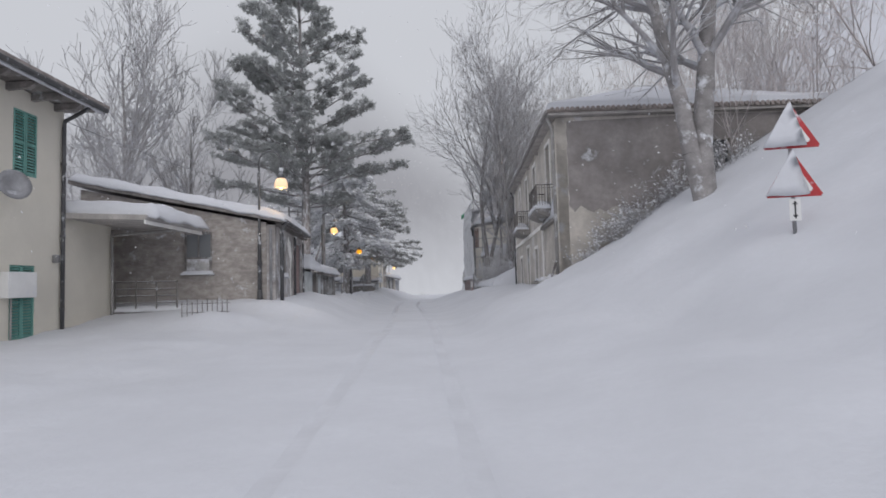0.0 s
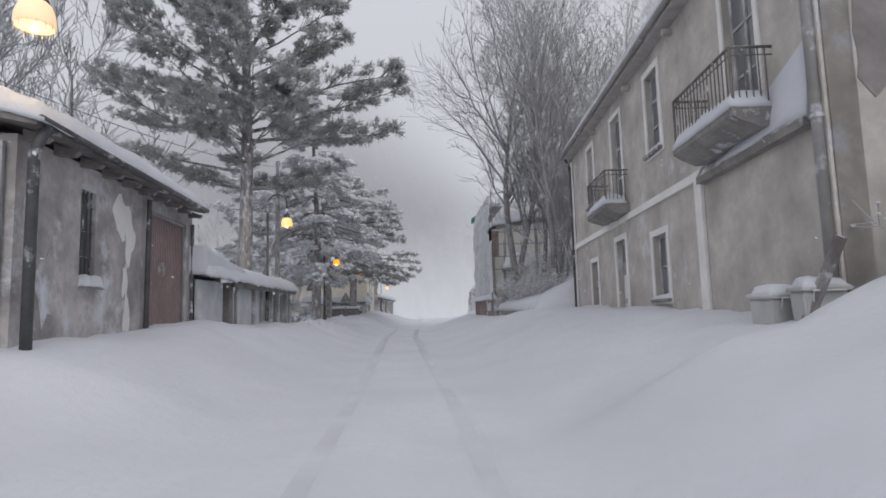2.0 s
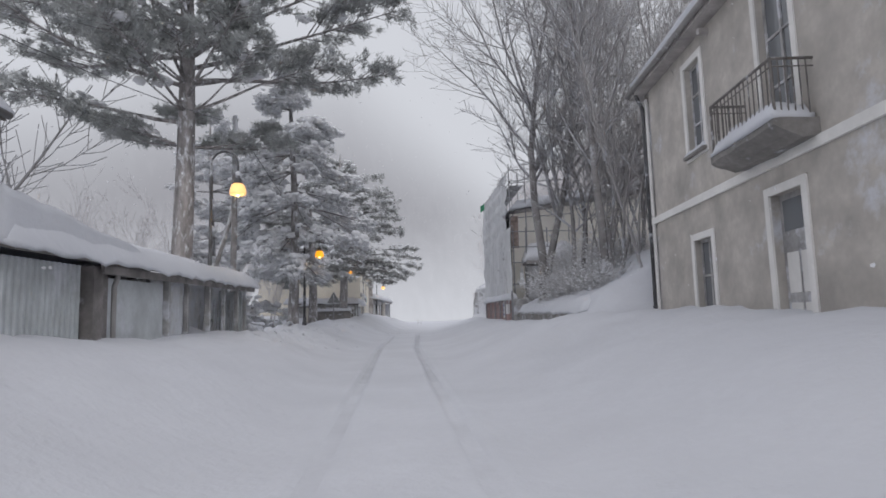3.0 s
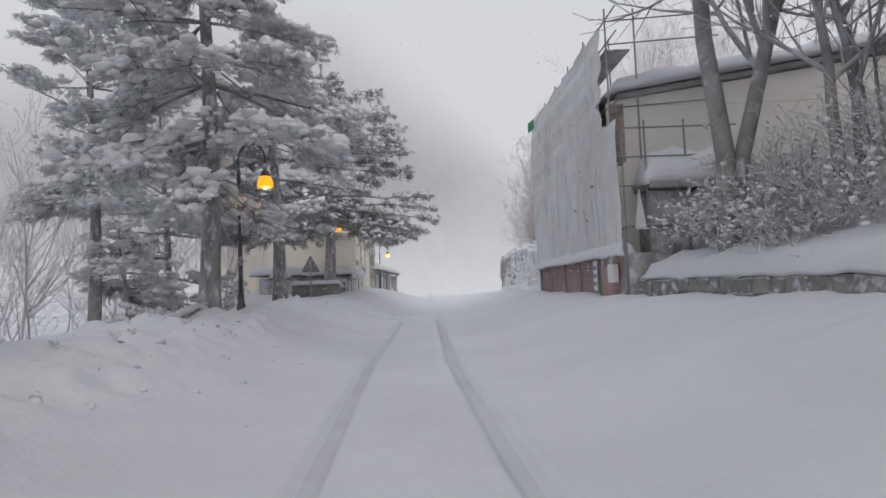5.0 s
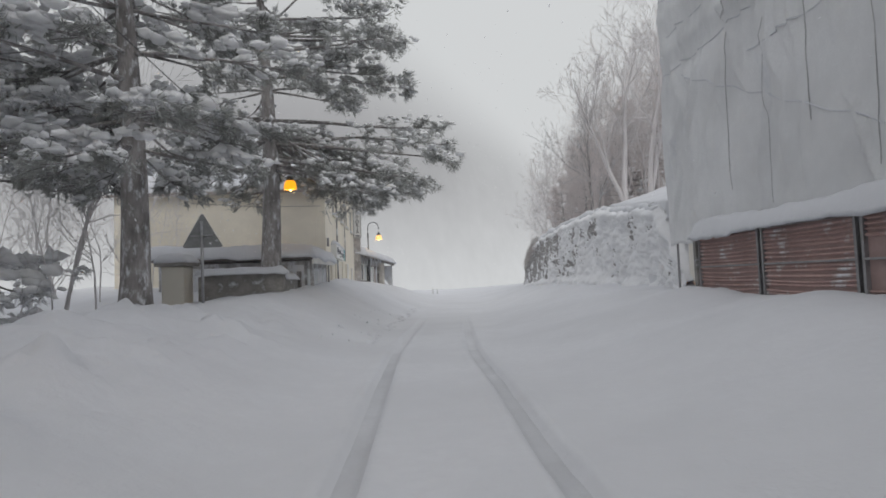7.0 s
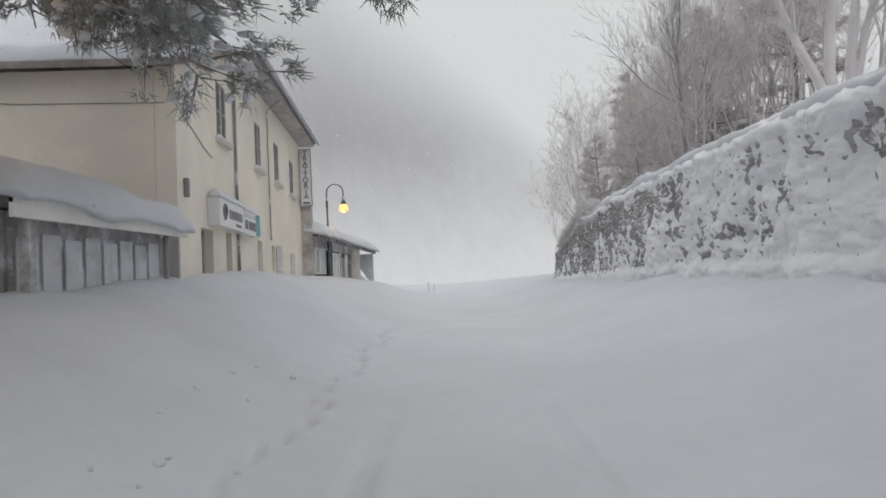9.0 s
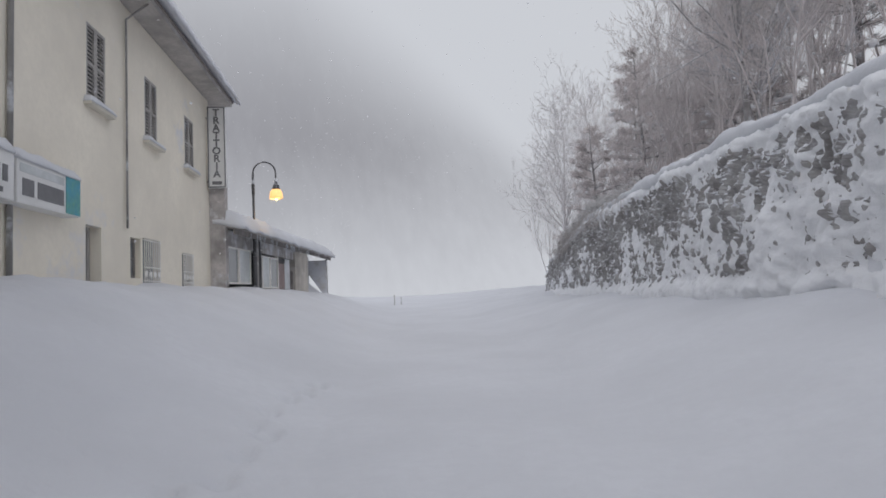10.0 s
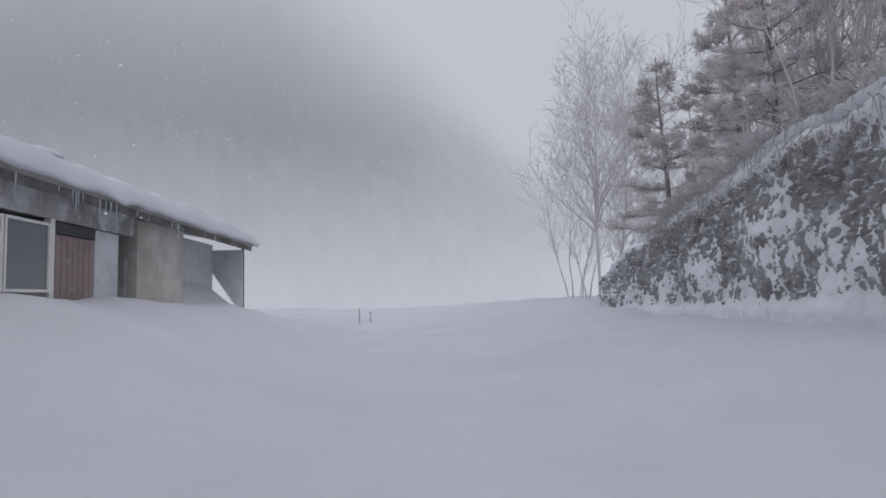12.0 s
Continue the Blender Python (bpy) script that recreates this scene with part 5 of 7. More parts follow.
snow_sheet("pillar_snow", (-11.75, 67.25, 1.73), (0, 1, 0), (1, 0, 0), 1.0, 1.0, 0.25, "snow cap on the gate pillar", 38.0, 0.03, 0.12)

# ---- the trattoria ----
TR = pose(-8.2, 76.1, 0, -1.2, 0, 3.3)
tratt = thing("trattoria", TR, "cream two-storey trattoria with louvred shutters and shop signs", "house")
doors = [(1.3, 2.1, 0.0, 2.02), (3.1, 3.6, 0.0, 2.08), (6.3, 6.9, 0.0, 2.1)]
wins = [(2.62, 3.4, 4.33, 5.8), (6.35, 7.1, 4.33, 5.8), (9.05, 9.8, 4.33, 5.8), (11.85, 12.65, 4.3, 5.75)]
lows = [(8.2, 8.75, 1.2, 2.05), (8.85, 9.85, 0.7, 2.1), (11.5, 12.4, 0.7, 1.95)]


def tr_top(y):
    return 5.15 + min(1, max(0, y / 4.0)) * 1.75


part("wall", wall_panel(14.2, tr_top, 0.4, doors + wins + lows), CREAM, tratt, "smooth cream plaster front")
part("end_wall", box(-9, -0.41, 0, 0.4, -0.6, 5.1), CREAM, tratt, "plain cream end wall")
part("end_wall", box(-9, -0.41, 13.8, 14.2, -0.6, 6.85), CREAM, tratt)
part("back_wall", box(-9.4, -9.0, 0, 14.2, -0.6, 5.1), CREAM, tratt)
part("end_plinth", box(-0.5, 0.02, -0.08, -0.003, -0.6, 2.3), PLASTER_DARK, tratt, "dark stained strip at the corner")
part("corner_pier", box(-0.4, 0.46, 14.21, 14.6, -0.6, 4.5, 0.02), PLASTER_HUT, tratt, "dark stone pier")
part("wall_cable", pipe([(0.012, 0.02, 4.35), (0.012, 0.9, 4.1), (0.012, 1.6, 3.86), (0.012, 2.2, 3.75)], 0.01, 6), PIPE, tratt)
part("wall_cable", pipe([(-6, -0.02, 4.7), (-3, -0.02, 4.45), (-0.2, -0.02, 4.4)], 0.01, 6), PIPE, tratt)
part("wall_lamp", box(0.0, 0.1, 0.32, 0.44, 2.55, 2.95, 0.03), STEEL, tratt, "small wall lamp")
for a, b, lo, hi in wins:
    c = (a + b) / 2
    # Dark sheet behind the slats, in place of the room's shade.
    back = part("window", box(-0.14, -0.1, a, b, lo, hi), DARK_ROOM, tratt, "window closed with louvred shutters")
    for y0, y1 in ((a, c - 0.005), (c + 0.005, b)):
        lf = louvred_leaf(tratt, y0, y1, lo, hi, -0.045, SHUTTER_GREY)
    part("sill", box(-0.05, 0.14, a - 0.12, b + 0.15, lo - 0.1, lo - 0.03, 0.012), CREAM_PALE, back)
    snow_sheet("sill_snow", (-0.04, a - 0.12, lo - 0.03), (0, 1, 0), (1, 0, 0), b - a + 0.26, 0.2, 0.12, "snow on the sill", a, 0.02, 0.05, back)
for k, (a, b, lo, hi) in enumerate(doors):
    d = part("door", box(-0.3, -0.25, a, b, lo, hi), WOOD_PALE if k else TRIM, tratt, "recessed doorway, half buried in snow")
    part("door_glass", box(-0.25, -0.24, a + 0.12, b - 0.12, 0.6, hi - 0.15), GLASS, d)
    part("door_jamb", box(-0.25, -0.2, b - 0.1, b, lo, hi), SHUTTER_GREY, d)
window(tratt, *lows[0], 0, 2, 1, sill=False, frame_mat=WOOD_DARK)
for a, b, lo, hi in lows[1:]:
    g = part("barred_window", box(-0.2, -0.16, a, b, lo, hi), GLASS, tratt, "low window behind a white iron grille")
    for k in range(9):
        y = a + 0.04 + (b - a - 0.08) * k / 8
        part("grille_bar", rod((0.03, y, lo), (0.03, y, hi), 0.011, n=6), TRIM, g)
    for z in (lo + 0.45, hi - 0.05, lo + 0.75):
        part("grille_rail", rod((0.03, a, z), (0.03, b, z), 0.013, n=6), TRIM, g)
    for k in range(4):
        y = a + (b - a) * (k + 0.5) / 4
        bm = lathe([(0.05, -0.01), (0.075, 0), (0.05, 0.01)], 10)
        for v in bm.verts:
            v.co = Vector((0.035 + v.co.z, y + v.co.x, lo + 0.6 + v.co.y))
        part("grille_ring", bm, TRIM, g)
# shop sign boxes, with plain shapes in place of the names
s1 = part("shop_sign", box(0.003, 0.28, 1.75, 3.75, 2.1, 2.76, 0.02), SIGN_WHITE, tratt, "white shop sign box with dark emblem and bars")
bm = bmesh.new()
lathe([(0.2, 0), (0.2, 0.008), (0.13, 0.008), (0.13, 0.0)], 20, bm)
for v in bm.verts:
    v.co = Vector((0.282 + v.co.z, 2.15 + v.co.x * 0.8, 2.45 + v.co.y))
part("emblem", bm, LETTER, s1, "dark ring emblem")
part("emblem_arc", pipe([(0.291, 2.15 + 0.135 * math.cos(a), 2.45 + 0.17 * math.sin(a)) for a in np.linspace(-0.2, math.pi + 0.2, 12)], 0.022, 6), LETTER, s1)
part("bar", box(0.281, 0.286, 3.05, 3.5, 2.18, 2.25), LETTER, s1)
for k in range(7):
    part("bar", box(0.281, 0.287, 2.5 + k * 0.165, 2.61 + k * 0.165, 2.33, 2.55), LETTER, s1)
s2 = part("shop_sign", box(0.003, 0.26, 3.85, 5.55, 2.1, 2.72, 0.02), SIGN_WHITE, tratt, "pale shop sign box with a teal end panel")
part("bar", box(0.261, 0.267, 3.96, 4.24, 2.22, 2.46), LETTER, s2)
part("bar", box(0.261, 0.267, 4.33, 5.04, 2.22, 2.46), LETTER, s2)
part("stripe", box(0.261, 0.265, 3.9, 5.05, 2.54, 2.66), GREY_SHEET, s2, "faded grey stripe")
part("end_panel", box(0.262, 0.27, 5.1, 5.54, 2.12, 2.7), SIGN_TEAL, s2)
part("end_cap", box(0.02, 0.25, 5.552, 5.56, 2.12, 2.7), SIGN_TEAL, s2)
snow_sheet("sign_snow", (0.0, 1.75, 2.762), (0, 1, 0), (1, 0, 0), 2.0, 0.3, 0.2, "snow on the sign box", 41.0, 0.03, 0.08, s1)
snow_sheet("sign_snow", (0.0, 3.85, 2.722), (0, 1, 0), (1, 0, 0), 1.7, 0.28, 0.17, "snow on the sign box", 42.0, 0.03, 0.08, s2)
# projecting vertical sign
vs_ = part("hanging_sign", box(0.04, 0.58, 13.95, 14.05, 4.1, 6.65, 0.012), SIGN_WHITE, tratt, "tall white sign reading TRATTORIA downwards")
bm = bmesh.new()
for x0, x1, z0, z1 in ((0.05, 0.08, 4.11, 6.64), (0.54, 0.57, 4.11, 6.64), (0.08, 0.54, 4.11, 4.14), (0.08, 0.54, 6.61, 6.64)):
    box(x0, x1, 13.925, 13.948, z0, z1, bm=bm)
part("sign_border", bm, LETTER, vs_, "dark border")
for k, ch in enumerate("TRATTORIA"):
    cu = bpy.data.curves.new("letter", "FONT")
    cu.body, cu.size, cu.extrude, cu.align_x, cu.offset = ch, 0.31, 0.006, "CENTER", 0.008
    tmp = bpy.data.objects.new("letter", cu)
    scene.collection.objects.link(tmp)
    me = bpy.data.meshes.new_from_object(tmp.evaluated_get(bpy.context.evaluated_depsgraph_get()))
    bpy.data.objects.remove(tmp)
    me.materials.clear()
    me.materials.append(LETTER)
    o = new("letter", me)
    o.parent = vs_
    o.matrix_local = pose(0.31, 13.94, 6.35 - k * 0.24, 90, 0, 0)
part("bar", box(0.17, 0.46, 13.935, 13.948, 4.2, 4.3), LETTER, vs_)
for z in (4.3, 6.3):
    part("sign_bracket", rod((-0.05, 14.0, z), (0.04, 14.0, z), 0.02, n=6), IRON, vs_)
for y, z1 in ((4.05, 6.85), (7.95, 6.9)):
    part("downpipe", pipe([(0.5, y, z1 + 0.02), (0.2, y, z1 - 0.2), (0.05, y, z1 - 0.32), (0.05, y, 0.2 if y < 5 else 2.2)], 0.04 if y < 5 else 0.022, 8), PIPE, tratt, "", True)
part("eave", prism([(-4.7, 6.92), (0.58, 6.92), (0.6, 7.02), (-4.7, 7.06)], 4.0, 14.85), SOFFIT, tratt, "deep grey-brown boarded eave")
part("gutter_end", box(0.42, 0.68, 3.9, 4.08, 6.82, 7.08, 0.02), PIPE, tratt)
part("roof", prism([(0.62, 7.03), (0.62, 7.1), (-4.7, 8.6), (-10.1, 7.1), (-10.1, 7.03)], 4.0, 14.9), TILE, tratt, "pitched tile roof")
hipbm = bmesh.new()
hv = [hipbm.verts.new(c) for c in ((0.3, -0.45, 5.0), (-9.7, -0.45, 5.0), (-9.7, 4.0, 7.03), (0.3, 4.0, 7.03), (0.3, -0.45, 5.14), (-9.7, -0.45, 5.14), (-9.7, 4.0, 7.17), (-4.7, 4.0, 8.5), (0.3, 4.0, 7.17))]
for f in ((0, 1, 5, 4), (0, 4, 8, 3), (1, 2, 6, 5), (4, 5, 6, 7, 8), (0, 3, 2, 1), (3, 8, 7, 6, 2)):
    hipbm.faces.new([hv[k] for k in f])
part("hip_roof", hipbm, TILE, tratt, "lower sloping end of the roof")
snow_sheet("roof_snow", TR @ Vector((-4.7, 4.0, 8.62)), TR.to_3x3() @ Vector((0, 1, 0)), TR.to_3x3() @ Vector((1, 0, -0.275)), 10.95, 5.75, 0.48, "thick snow along the trattoria's eave", 51.0, 0.14, 0.2)
wedge = bmesh.new()
for c in ((-10.2, 3.95, 7.05), (0.72, 3.95, 7.05), (-4.7, 3.98, 8.95), (-4.7, 5.2, 8.95), (-9.9, 1.4, 6.0), (0.2, 1.4, 6.0), (0.72, 4.1, 7.3), (-10.2, 4.1, 7.3)):
    wedge.verts.new(c)
bmesh.ops.convex_hull(wedge, input=wedge.verts)
o = part("roof_snow", lumpy(wedge, 5, 0.06, 3.3), SNOW, None, "", True)
o.matrix_world = TR
tagged(o, "snow banked against the trattoria's upper gable", "snow", "", "stuff")
part("side_eave", prism([(-3.5, 5.5), (0.05, 5.35), (0.05, 5.5), (-3.5, 5.8)], 14.75, 15.9), SOFFIT, tratt, "small lower eave past the corner")
snow_sheet("eave_snow", (-3.4, 14.75, 5.8), (0, 1, 0), (1, 0, -0.085), 1.15, 3.4, 0.45, "snow on the lower eave", 55.0, 0.05, 0.15, tratt)
snow_sheet("roof_snow", TR @ Vector((-9.6, -0.45, 5.16)), TR.to_3x3() @ Vector((1, 0, 0)), TR.to_3x3() @ Vector((0, 1, 0.458)), 9.85, 4.9, 0.28, "snow on the trattoria's lower roof slope", 52.0, 0.06, 0.25)

# ---- veranda past the trattoria ----
VR = pose(-8.62, 90.35, 0.1, -0.9, 0, -1.7)
ver = thing("veranda", VR, "low glazed veranda with frosted windows under thick snow", "veranda")
for a, b, lo, hi, dark in ((0.2, 1.4, 0.75, 1.95, 1), (1.46, 2.75, 0.75, 1.95, 0), (3.7, 4.2, 0.6, 1.85, 1), (4.26, 5.36, 0.6, 1.85, 0), (5.4, 6.6, 0.6, 1.85, 1)):
    bm = bmesh.new()
    t = 0.05
    for y0, y1, z0, z1 in ((a, a + t, lo, hi), (b - t, b, lo, hi), (a + t, b - t, lo, lo + t), (a + t, b - t, hi - t, hi)):
        box(-0.06, 0.02, y0, y1, z0, z1, bm=bm)
    w = part("window", bm, TRIM, ver, "white-framed veranda window")
    part("pane", box(-0.03, -0.015, a + t, b - t, lo + t, hi - t), GLASS if dark else GREY_SHEET, w, "dark glass" if dark else "snow-frosted glass")
part("wall", box(-0.4, -0.08, 0.0, 6.6, -0.5, 0.62), PLASTER_DARK, ver, "grey plinth wall")
part("wall", box(-0.4, -0.08, 0.0, 12.8, 1.96, 2.5), PLASTER_LINTEL, ver, "snow-blotched lintel wall")
vdoor = part("boarded_door", box(-0.2, -0.13, 6.76, 8.3, -0.3, 1.7), RED_SHUTTER, ver, "brown boarded door, half buried in snow")
for k in range(8):
    part("board", box(-0.13, -0.118, 6.78 + k * 0.19, 6.95 + k * 0.19, -0.3, 1.68), RED_SHUTTER, vdoor)
part("door_frame", box(-0.14, 0.0, 6.63, 6.75, -0.3, 1.95, 0.01), TRIM, vdoor, "white door frame")
part("transom", box(-0.18, -0.1, 6.76, 8.3, 1.72, 1.93), DARK_ROOM, vdoor, "dark transom")
part("side_light", box(-0.18, -0.12, 8.32, 9.3, -0.3, 1.93), GREY_SHEET, ver, "frosted grey door leaf")
part("mullion", box(-0.14, 0.0, 9.36, 9.5, -0.4, 1.4, 0.01), WOOD_DARK, ver)
# Added dark sheet gives the veranda's unlit depth behind its panes.
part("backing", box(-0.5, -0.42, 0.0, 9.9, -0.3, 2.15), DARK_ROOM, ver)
pier = bmesh.new()
prism([(-1.6, 9.95), (0.0, 9.95), (0.12, 10.2), (0.16, 11.2), (0.12, 12.4), (0.0, 12.75), (-1.6, 12.75)], 0, 1, pier)
for v in pier.verts:
    v.co = Vector((v.co.x, v.co.z, -0.5 + 2.85 * v.co.y))
part("round_pier", pier, PLASTER_GREY, ver, "smooth grey rounded pier")
part("back_room", box(-6, -5.8, 0.0, 12.8, -0.5, 3.6), PLASTER_DARK, ver)
part("side_wall", box(-5.8, -1.61, 12.7, 12.8, -0.5, 2.5), PLASTER_DARK, ver)
for y in (3.2, 3.55, 18.2):
    part("post", rod((0.12, y, -0.3), (0.12, y, 2.4), 0.05, n=8), IRON if y != 3.2 else PIPE, ver)
part("porch_brace", prism([(-1.5, 2.3), (0.06, 0.0), (0.16, 0.0), (0.16, 2.3)], 17.95, 18.05), KIOSK_BOARD, ver, "slanting wind board")
part("porch_panel", box(-1.0, -0.92, 12.8, 17.94, 0.3, 2.5), KIOSK_BOARD, ver, "pale boarded porch wall over the drift")
part("porch_back", box(-1.75, -1.65, 12.81, 17.9, -0.5, 2.6), PLASTER_GREY, ver, "shaded back wall of the porch")
part("fascia", box(0.3, 0.36, 0.0, 18.5, 2.3, 2.5), WOOD_DARK, ver)
part("roof", prism([(0.42, 2.45), (0.42, 2.55), (-6.2, 3.9), (-6.2, 3.8)], 0.0, 18.5), SOFFIT, ver, "low sloping roof")
for k in range(22):
    y, d = 2.0 + rnd.random() * 9.5, rnd.uniform(0.06, 0.42)
    part("icicle", rod((0.38, y, 2.45), (0.38, y, 2.42 - d), 0.012 + 0.02 * d, 0.003, 5), GLASS_ICE, ver)
vent = part("roof_vent", box(-1.3, -0.9, 7.75, 8.2, 2.7, 3.5, 0.02), CONCRETE, ver, "small chimney with a snow cap")
snow_sheet("vent_snow", (-1.4, 7.65, 3.5), (0, 1, 0), (1, 0, 0), 0.7, 0.6, 0.16, "snow cap", 61.0, 0.03, 0.1, vent)
snow_sheet("roof_snow", VR @ Vector((-6.2, -0.05, 3.92)), VR.to_3x3() @ Vector((0, 1, 0)), VR.to_3x3() @ Vector((1, 0, -0.204)), 18.7, 6.95, 0.44, "thick wind-rounded snow on the veranda roof", 62.0, 0.1, 0.22)
porch_drift = lumpy(prism([(-1.6, -0.4), (0.1, -0.4), (0.0, 0.25), (-0.6, 0.75), (-1.1, 1.2), (-1.6, 1.4)], 12.85, 17.4), 5, 0.07, 6.0)
tagged(part("drift_snow", turned(porch_drift, VR), SNOW, None, "", True), "snow drifted into the veranda's open porch", "snow", "", "stuff")
for k, (x, y) in enumerate(((-3.95, 114.0), (-3.5, 115.5))):
    mk = thing("snow_marker", pose(x, y, ground_z(x, y)), "thin wooden marker post stuck in the snow", "post", "marker posts at the road's end")
    part("post", rod((0, 0, -0.3), (0, 0, 0.75 - 0.2 * k), 0.035, n=8), WOOD_PALE, mk)


# ---- rock face: proud vertical blocks with snow lodged between and over them ----
ROCK_BARE = ([60, 70, 76, 80, 84, 88, 93, 100, 108], [0.215, 0.205, 0.175, 0.15, 0.138, 0.125, 0.12, 0.125, 0.135])


def rock_depth(y, z):
    """How far the rock stands out of the bank at a place on its face."""
    fine = 1.5 + 0.9 * smooth((y - 82) / 8)
    p = Vector((y * 3.6 * fine + 0.35 * noise.noise(Vector((y * 2, z * 2, 1.0))), z * 0.8 * fine + 0.25 * noise.noise(Vector((y * 3, z * 2, 5.0))), 0.0))
    near, spots = noise.voronoi(p)
    stand = noise.cell(Vector((spots[0].x * 7.3, spots[0].y * 9.1, 3.0)))
    block = (0.04 + 0.10 * abs(stand)) * min(1, (near[1] - near[0]) / 0.16)
    streaks = 0.13 * noise.fractal(Vector((y * 9.5, z * 3.0, 4.0)), 0.5, 2.0, 4) + 0.05 * noise.noise(Vector((y * 3.1, z * 1.4, 14.0)))
    return block + streaks + 0.06 * noise.noise(Vector((y * 0.7, z * 0.6, 8.0)))


def rock_face():
    ys, nv = [*np.arange(63.6, 74, 0.08), *np.arange(74, 84, 0.055), *np.arange(84, 108, 0.042)], 84
    rock, snow, fs = [], [], []
    for y in ys:
        xr, zb, h = at_y(RX, y), at_y(RZ, y) - 0.4, max(0.1, at_y(RSTEP, y)) + 0.55
        column = []
        for j in range(nv + 1):
            t = j / nv
            z = zb + h * t
            bulge = 0.22 * noise.fractal(Vector((y * 0.75, z * 0.4, 0.0)), 1.0, 2.0, 4) + 0.16 * abs(noise.noise(Vector((y * 1.9, z * 0.9, 2.0))))
            lean = xr + 0.2 + 0.22 * t + 0.5 * smooth((t - 0.86) / 0.14)
            d = rock_depth(y, z)
            column.append(d)
            below = column[max(0, j - 2)]
            band = smooth((t - 0.5) / 0.2) * smooth((0.88 - t) / 0.06) * smooth((y - 76) / 8)
            patch = noise.fractal(Vector((y * 0.55, z * 0.5, 11.0)), 1.0, 2.0, 3)
            cover = at_y(ROCK_BARE, y) + 0.10 * patch + 0.03 * noise.fractal(Vector((y * 7.0, z * 4.0, 21.0)), 0.6, 2.0, 3) + 0.22 * below - 0.06 * band + 0.07 * (1 - smooth((y - 80) / 7)) * noise.fractal(Vector((y * 2.3, z * 3.6, 31.0)), 0.7, 2.0, 4) + 0.22 * smooth((t - 0.84) / 0.1) + 0.16 * smooth((0.24 - t) / 0.1) - 0.05
            up = z + 0.1 * noise.noise(Vector((y * 0.9, 0, 7))) * t
            rock.append((lean - bulge - d, y, up))
            snow.append((lean - bulge - cover, y, up))
    for i in range(len(ys) - 1):
        for j in range(nv):
            a = i * (nv + 1) + j
            fs.append((a, a + 1, a + nv + 2, a + nv + 1))
    tagged(new("rock_face", mesh_of("rock_face", rock, fs, (ROCK,), False)), "steep dark rock face of upright blocks", "rock wall", "", "structure")
    # Snow sheet in the brightened colour, since the face gets little sky.
    tagged(new("blown_snow", mesh_of("blown_snow", snow, fs, (SNOW_BRIGHT,), True)), "snow blown into the cracks of the rock face", "snow", "", "stuff")


rock_face()


def grass_fringe():
    """Dry grass lying over the snowy lip, and roots and stalks hanging below it."""
    rng = np.random.default_rng(12)
    for name, n, mat, label in (("hanging_grass", 1200, DRY_GRASS, "brown dry grass hanging below the rock's lip"), ("lip_grass", 2600, FROSTED_GRASS, "frosted grass fanning over the rock's snowy lip")):
        y = rng.uniform(88, 101, n)
        y = y[rng.random(n) < np.clip((y - 88) / 12, 0.08, 1)]
        m = len(y)
        top = np.interp(y, *RZ) + np.interp(y, *RSTEP)
        ln = rng.uniform(0.2, 0.5, m)
        if name == "hanging_grass":
            p = np.stack([np.interp(y, *RX) + rng.uniform(-0.12, 0.3, m), y, top + rng.uniform(-0.55, 0.1, m)], axis=1)
            d1 = np.stack([rng.uniform(-0.5, 0.0, m), rng.normal(0, 0.25, m), rng.uniform(-0.6, 0.2, m)], axis=1) * ln[:, None] * 0.6
            d2 = np.stack([rng.uniform(-0.2, 0.1, m), rng.normal(0, 0.15, m), -rng.uniform(0.6, 1.0, m)], axis=1) * ln[:, None] * 0.6
        else:
            p = np.stack([np.interp(y, *RX) + rng.uniform(0.2, 1.3, m), y, top + rng.uniform(0.1, 0.35, m)], axis=1)
            d1 = np.stack([-rng.uniform(0.5, 0.9, m), -rng.uniform(0.1, 0.6, m), rng.uniform(0.1, 0.5, m)], axis=1) * ln[:, None] * 0.7
            d2 = np.stack([-rng.uniform(0.4, 0.8, m), -rng.uniform(0.0, 0.5, m), -rng.uniform(0.0, 0.5, m)], axis=1) * ln[:, None] * 0.6
        wide = lambda v: np.full((m, 1), v)
        segs = np.concatenate([np.concatenate([p, p + d1, wide(0.011), wide(0.008)], axis=1), np.concatenate([p + d1, p + d1 + d2, wide(0.008), wide(0.003)], axis=1)])
        tagged(new(name, fast_mesh(name, *tubes(segs, 3), None, mat)), label, "grass", "", "stuff")


# ---- trees ----
def fast_mesh(name, verts, quads=None, tris=None, mat=None, smooth_=True):
    me = bpy.data.meshes.new(name)
    nq, nt = (0 if quads is None else len(quads)), (0 if tris is None else len(tris))
    me.vertices.add(len(verts))
    me.vertices.foreach_set("co", np.asarray(verts, dtype=np.float32).ravel())
    me.loops.add(nq * 4 + nt * 3)
    me.polygons.add(nq + nt)
    loops = np.concatenate([np.asarray(a, dtype=np.int32).ravel() for a in (quads, tris) if a is not None and len(a)])
    me.loops.foreach_set("vertex_index", loops)
    starts = np.concatenate([np.arange(nq) * 4, nq * 4 + np.arange(nt) * 3]).astype(np.int32)
    me.polygons.foreach_set("loop_start", starts)
    me.polygons.foreach_set("use_smooth", np.full(nq + nt, smooth_))
    me.update(calc_edges=True)
    me.validate()
    me.materials.append(mat)
    return me


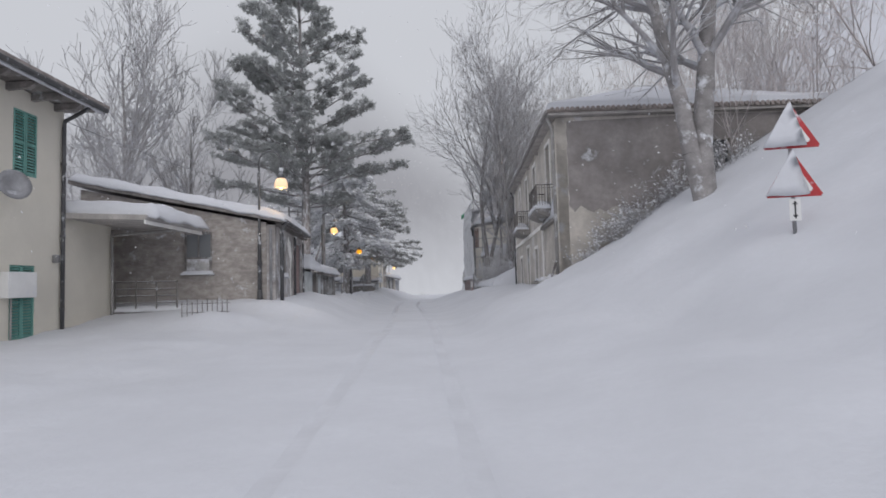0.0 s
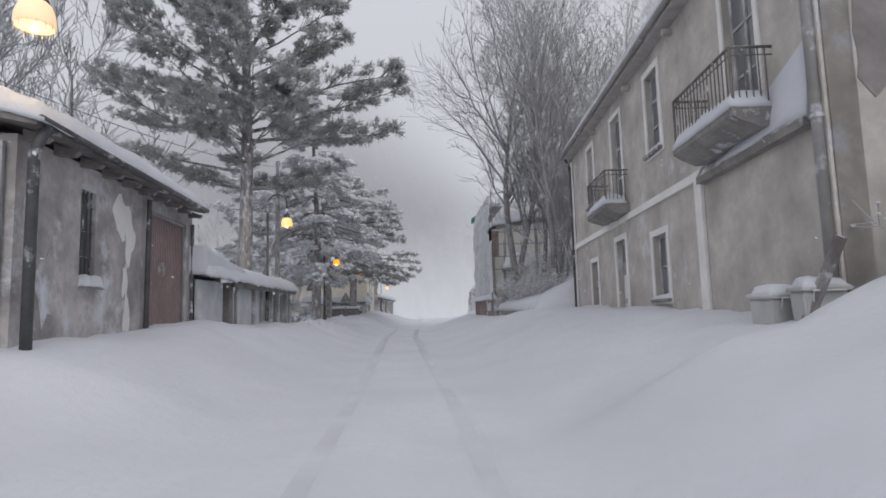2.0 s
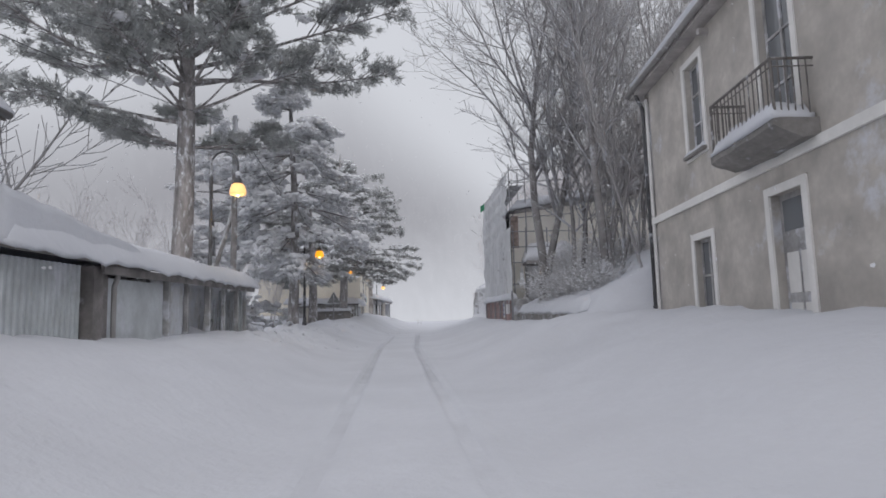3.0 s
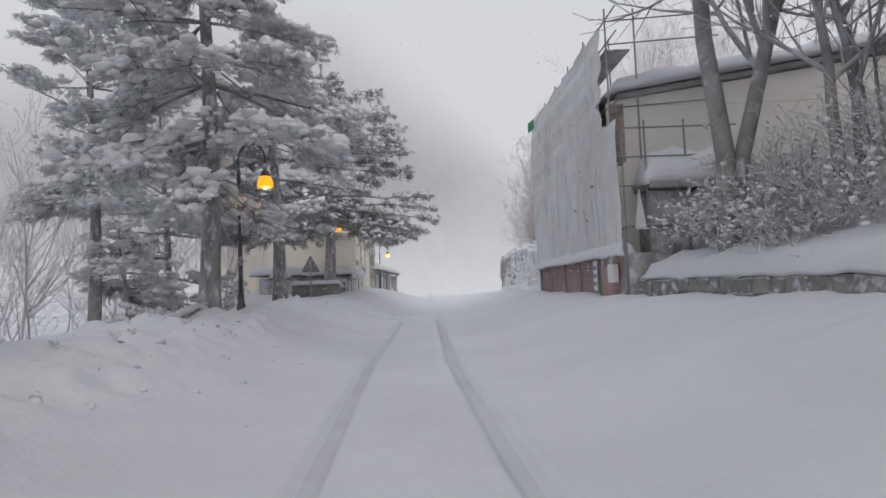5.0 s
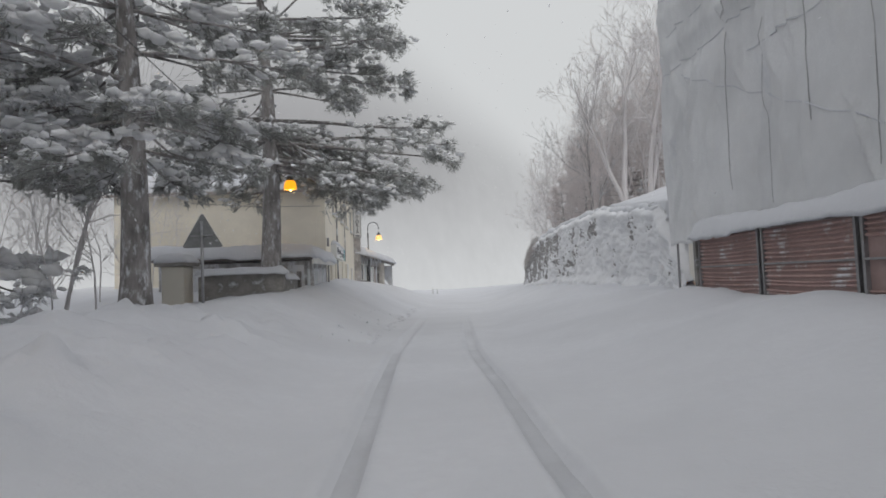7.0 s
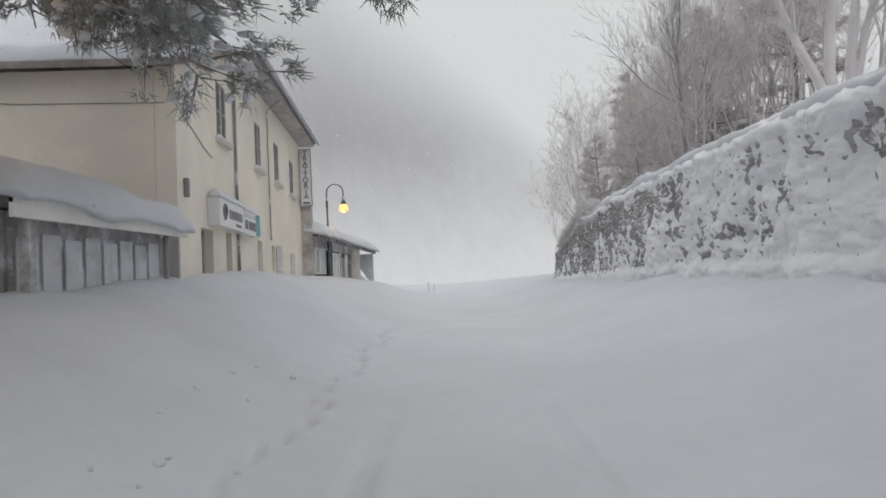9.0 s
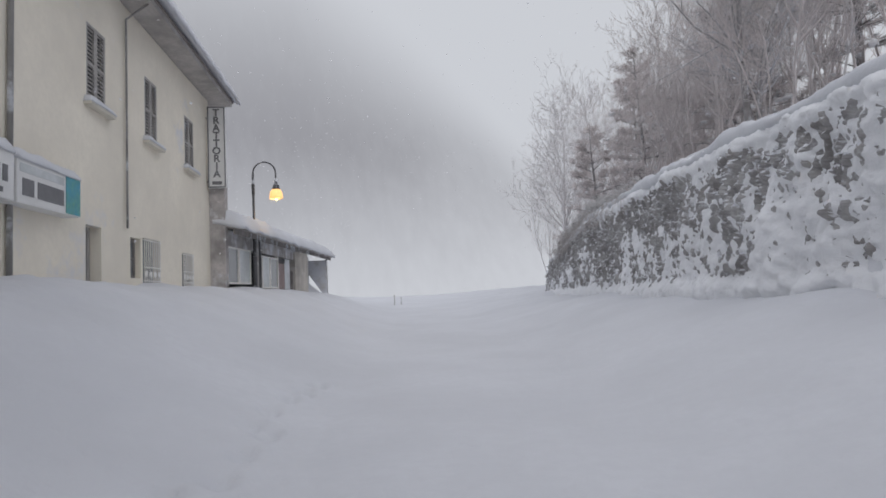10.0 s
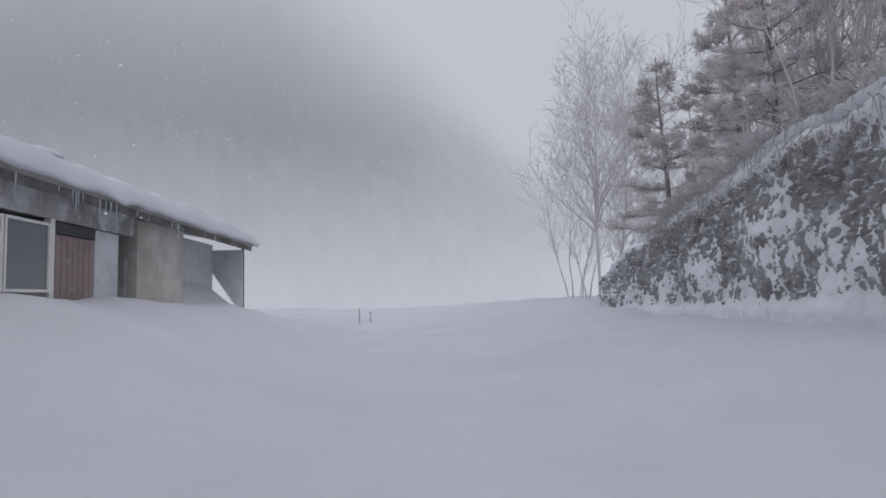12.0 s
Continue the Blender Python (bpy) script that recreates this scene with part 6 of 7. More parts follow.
def tubes(segs, n):
    """Verts and quads of tapered limbs; segs: rows of p, q, r0, r1."""
    s = np.asarray(segs, dtype=float)
    p, q, r0, r1 = s[:, 0:3], s[:, 3:6], s[:, 6], s[:, 7]
    d = q - p
    d /= np.linalg.norm(d, axis=1, keepdims=True) + 1e-9
    ref = np.where(np.abs(d[:, 2:3]) > 0.9, np.array([[1.0, 0, 0]]), np.array([[0, 0, 1.0]]))
    u = np.cross(d, ref)
    u /= np.linalg.norm(u, axis=1, keepdims=True)
    v = np.cross(d, u)
    a = np.arange(n) * 2 * np.pi / n
    ring = u[:, None, :] * np.cos(a)[None, :, None] + v[:, None, :] * np.sin(a)[None, :, None]
    verts = np.concatenate([p[:, None] + ring * r0[:, None, None], q[:, None] + ring * r1[:, None, None]], axis=1).reshape(-1, 3)
    base = (np.arange(len(s)) * 2 * n)[:, None]
    k = np.arange(n)
    quads = np.stack([base + k, base + (k + 1) % n, base + n + (k + 1) % n, base + n + k], axis=2).reshape(-1, 4)
    return verts, quads


def grow(rng, p, d, length, r, level, out, counts, up=0.12, wander=0.16):
    nseg = (7, 5, 3, 2)[min(level, 3)]
    step = length / nseg
    nodes = []
    for k in range(nseg):
        d = d + rng.normal(0, wander, 3) + np.array([0, 0, up])
        d /= np.linalg.norm(d)
        q = p + d * step
        ra, rb = r * (1 - 0.8 * k / nseg), r * (1 - 0.8 * (k + 1) / nseg)
        out[0 if level == 0 else 1].append((*p, *q, max(ra, 0.006), max(rb, 0.005)))
        nodes.append((q, d, rb, (k + 1) / nseg))
        p = q
    if level + 1 < len(counts):
        for _ in range(counts[level + 1]):
            t = rng.uniform(0.28, 1.0) if level == 0 else rng.uniform(0.15, 1.0)
            q, dd, rb, f = nodes[min(nseg - 1, int(t * nseg))]
            side = rng.normal(0, 1, 3)
            side -= dd * side.dot(dd)
            side /= np.linalg.norm(side)
            ang = rng.uniform(0.45, 1.0)
            nd = dd * math.cos(ang) + side * math.sin(ang)
            back = -rng.uniform(0, length / nseg)
            grow(rng, q + dd * back * 0.9, nd, length * rng.uniform(0.36, 0.6) * (1.15 - 0.45 * f), max(0.007, rb * 0.62), level + 1, out, counts, up, wander * 1.15)


def bare_segs(seed, height, r, counts=(1, 13, 8, 6), lean=(0, 0), up=0.10, wander=0.12):
    rng = np.random.default_rng(seed)
    out = ([], [])
    d = np.array([lean[0], lean[1], 1.0])
    grow(rng, np.zeros(3), d / np.linalg.norm(d), height, r, 0, out, counts, up, wander)
    return out


def bare_tree(x, y, seed, height, r, label, counts=(1, 13, 8, 6), leans=((0, 0),), turn=0, sink=0.3, up=0.10, wander=0.12, z=None, least=0.0, bark=BARK_BARE, twig=TWIG):
    t = thing("bare_tree", pose(x, y, (ground_z(x, y) if z is None else z) - sink, 0, 0, turn), label, "tree", "bare trees")
    trunk, crown = [], []
    for k, ln in enumerate(leans):
        a, b = bare_segs(seed + k * 17, height * (1 - 0.12 * k), r * (1 - 0.15 * k), counts, ln, up, wander)
        trunk += a
        crown += b
    v, q = tubes(trunk, 9)
    o = new("trunk", fast_mesh("trunk", v, q, None, bark))
    o.parent = t
    v, q = tubes([(*s[:6], max(s[6], least), max(s[7], least * 0.85)) for s in crown], 4)
    o = new("crown", fast_mesh("crown", v, q, None, twig))
    o.parent = t
    return t


def blob_base(fine):
    bm = bmesh.new()
    bmesh.ops.create_icosphere(bm, subdivisions=fine, radius=1)
    v = np.array([x.co for x in bm.verts])
    bm.verts.index_update()
    f = np.array([[w.index for w in fc.verts] for fc in bm.faces])
    bm.free()
    return v, f


BLOB_FINE, BLOB_COARSE = blob_base(2), blob_base(1)

LAMP_GAPS = ((-7.32, 52.3, 4.4, 0.3, 0.18), (-7.32, 52.3, 4.4, 0.45, 0.33), (-7.32, 52.3, 4.4, 0.65, 0.48), (-8.45, 71.0, 4.5, 0.42, 0.28), (-8.45, 71.0, 4.5, 0.49, 0.34), (-8.45, 71.0, 4.5, 0.57, 0.42), (-6.9, 38.0, 5.0, 0.33, 0.21))


def hides_lamp(p, wide, tall):
    """The boughs part where the road's lamps shine through."""
    return any(b - 9 < p[1] < b + 0.6 and abs(p[0] - a - (b - p[1]) * sx_) < wide and abs(p[2] - e + (b - p[1]) * sz_) < tall for a, b, e, sx_, sz_ in LAMP_GAPS)



def blobs(rng, at, along, size, base=BLOB_FINE):
    """Lumps of snow at the places, stretched along the given ways."""
    k, (BLOB_V, BLOB_F) = len(at), base
    flat = along * np.array([1, 1, 0.6])
    flat /= np.linalg.norm(flat, axis=1, keepdims=True) + 1e-9
    side = np.stack([-flat[:, 1], flat[:, 0], np.zeros(k)], axis=1)
    side /= np.linalg.norm(side, axis=1, keepdims=True) + 1e-9
    up = np.cross(flat, side)
    sc = size[:, None] * np.stack([rng.uniform(0.8, 1.5, k), rng.uniform(0.6, 1.1, k), rng.uniform(0.55, 0.9, k)], axis=1)
    freq, ph = rng.uniform(1.6, 3.4, (k, 1, 3)), rng.uniform(0, 6, (k, 1, 3))
    wob = 1 + 0.26 * (np.sin(BLOB_V[None] * freq + ph) + np.sin(BLOB_V[None][:, :, [1, 2, 0]] * freq * 1.9 + ph * 2)).sum(axis=2, keepdims=True) / 1.5
    local = BLOB_V[None] * wob
    local[:, :, 2] = np.where(local[:, :, 2] < 0, local[:, :, 2] * 0.45, local[:, :, 2])
    local = local * sc[:, None, :]
    v = at[:, None] + local[:, :, 0:1] * flat[:, None] + local[:, :, 1:2] * side[:, None] + local[:, :, 2:3] * up[:, None]
    f = (BLOB_F[None] + (np.arange(k) * len(BLOB_V))[:, None, None]).reshape(-1, 3)
    return v.reshape(-1, 3), f


def pine(x, y, seed, height, crown_from, radius, trunk_r, label, snowy=0.3, droop=0.0, tufts=24, whorls=22, per=5, lean=(0, 0), needle=None, z=None, tuft_len=0.23, blades=22, bow=0.15, pad=1.0, extra=(), lift=0.42, cone=0.0, lump=(0.15, 0.34), blade=0.019, fine=0.33):
    """A pine: trunk, limbs in uneven tiers, tufts of needles, and lumps of snow on the boughs. extra: limbs of their own (height, bearing, length)."""
    rng = np.random.default_rng(seed)
    zb = (ground_z(x, y) if z is None else z) - 0.3
    t = thing("pine_tree", pose(x, y, zb), label, "tree", "pines along the road")
    segs, limbs, centres, snow = [], [], [], []
    n = 12
    at = lambda f: np.array([lean[0] * f * height + bow * math.sin(f * 5), lean[1] * f * height, f * height])
    for k in range(n):
        segs.append((*at(k / n), *at((k + 1) / n), trunk_r * (1 - 0.88 * k / n) * (1.25 if k == 0 else 1), trunk_r * (1 - 0.88 * (k + 1) / n)))
    f0 = crown_from / height
    todo = []
    for w in range(whorls):
        f = min(0.985, max(f0, f0 + (1 - f0) * ((w + rng.uniform(-0.3, 0.3)) / whorls)))
        rel = (f - f0) / (1 - f0)
        reach = radius * (1 - cone * rel) * min(1.0, 1.9 * (1 - rel)) ** 0.75 * (0.75 + 0.25 * min(1, rel / 0.2))
        for _ in range(per if rel < 0.8 else max(3, per - 1)):
            todo.append((f, rng.uniform(0, 2 * math.pi), reach * rng.uniform(0.5, 1.12), rel))
    todo = [(*row, None) for row in todo] + [(h / height, az, ln, 0.1, sl) for h, az, ln, sl in extra]
    for f, az, ln, rel, sl in todo:
        d = np.array([math.cos(az), math.sin(az), 0.2 - droop * 0.8 + 0.55 * rel if sl is None else sl])
        d /= np.linalg.norm(d)
        lr = 0.011 * ln + 0.014
        ns = 6
        pts = [at(f)]
        for s in range(ns):
            d = d + np.array([rng.normal(0, 0.08), rng.normal(0, 0.08), rng.normal(0, 0.06) - droop * 0.09 + 0.035])
            d /= np.linalg.norm(d)
            pts.append(pts[-1] + d * ln / ns)
            limbs.append((*pts[-2], *pts[-1], lr * (1 - 0.85 * s / ns), lr * (1 - 0.85 * (s + 1) / ns)))
        if any(hides_lamp(q + np.array([x, y, zb]), 0.34, 0.34) for q in pts[1:]):
            del limbs[-ns:]
            continue
        side = np.array([-d[1], d[0], 0])
        side /= np.linalg.norm(side)
        for _ in range(int(10 * snowy * ln / 3 + 0.5)):
            u = rng.uniform(0.45, 1.0)
            i = min(ns - 1, int(u * ns))
            spot = pts[i] + (pts[i + 1] - pts[i]) * (u * ns - i) + side * rng.normal(0, 0.09 * ln) + np.array([0, 0, 0.30 if lift < 0.3 else 0.16])
            w3 = spot + np.array([x, y, zb])
            if not hides_lamp(w3, 0.9, 0.75):
                snow.append((*spot, *(pts[i + 1] - pts[i]), rng.uniform(*lump)))
        # boughlets along the outer part carry the tufts in flat pads
        for k in range(int(tufts * (0.3 + 0.7 * ln / radius) / 4)):
            u = rng.uniform(0.36, 1.0) ** 0.75
            i = min(ns - 1, int(u * ns))
            c = pts[i] + (pts[i + 1] - pts[i]) * (u * ns - i)
            sgn = rng.choice((-1.0, 1.0))
            out = (0.18 + 0.30 * ln * math.sin(min(1.0, u) * 2.7) * rng.uniform(0.3, 1.0)) * pad
            tip = c + side * sgn * out * 0.8 + d * out * 0.6 + np.array([0, 0, rng.normal(0.05, 0.08) - droop * 0.25 * out])
            if hides_lamp((c + tip) / 2 + np.array([x, y, zb]), 0.6, 0.5):
                continue
            limbs.append((*c, *tip, 0.016, 0.006))
            way = tip - c
            ln2 = np.linalg.norm(way) + 1e-6
            for q in range(4):
                g = rng.uniform(0.35, 1.05)
                spot = c + way * g + np.array([rng.normal(0, 0.13), rng.normal(0, 0.13), rng.normal(0.05, 0.06)])
                w3 = spot + np.array([x, y, zb])
                if hides_lamp(w3, 0.62, 0.55):
                    continue
                centres.append((*spot, *(way / ln2 * 0.7 + np.array([0, 0, lift - droop * 0.3]))))
                if rng.random() < snowy:
                    snow.append((*(spot + np.array([0, 0, 0.07 if lift > 0.3 else 0.1])), *(way / ln2), rng.uniform(0.06, 0.14) * (1.0 if snowy < 0.5 else 1.3)))
    o = new("trunk", fast_mesh("trunk", *tubes(segs, 12), None, BARK))
    o.parent = t
    o = tagged(new("branchwork", fast_mesh("branchwork", *tubes(limbs, 4), None, BARK)), kind="stuff")
    o.parent = t
    c = np.asarray(centres)
    m = len(c)
    axis = c[:, 3:6] / np.linalg.norm(c[:, 3:6], axis=1, keepdims=True)
    dirs = rng.normal(0, 0.72, (m, blades, 3)) + axis[:, None, :]
    dirs /= np.linalg.norm(dirs, axis=2, keepdims=True)
    ln = rng.uniform(0.6, 1.15, (m, blades, 1)) * tuft_len
    side = np.cross(dirs, rng.normal(0, 1, (m, blades, 3)))
    side /= np.linalg.norm(side, axis=2, keepdims=True)
    start = c[:, None, 0:3] + dirs * 0.03 + rng.normal(0, 0.05, (m, blades, 3))
    v = np.stack([start - side * blade, start + side * blade, start + dirs * ln + np.array([0, 0, -0.02])], axis=2).reshape(-1, 3)
    o = tagged(new("crown", fast_mesh("crown", v, None, np.arange(len(v)).reshape(-1, 3), needle or NEEDLE, False)), kind="stuff")
    o.parent = t
    if snow:
        s = np.asarray(snow)
        heavy = s[s[:, 6] > 0.15]
        parts_ = [s[s[:, 6] <= 0.15]]
        for _ in range(4):
            t3 = heavy.copy()
            t3[:, :3] += rng.normal(0, 1, (len(t3), 3)) * heavy[:, 6:7] * np.array([0.75, 0.75, 0.28])
            t3[:, 6] *= rng.uniform(0.4, 0.75, len(t3))
            parts_.append(t3)
        s = np.concatenate(parts_)
        big = s[:, 6] > fine
        (v, f), (v2, f2) = blobs(rng, s[big, :3], s[big, 3:6], s[big, 6]), blobs(rng, s[~big, :3], s[~big, 3:6], s[~big, 6], BLOB_COARSE)
        v, f = np.concatenate([v, v2]), np.concatenate([f, f2 + len(v)])
        o = tagged(new("snow_load", fast_mesh("snow_load", v, None, f, SNOW_LUMP)), "snow lumps lying on the boughs", kind="stuff")
        o.parent = t
    return t


pine(-9.15, 39.2, 3, 23, 6.4, 5.4, 0.36, "tall dark pine with bare lower trunk and tiered crown", 0.08, 0.02, 120, 16, 6, blade=0.019, extra=((9.3, -0.5, 7.2, 0.2), (8.6, 0.3, 6.8, 0.15), (8.0, -1.0, 5.5, 0.1), (7.2, 3.4, 5.5, 0.1), (10.5, 3.0, 5.6, 0.2), (8.4, 3.7, 6.2, 0.0), (9.4, 2.9, 6.6, 0.1), (9.9, 3.5, 6.0, 0.1), (9.0, -0.1, 7.0, 0.12)))
pine(-8.3, 50.3, 5, 15, 4.0, 4.9, 0.29, "pine heavily laden with snow beside the road", 1.2, 0.72, 34, 13, 6, blades=16, blade=0.015, needle=NEEDLE_SNOWY, lift=0.1, cone=0.76, lump=(0.18, 0.36), fine=0.22)
pine(-9.8, 62.4, 8, 14.5, 4.2, 5.2, 0.34, "leaning snow-dusted pine by the road", 0.55, 0.5, 52, 13, 6, blades=16, blade=0.017, lean=(-0.03, 0), needle=NEEDLE_DEEP, lift=0.2, cone=0.4)
pine(-8.75, 69.1, 11, 14, 4.6, 5.2, 0.37, "broad snow-dusted pine reaching over the road", 0.5, 0.5, 44, 12, 5, blade=0.014, needle=NEEDLE_DEEP, lift=0.25, cone=0.35, tuft_len=0.22, lump=(0.07, 0.15), extra=((4.8, -0.25, 5.6, -0.16), (5.3, -0.05, 6.2, -0.05), (4.5, -0.5, 4.9, -0.34), (5.6, 0.1, 6.0, -0.1), (5.0, 0.15, 5.2, -0.2), (6.1, 0.0, 6.3, 0.0), (4.2, -0.1, 3.8, -0.3), (5.8, 0.3, 4.3, -0.5), (5.7, -0.3, 4.4, -0.5), (5.6, 0.75, 4.0, -0.45), (6.1, 0.5, 4.8, -0.35), (5.4, 1.0, 4.5, -0.2), (5.8, 1.3, 5.0, -0.15), (5.5, 1.6, 4.6, -0.2), (6.0, 1.9, 4.8, -0.15), (5.6, 2.2, 4.4, -0.2), (6.2, 1.45, 5.5, -0.1), (6.4, 2.5, 4.0, -0.1), (5.2, 1.15, 4.2, -0.3), (6.6, 1.7, 5.0, -0.1), (5.4, 1.5, 4.8, -0.36), (5.2, 1.75, 4.6, -0.34), (5.7, 1.2, 5.4, -0.36), (5.6, 0.9, 5.8, -0.34), (5.1, 1.35, 4.6, -0.26), (5.3, 1.95, 4.4, -0.3), (5.9, 1.05, 5.6, -0.3), (5.5, 1.62, 5.2, -0.3), (5.8, 0.75, 6.0, -0.26), (7.6, 0.15, 4.8, 0.05), (8.4, -0.25, 4.7, 0.05), (8.9, 0.3, 4.6, 0.1), (9.6, 0.0, 4.5, 0.1), (10.3, -0.4, 4.2, 0.12), (10.8, 0.2, 4.0, 0.15), (11.5, -0.1, 3.6, 0.15), (9.2, -0.7, 4.4, 0.08), (8.0, 0.7, 4.6, 0.05)))
pine(-14.2, 55.0, 14, 15, 5.5, 3.0, 0.24, "snowy pine standing on the slope below the road", 0.9, 0.45, 20, 11, 5, blades=16, blade=0.015, needle=NEEDLE_SNOWY, lift=0.25)
pine(-13.2, 55.2, 15, 4.6, 0.6, 1.9, 0.13, "young snowy pine on the slope below the road", 0.9, 0.7, 14, 8, 4, blades=16, blade=0.015, needle=NEEDLE_SNOWY, lift=0.15)
pine(-15.0, 62.0, 16, 12, 2.0, 4.0, 0.22, "snowy pine on the slope below the road", 0.9, 0.5, 20, 10, 5, blades=16, blade=0.015, needle=NEEDLE_SNOWY, lift=0.2)
for k, (x, y, h) in enumerate(((12.6, 97, 10), (11.0, 105, 11), (14.2, 101, 12), (12.8, 110, 13), (15.5, 94, 11), (10.4, 112, 10.5))):
    pine(x, y, 19 + k, h, 0.8, 2.9, 0.17, "haze-pale conifer in the woods above the rock", 0.08, 0.25, 30, 14, 5, blades=11, needle=SLOPE_TWIG, lift=0.35, cone=0.3, tuft_len=0.34)

grass_fringe()
bare_tree(7.35, 16.1, 21, 12.0, 0.33, "old bare tree with grey forked trunks on the snow bank", (1, 20, 12, 8), ((0.0, -0.02), (-0.3, 0.04)), wander=0.07, up=0.0)
bare_tree(3.6, 46.3, 25, 16.5, 0.21, "tall bare tree with rimed branches behind the stone wall", (1, 22, 11, 7), ((0.0, 0.0), (0.16, 0.08)), wander=0.07, up=0.10, least=0.010)
bare_tree(4.6, 44.2, 27, 8, 0.14, "slender bare tree on the mound", (1, 12, 9, 6), ((0.2, 0.0), (-0.25, 0.1)))
bare_tree(4.9, 41.2, 31, 14, 0.16, "tall slender bare tree past the old house", (1, 22, 9, 5), up=0.14, wander=0.06, least=0.010)
bare_tree(-17, 40, 33, 14, 0.2, "tall bare poplar behind the huts", (1, 22, 8, 6), up=0.22, wander=0.06, least=0.015)
bare_tree(-20, 37, 34, 16, 0.22, "tall bare poplar behind the huts", (1, 24, 8, 6), up=0.22, wander=0.06, least=0.015)
bare_tree(-24, 42, 35, 15, 0.22, "tall bare poplar behind the huts", (1, 24, 8, 6), up=0.22, wander=0.06, least=0.015)
bare_tree(-15.5, 30, 36, 7, 0.13, "arching bare tree behind the huts", (1, 14, 9, 7), wander=0.16)
bare_tree(6.3, 78, 41, 7.5, 0.14, "haze-pale bare tree on top of the rock face", (1, 12, 9, 6), ((0.1, 0), (-0.2, 0.1)), bark=WOODS_TWIG, twig=WOODS_TWIG)

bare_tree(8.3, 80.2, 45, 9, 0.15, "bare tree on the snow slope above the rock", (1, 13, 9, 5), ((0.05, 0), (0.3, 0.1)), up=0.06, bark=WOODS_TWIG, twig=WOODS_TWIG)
bare_tree(7.6, 88.5, 46, 7.5, 0.12, "slender bare tree above the rock face", (1, 14, 9, 5), ((-0.1, 0), (0.2, 0)))
bare_tree(12.4, 127, 43, 15, 0.13, "haze-pale bare tree past the rock face", (1, 30, 10, 6), up=0.1, least=0.011, bark=WOODS_TWIG, twig=WOODS_TWIG)
bare_tree(14.6, 130, 44, 15.5, 0.13, "haze-pale bare tree past the rock face", (1, 30, 10, 6), up=0.1, least=0.011, bark=WOODS_TWIG, twig=WOODS_TWIG)

# woods: many bare trees, no one of which can be told apart
BASE = []
for k in range(4):
    a, b = bare_segs(60 + k, 9.5, 0.075, (1, 12, 6, 2), up=0.12, wander=0.10)
    BASE.append(tubes([(*s[:6], max(s[6], 0.0085), max(s[7], 0.006)) for s in a + b], 3))


def woods(name, places, label, seed, low=0.8, high=1.25, twig=WOODS_TWIG):
    rng = np.random.default_rng(seed)
    vs, qs, off = [], [], 0
    for x, y in places:
        v, q = BASE[rng.integers(4)]
        a, s = rng.uniform(0, 6.28), rng.uniform(low, high)
        rot = np.array([[math.cos(a), -math.sin(a), 0], [math.sin(a), math.cos(a), 0], [0, 0, 1]])
        vs.append(v @ rot.T * np.array([s * 0.9, s * 0.9, s]) + np.array([x, y, ground_z(x, y, False) - 0.3]))
        qs.append(q + off)
        off += len(v)
    o = new(name, fast_mesh(name, np.concatenate(vs), np.concatenate(qs), None, twig))
    tagged(o, label, "woods", "", "stuff")


rs_ = random.Random(9)
woods("thicket", [(rs_.uniform(5.0, 10.5), rs_.uniform(37.2, 46)) for _ in range(52)], "dense dark bare thicket beside the old house", 1, 0.45, 1.2, THICKET_TWIG)
woods("hillside_woods", [(rs_.uniform(12.5, 20), rs_.uniform(20, 64)) for _ in range(18)], "bare woods on the slope above the houses", 2)
woods("hillside_woods", [(rs_.uniform(10.5, 17), rs_.uniform(19, 42)) for _ in range(30)], "dense bare woods above the old house's roof", 8, 0.9, 1.25, SLOPE_TWIG)
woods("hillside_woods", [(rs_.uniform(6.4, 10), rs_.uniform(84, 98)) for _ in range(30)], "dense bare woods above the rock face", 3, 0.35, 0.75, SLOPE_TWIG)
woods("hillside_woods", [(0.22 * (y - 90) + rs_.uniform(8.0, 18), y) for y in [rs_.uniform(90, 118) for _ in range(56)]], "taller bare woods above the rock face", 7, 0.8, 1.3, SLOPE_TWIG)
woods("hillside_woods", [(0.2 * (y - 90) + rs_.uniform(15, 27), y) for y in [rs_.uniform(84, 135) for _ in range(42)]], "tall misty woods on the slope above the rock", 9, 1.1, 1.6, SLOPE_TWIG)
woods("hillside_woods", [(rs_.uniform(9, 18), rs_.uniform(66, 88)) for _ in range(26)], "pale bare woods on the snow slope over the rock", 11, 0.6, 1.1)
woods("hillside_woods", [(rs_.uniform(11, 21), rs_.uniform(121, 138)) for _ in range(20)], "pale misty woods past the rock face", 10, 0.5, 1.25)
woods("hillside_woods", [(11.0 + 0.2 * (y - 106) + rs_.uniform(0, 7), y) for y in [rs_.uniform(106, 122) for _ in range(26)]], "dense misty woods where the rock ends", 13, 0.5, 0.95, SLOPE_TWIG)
woods("valley_woods", [(rs_.uniform(-30, -13.5), rs_.uniform(44, 74)) for _ in range(34)], "woods pale with rime and haze on the slope below the road", 4, 0.6, 1.0)
woods("valley_woods", [(rs_.uniform(-34, -22), rs_.uniform(20, 44)) for _ in range(5)], "woods pale with rime and haze behind the huts", 5, 0.8, 1.2)
woods("valley_woods", [(rs_.uniform(-20, -12.5), rs_.uniform(54, 76)) for _ in range(34)], "saplings pale with rime and haze on the slope below the road", 6, 0.3, 0.65)


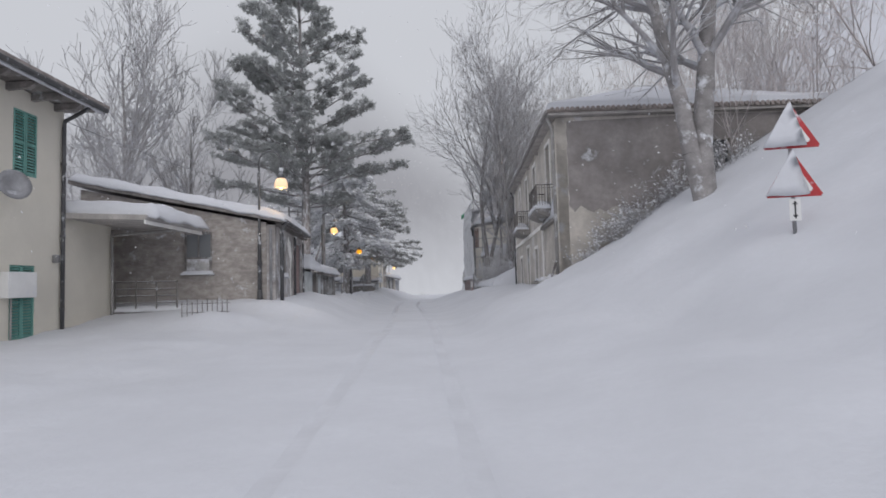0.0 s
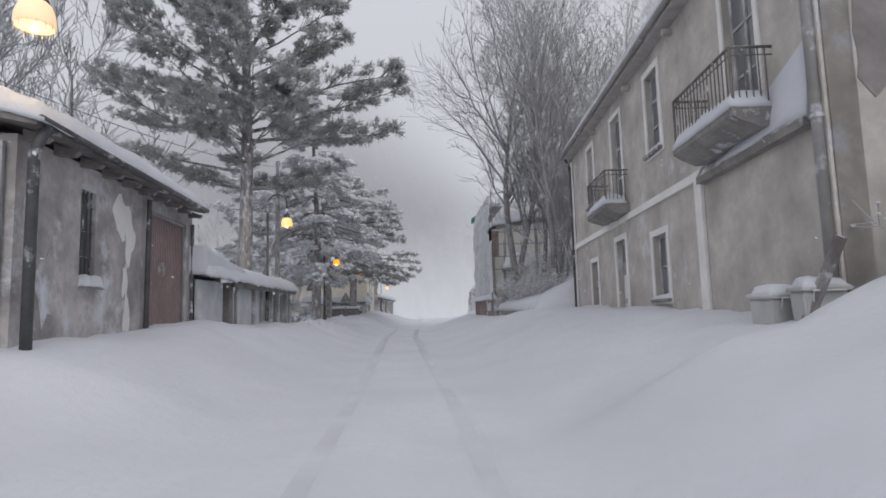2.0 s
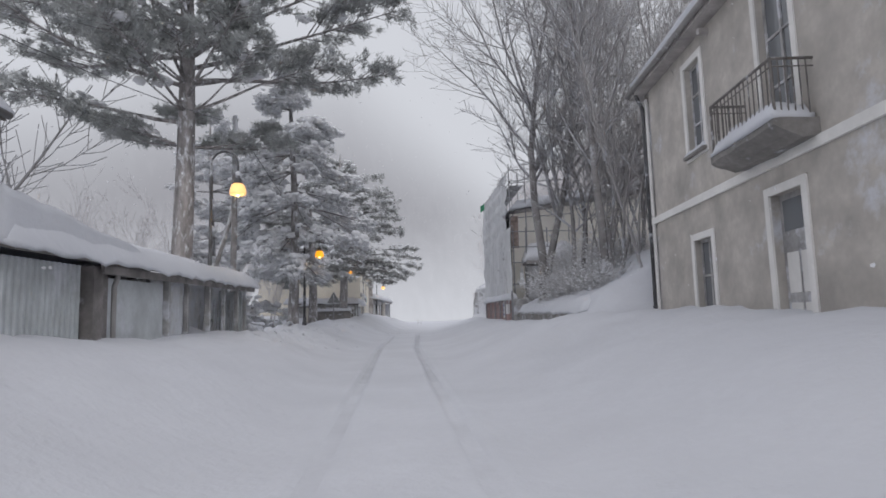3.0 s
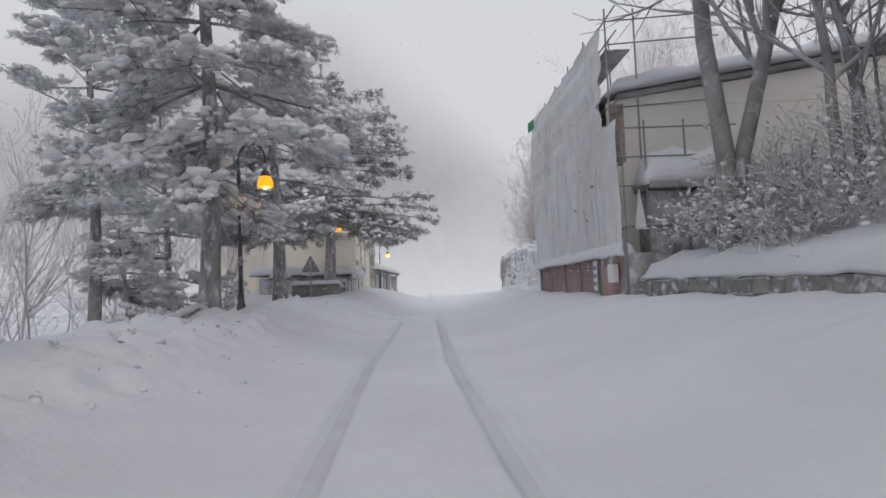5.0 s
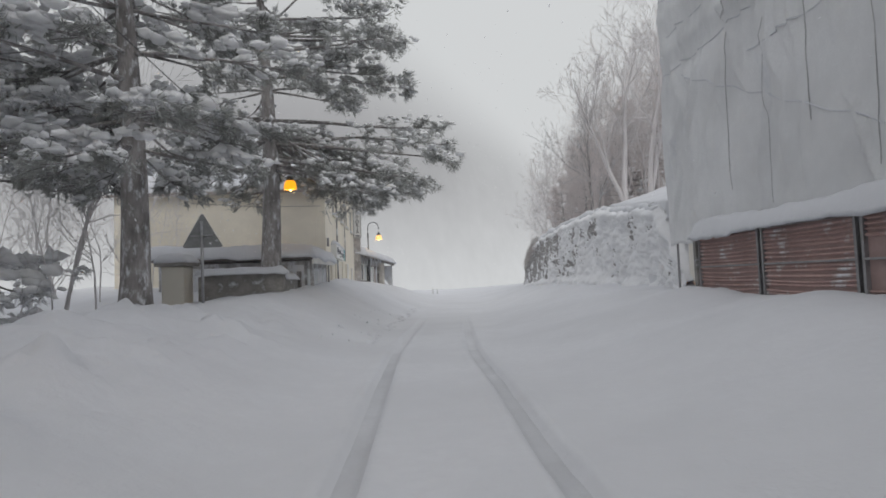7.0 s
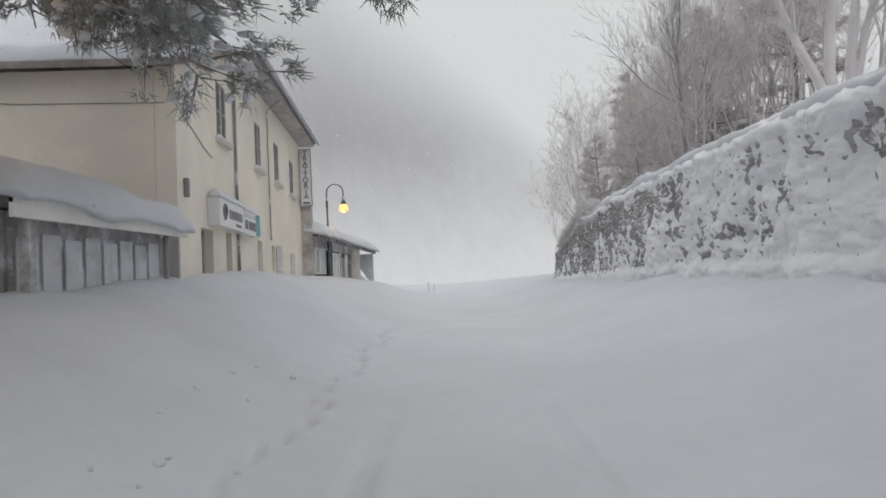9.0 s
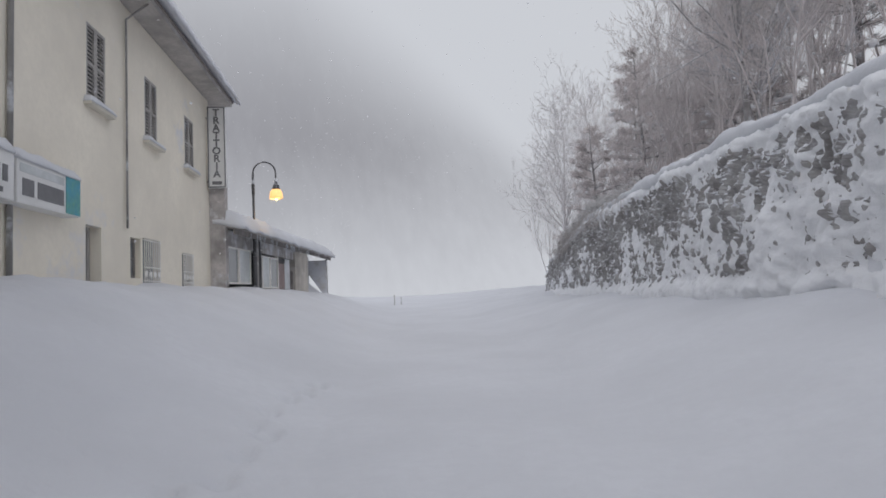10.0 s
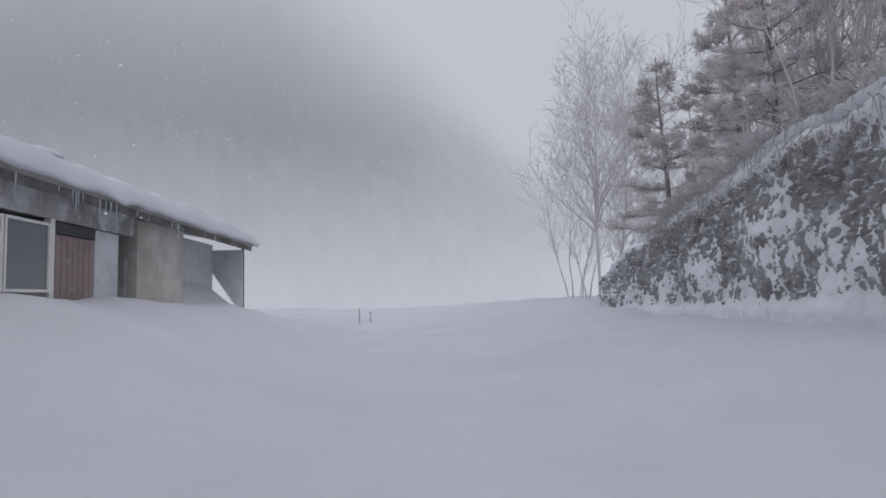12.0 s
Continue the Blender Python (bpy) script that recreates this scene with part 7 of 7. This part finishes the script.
def bush(x, y, seed, size, label, count=60, load=(0.018, 0.05), share=0.3, twig=TWIG):
    rng = np.random.default_rng(seed)
    out = ([], [])
    for _ in range(count):
        d = np.array([rng.normal(0, 0.7), rng.normal(0, 0.7), rng.uniform(0.4, 1.0)])
        grow(rng, np.array([rng.normal(0, 0.3 * size), rng.normal(0, 0.3 * size), 0]), d / np.linalg.norm(d), size * rng.uniform(0.5, 1.0), 0.012, 2, out, (1, 1, 3, 5), -0.03, 0.2)
    b = thing("bush", pose(x, y, ground_z(x, y) - 0.15), label, "bush", "snowy bushes")
    o = tagged(new("branchwork", fast_mesh("branchwork", *tubes(out[0] + out[1], 3), None, twig)), kind="stuff")
    o.parent = b
    ends = np.array([s[3:6] for s in out[1]])
    pick = np.nonzero(rng.random(len(ends)) < share)[0]
    ways = np.array([np.subtract(q[3:6], q[0:3]) for q in out[1]])[pick]
    v, f = blobs(rng, ends[pick], ways, rng.uniform(*load, len(pick)), BLOB_COARSE)
    o = tagged(new("snow_load", fast_mesh("snow_load", v, None, f, SNOW_LUMP)), "small lumps of snow on the twigs", kind="stuff")
    o.parent = b


for k, (x, y, s) in enumerate(((5.1, 19.5, 0.8), (5.9, 19.3, 1.0), (6.7, 19.3, 1.15), (7.8, 19.0, 1.25), (7.2, 19.6, 1.0), (9.2, 18.6, 1.3))):
    bush(x, y, 100 + k, s, "snow-laden bramble bush against the house's end wall")
for k, (x, y, s) in enumerate(((4.7, 46.3, 1.9), (5.0, 45.2, 1.9), (4.4, 42.6, 1.5), (4.2, 39.6, 1.2), (6.6, 44.2, 2.1), (3.9, 44.2, 1.2), (5.6, 42.4, 1.8))):
    bush(x, y, 120 + k, s, "rimed bush on the snowy mound behind the wall", 90, (0.018, 0.05), 0.34, FROSTED_GRASS)
for k, (x, y, s) in enumerate(((4.75, 47.7, 1.5), (5.3, 47.2, 1.8), (5.5, 48.6, 2.0), (4.7, 46.4, 1.2), (6.3, 48.0, 2.2))):
    bush(x, y, 140 + k, s, "bush bowed down under thick snow behind the wall", 110, (0.026, 0.07), 0.65, FROSTED_GRASS)

def lip_snow():
    """A wind-rounded cornice of snow along the lip of the rock."""
    pts, radii = [], []
    for y in np.arange(66, 106, 0.12):
        f = noise.noise(Vector((y * 0.6, 0, 3))) + 0.5 * noise.noise(Vector((y * 1.9, 4, 0)))
        pts.append((at_y(RX, y) + 0.42 + 0.12 * f, y, at_y(RZ, y) + at_y(RSTEP, y) - 0.03 + 0.07 * f))
        radii.append(max(0.05, 0.15 + 0.12 * f + 0.05 * noise.noise(Vector((y * 4, 1, 0)))))
    tagged(part("snow_cornice", pipe(pts, radii, 12), SNOW, None, "", True), "rounded cornice of snow along the rock's lip", "snow", "", "stuff")


lip_snow()


def fallen_log():
    """A trunk lying along the verge, half buried, with snow along its back."""
    pts = [(-8.15 + 0.05 * math.sin(k), 47.2 + 0.42 * k, ground_z(-8.15, 47.2 + 0.42 * k) + 0.07 + 0.02 * math.sin(2 * k)) for k in range(8)]
    log = thing("fallen_log", pose(*pts[0]), "dark fallen log half buried in the verge snow", "log")
    local = [tuple(Vector(p) - Vector(pts[0])) for p in pts]
    part("trunk", pipe(local, [0.10 - 0.006 * k for k in range(8)], 9), BARK, log, "", True)
    part("stub", pipe([local[2], tuple(Vector(local[2]) + Vector((0.35, -0.2, 0.16)))], [0.03, 0.014], 6), BARK, log)
    part("snow_ridge", pipe([(a, b, c + 0.09) for a, b, c in local], [0.07, 0.085, 0.08, 0.09, 0.085, 0.08, 0.07, 0.05], 9), SNOW, log, "ridge of snow on the log", True)


fallen_log()

def snow_clods():
    """Clods thrown up along the verge."""
    rng = np.random.default_rng(41)
    y = np.concatenate([rng.uniform(37, 48, 170), rng.uniform(62, 72, 30)])
    x = np.concatenate([rng.normal(-6.6, 0.9, 170), rng.normal(-5.2, 0.3, 30)])
    size = rng.uniform(0.02, 0.055, 200) * rng.choice([0.8, 1.2, 2.2], 200, p=[0.55, 0.4, 0.05])
    at = np.array([(a, b, ground_z(a, b) + 0.05 * c) for a, b, c in zip(x, y, size)])
    v, f = blobs(rng, at, rng.normal(0, 1, (200, 3)), size, BLOB_COARSE)
    tagged(new("snow_clods", fast_mesh("snow_clods", v, None, f, SNOW)), "loose clods of snow along the verge", "snow clods", "", "stuff")


snow_clods()

# ---- far wooded slopes lost in cloud: glowing backdrops, haze in their colour ----
def cloud_material(name, low, high, lo, hi, streak):
    """Glowing slopes, haze painted in: pale where mist lies, darker above, lost in cloud at the top."""
    m = bpy.data.materials.new(name)
    m.use_nodes = True
    n, l = m.node_tree.nodes, m.node_tree.links
    n.remove(n["Principled BSDF"])
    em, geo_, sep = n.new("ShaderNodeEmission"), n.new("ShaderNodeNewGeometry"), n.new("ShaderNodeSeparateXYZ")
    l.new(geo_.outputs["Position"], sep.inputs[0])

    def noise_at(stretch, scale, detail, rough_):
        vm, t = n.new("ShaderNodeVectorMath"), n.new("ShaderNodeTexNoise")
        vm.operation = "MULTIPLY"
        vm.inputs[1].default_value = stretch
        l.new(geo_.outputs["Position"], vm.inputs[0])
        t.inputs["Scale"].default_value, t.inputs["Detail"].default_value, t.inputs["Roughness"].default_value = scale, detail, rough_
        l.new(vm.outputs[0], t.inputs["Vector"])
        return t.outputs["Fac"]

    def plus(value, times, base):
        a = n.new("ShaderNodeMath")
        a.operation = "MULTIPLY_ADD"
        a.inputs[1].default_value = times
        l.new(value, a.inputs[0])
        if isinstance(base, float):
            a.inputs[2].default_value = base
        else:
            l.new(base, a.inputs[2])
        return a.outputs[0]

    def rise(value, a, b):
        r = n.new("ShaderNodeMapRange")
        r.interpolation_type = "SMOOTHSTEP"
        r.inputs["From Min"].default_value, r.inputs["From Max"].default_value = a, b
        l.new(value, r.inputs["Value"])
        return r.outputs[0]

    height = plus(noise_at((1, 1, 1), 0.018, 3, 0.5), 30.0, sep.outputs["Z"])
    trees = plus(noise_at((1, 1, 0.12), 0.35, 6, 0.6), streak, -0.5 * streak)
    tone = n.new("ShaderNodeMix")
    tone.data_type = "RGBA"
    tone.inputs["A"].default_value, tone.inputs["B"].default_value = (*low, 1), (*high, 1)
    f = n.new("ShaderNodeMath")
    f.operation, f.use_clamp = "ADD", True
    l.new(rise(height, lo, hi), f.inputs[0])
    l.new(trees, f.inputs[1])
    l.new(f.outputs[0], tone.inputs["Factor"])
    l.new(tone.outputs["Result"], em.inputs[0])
    clear, fade = n.new("ShaderNodeBsdfTransparent"), n.new("ShaderNodeMixShader")
    edge = n.new("ShaderNodeAttribute")
    edge.attribute_name = "lost_in_cloud"
    l.new(edge.outputs["Fac"], fade.inputs[0])
    l.new(em.outputs[0], fade.inputs[1])
    l.new(clear.outputs[0], fade.inputs[2])
    l.new(fade.outputs[0], n["Material Output"].inputs[0])
    return m


def backdrop_ring(name, centre, degrees_, far, top, mat, label):
    """A curved far slope round a centre; far and top: tables of distance and height over the bearing."""
    vs, fs, lost, nz = [], [], [], 24
    for deg in degrees_:
        for j in range(nz + 1):
            lost.append(1 - (1 - smooth((j / nz - 0.35) / 0.65)) * smooth((deg - degrees_[0]) / 14) * smooth((degrees_[-1] - deg) / 14))
            d = at_y(far, deg) * (1 + 0.35 * j / nz)
            vs.append((centre[0] + d * math.sin(radians(deg)), centre[1] + d * math.cos(radians(deg)), -12 + (at_y(top, deg) + 12) * j / nz))
    for k in range(len(degrees_) - 1):
        for j in range(nz):
            i = k * (nz + 1) + j
            fs.append((i, i + 1, i + nz + 2, i + nz + 1))
    me = mesh_of(name, vs, fs, (mat,), True)
    me.attributes.new("lost_in_cloud", "FLOAT", "POINT").data.foreach_set("value", lost)
    o = tagged(new(name, me), label, "hills", "", "structure")
    o.visible_shadow = False


# Emission ring stands in for cloud; its glow also brightens upright faces.
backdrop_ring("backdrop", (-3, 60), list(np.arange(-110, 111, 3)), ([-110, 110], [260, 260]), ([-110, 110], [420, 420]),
              cloud_material("glowing_cloud", (0.64, 0.658, 0.702), (0.56, 0.576, 0.62), 5, 70, 0.0), "glowing backdrop of snow cloud over the far valley")
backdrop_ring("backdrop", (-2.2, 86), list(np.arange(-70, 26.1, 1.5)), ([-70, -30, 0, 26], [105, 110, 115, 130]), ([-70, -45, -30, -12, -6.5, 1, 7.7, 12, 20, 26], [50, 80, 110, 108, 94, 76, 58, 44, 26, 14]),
              cloud_material("glowing_hazy_slope", (0.54, 0.553, 0.597), (0.295, 0.296, 0.325), 10, 55, 0.3), "glowing backdrop of a misty wooded slope beyond the road's end")

# ---- falling snow: flakes hanging in the air, clear of the lane ----
rng = np.random.default_rng(77)
N = 9000
c = np.stack([rng.uniform(-16, 11, N), rng.uniform(6, 125, N), rng.uniform(0.2, 11, N)], axis=1)
off = np.hypot(c[:, 0] - np.interp(c[:, 1], CAM_Y, CAM_X), np.maximum(0, c[:, 2] - 2.4))
c = c[(off > 3.6) & (c[:, 2] > 0.9 + 0.12 * np.abs(c[:, 0] + 2))]
m = len(c)
u = rng.normal(0, 1, (m, 3))
u /= np.linalg.norm(u, axis=1, keepdims=True)
w = np.cross(u, rng.normal(0, 1, (m, 3)))
w /= np.linalg.norm(w, axis=1, keepdims=True)
r = rng.uniform(0.012, 0.03, m)[:, None]
turns = [(math.cos(a), math.sin(a)) for a in (0.2, 1.5, 2.9, 3.9, 5.3)]
v = np.stack([c + (a * u + b * w) * r * q for (a, b), q in zip(turns, (1.0, 0.7, 1.1, 0.75, 0.95))], axis=1).reshape(-1, 3)
f = (np.array([[0, 1, 2], [0, 2, 3], [0, 3, 4]])[None] + (np.arange(m) * 5)[:, None, None]).reshape(-1, 3)
FLAKE = material("falling_snowflake", (0.96, 0.965, 0.98), 0.9, 0.0, 1.0, 4.0, 0.0, thin=0.5)
tagged(new("falling_snow", fast_mesh("falling_snow", v, None, f, FLAKE, False)), "large wet snowflakes falling through the air", "snowfall", "", "stuff")
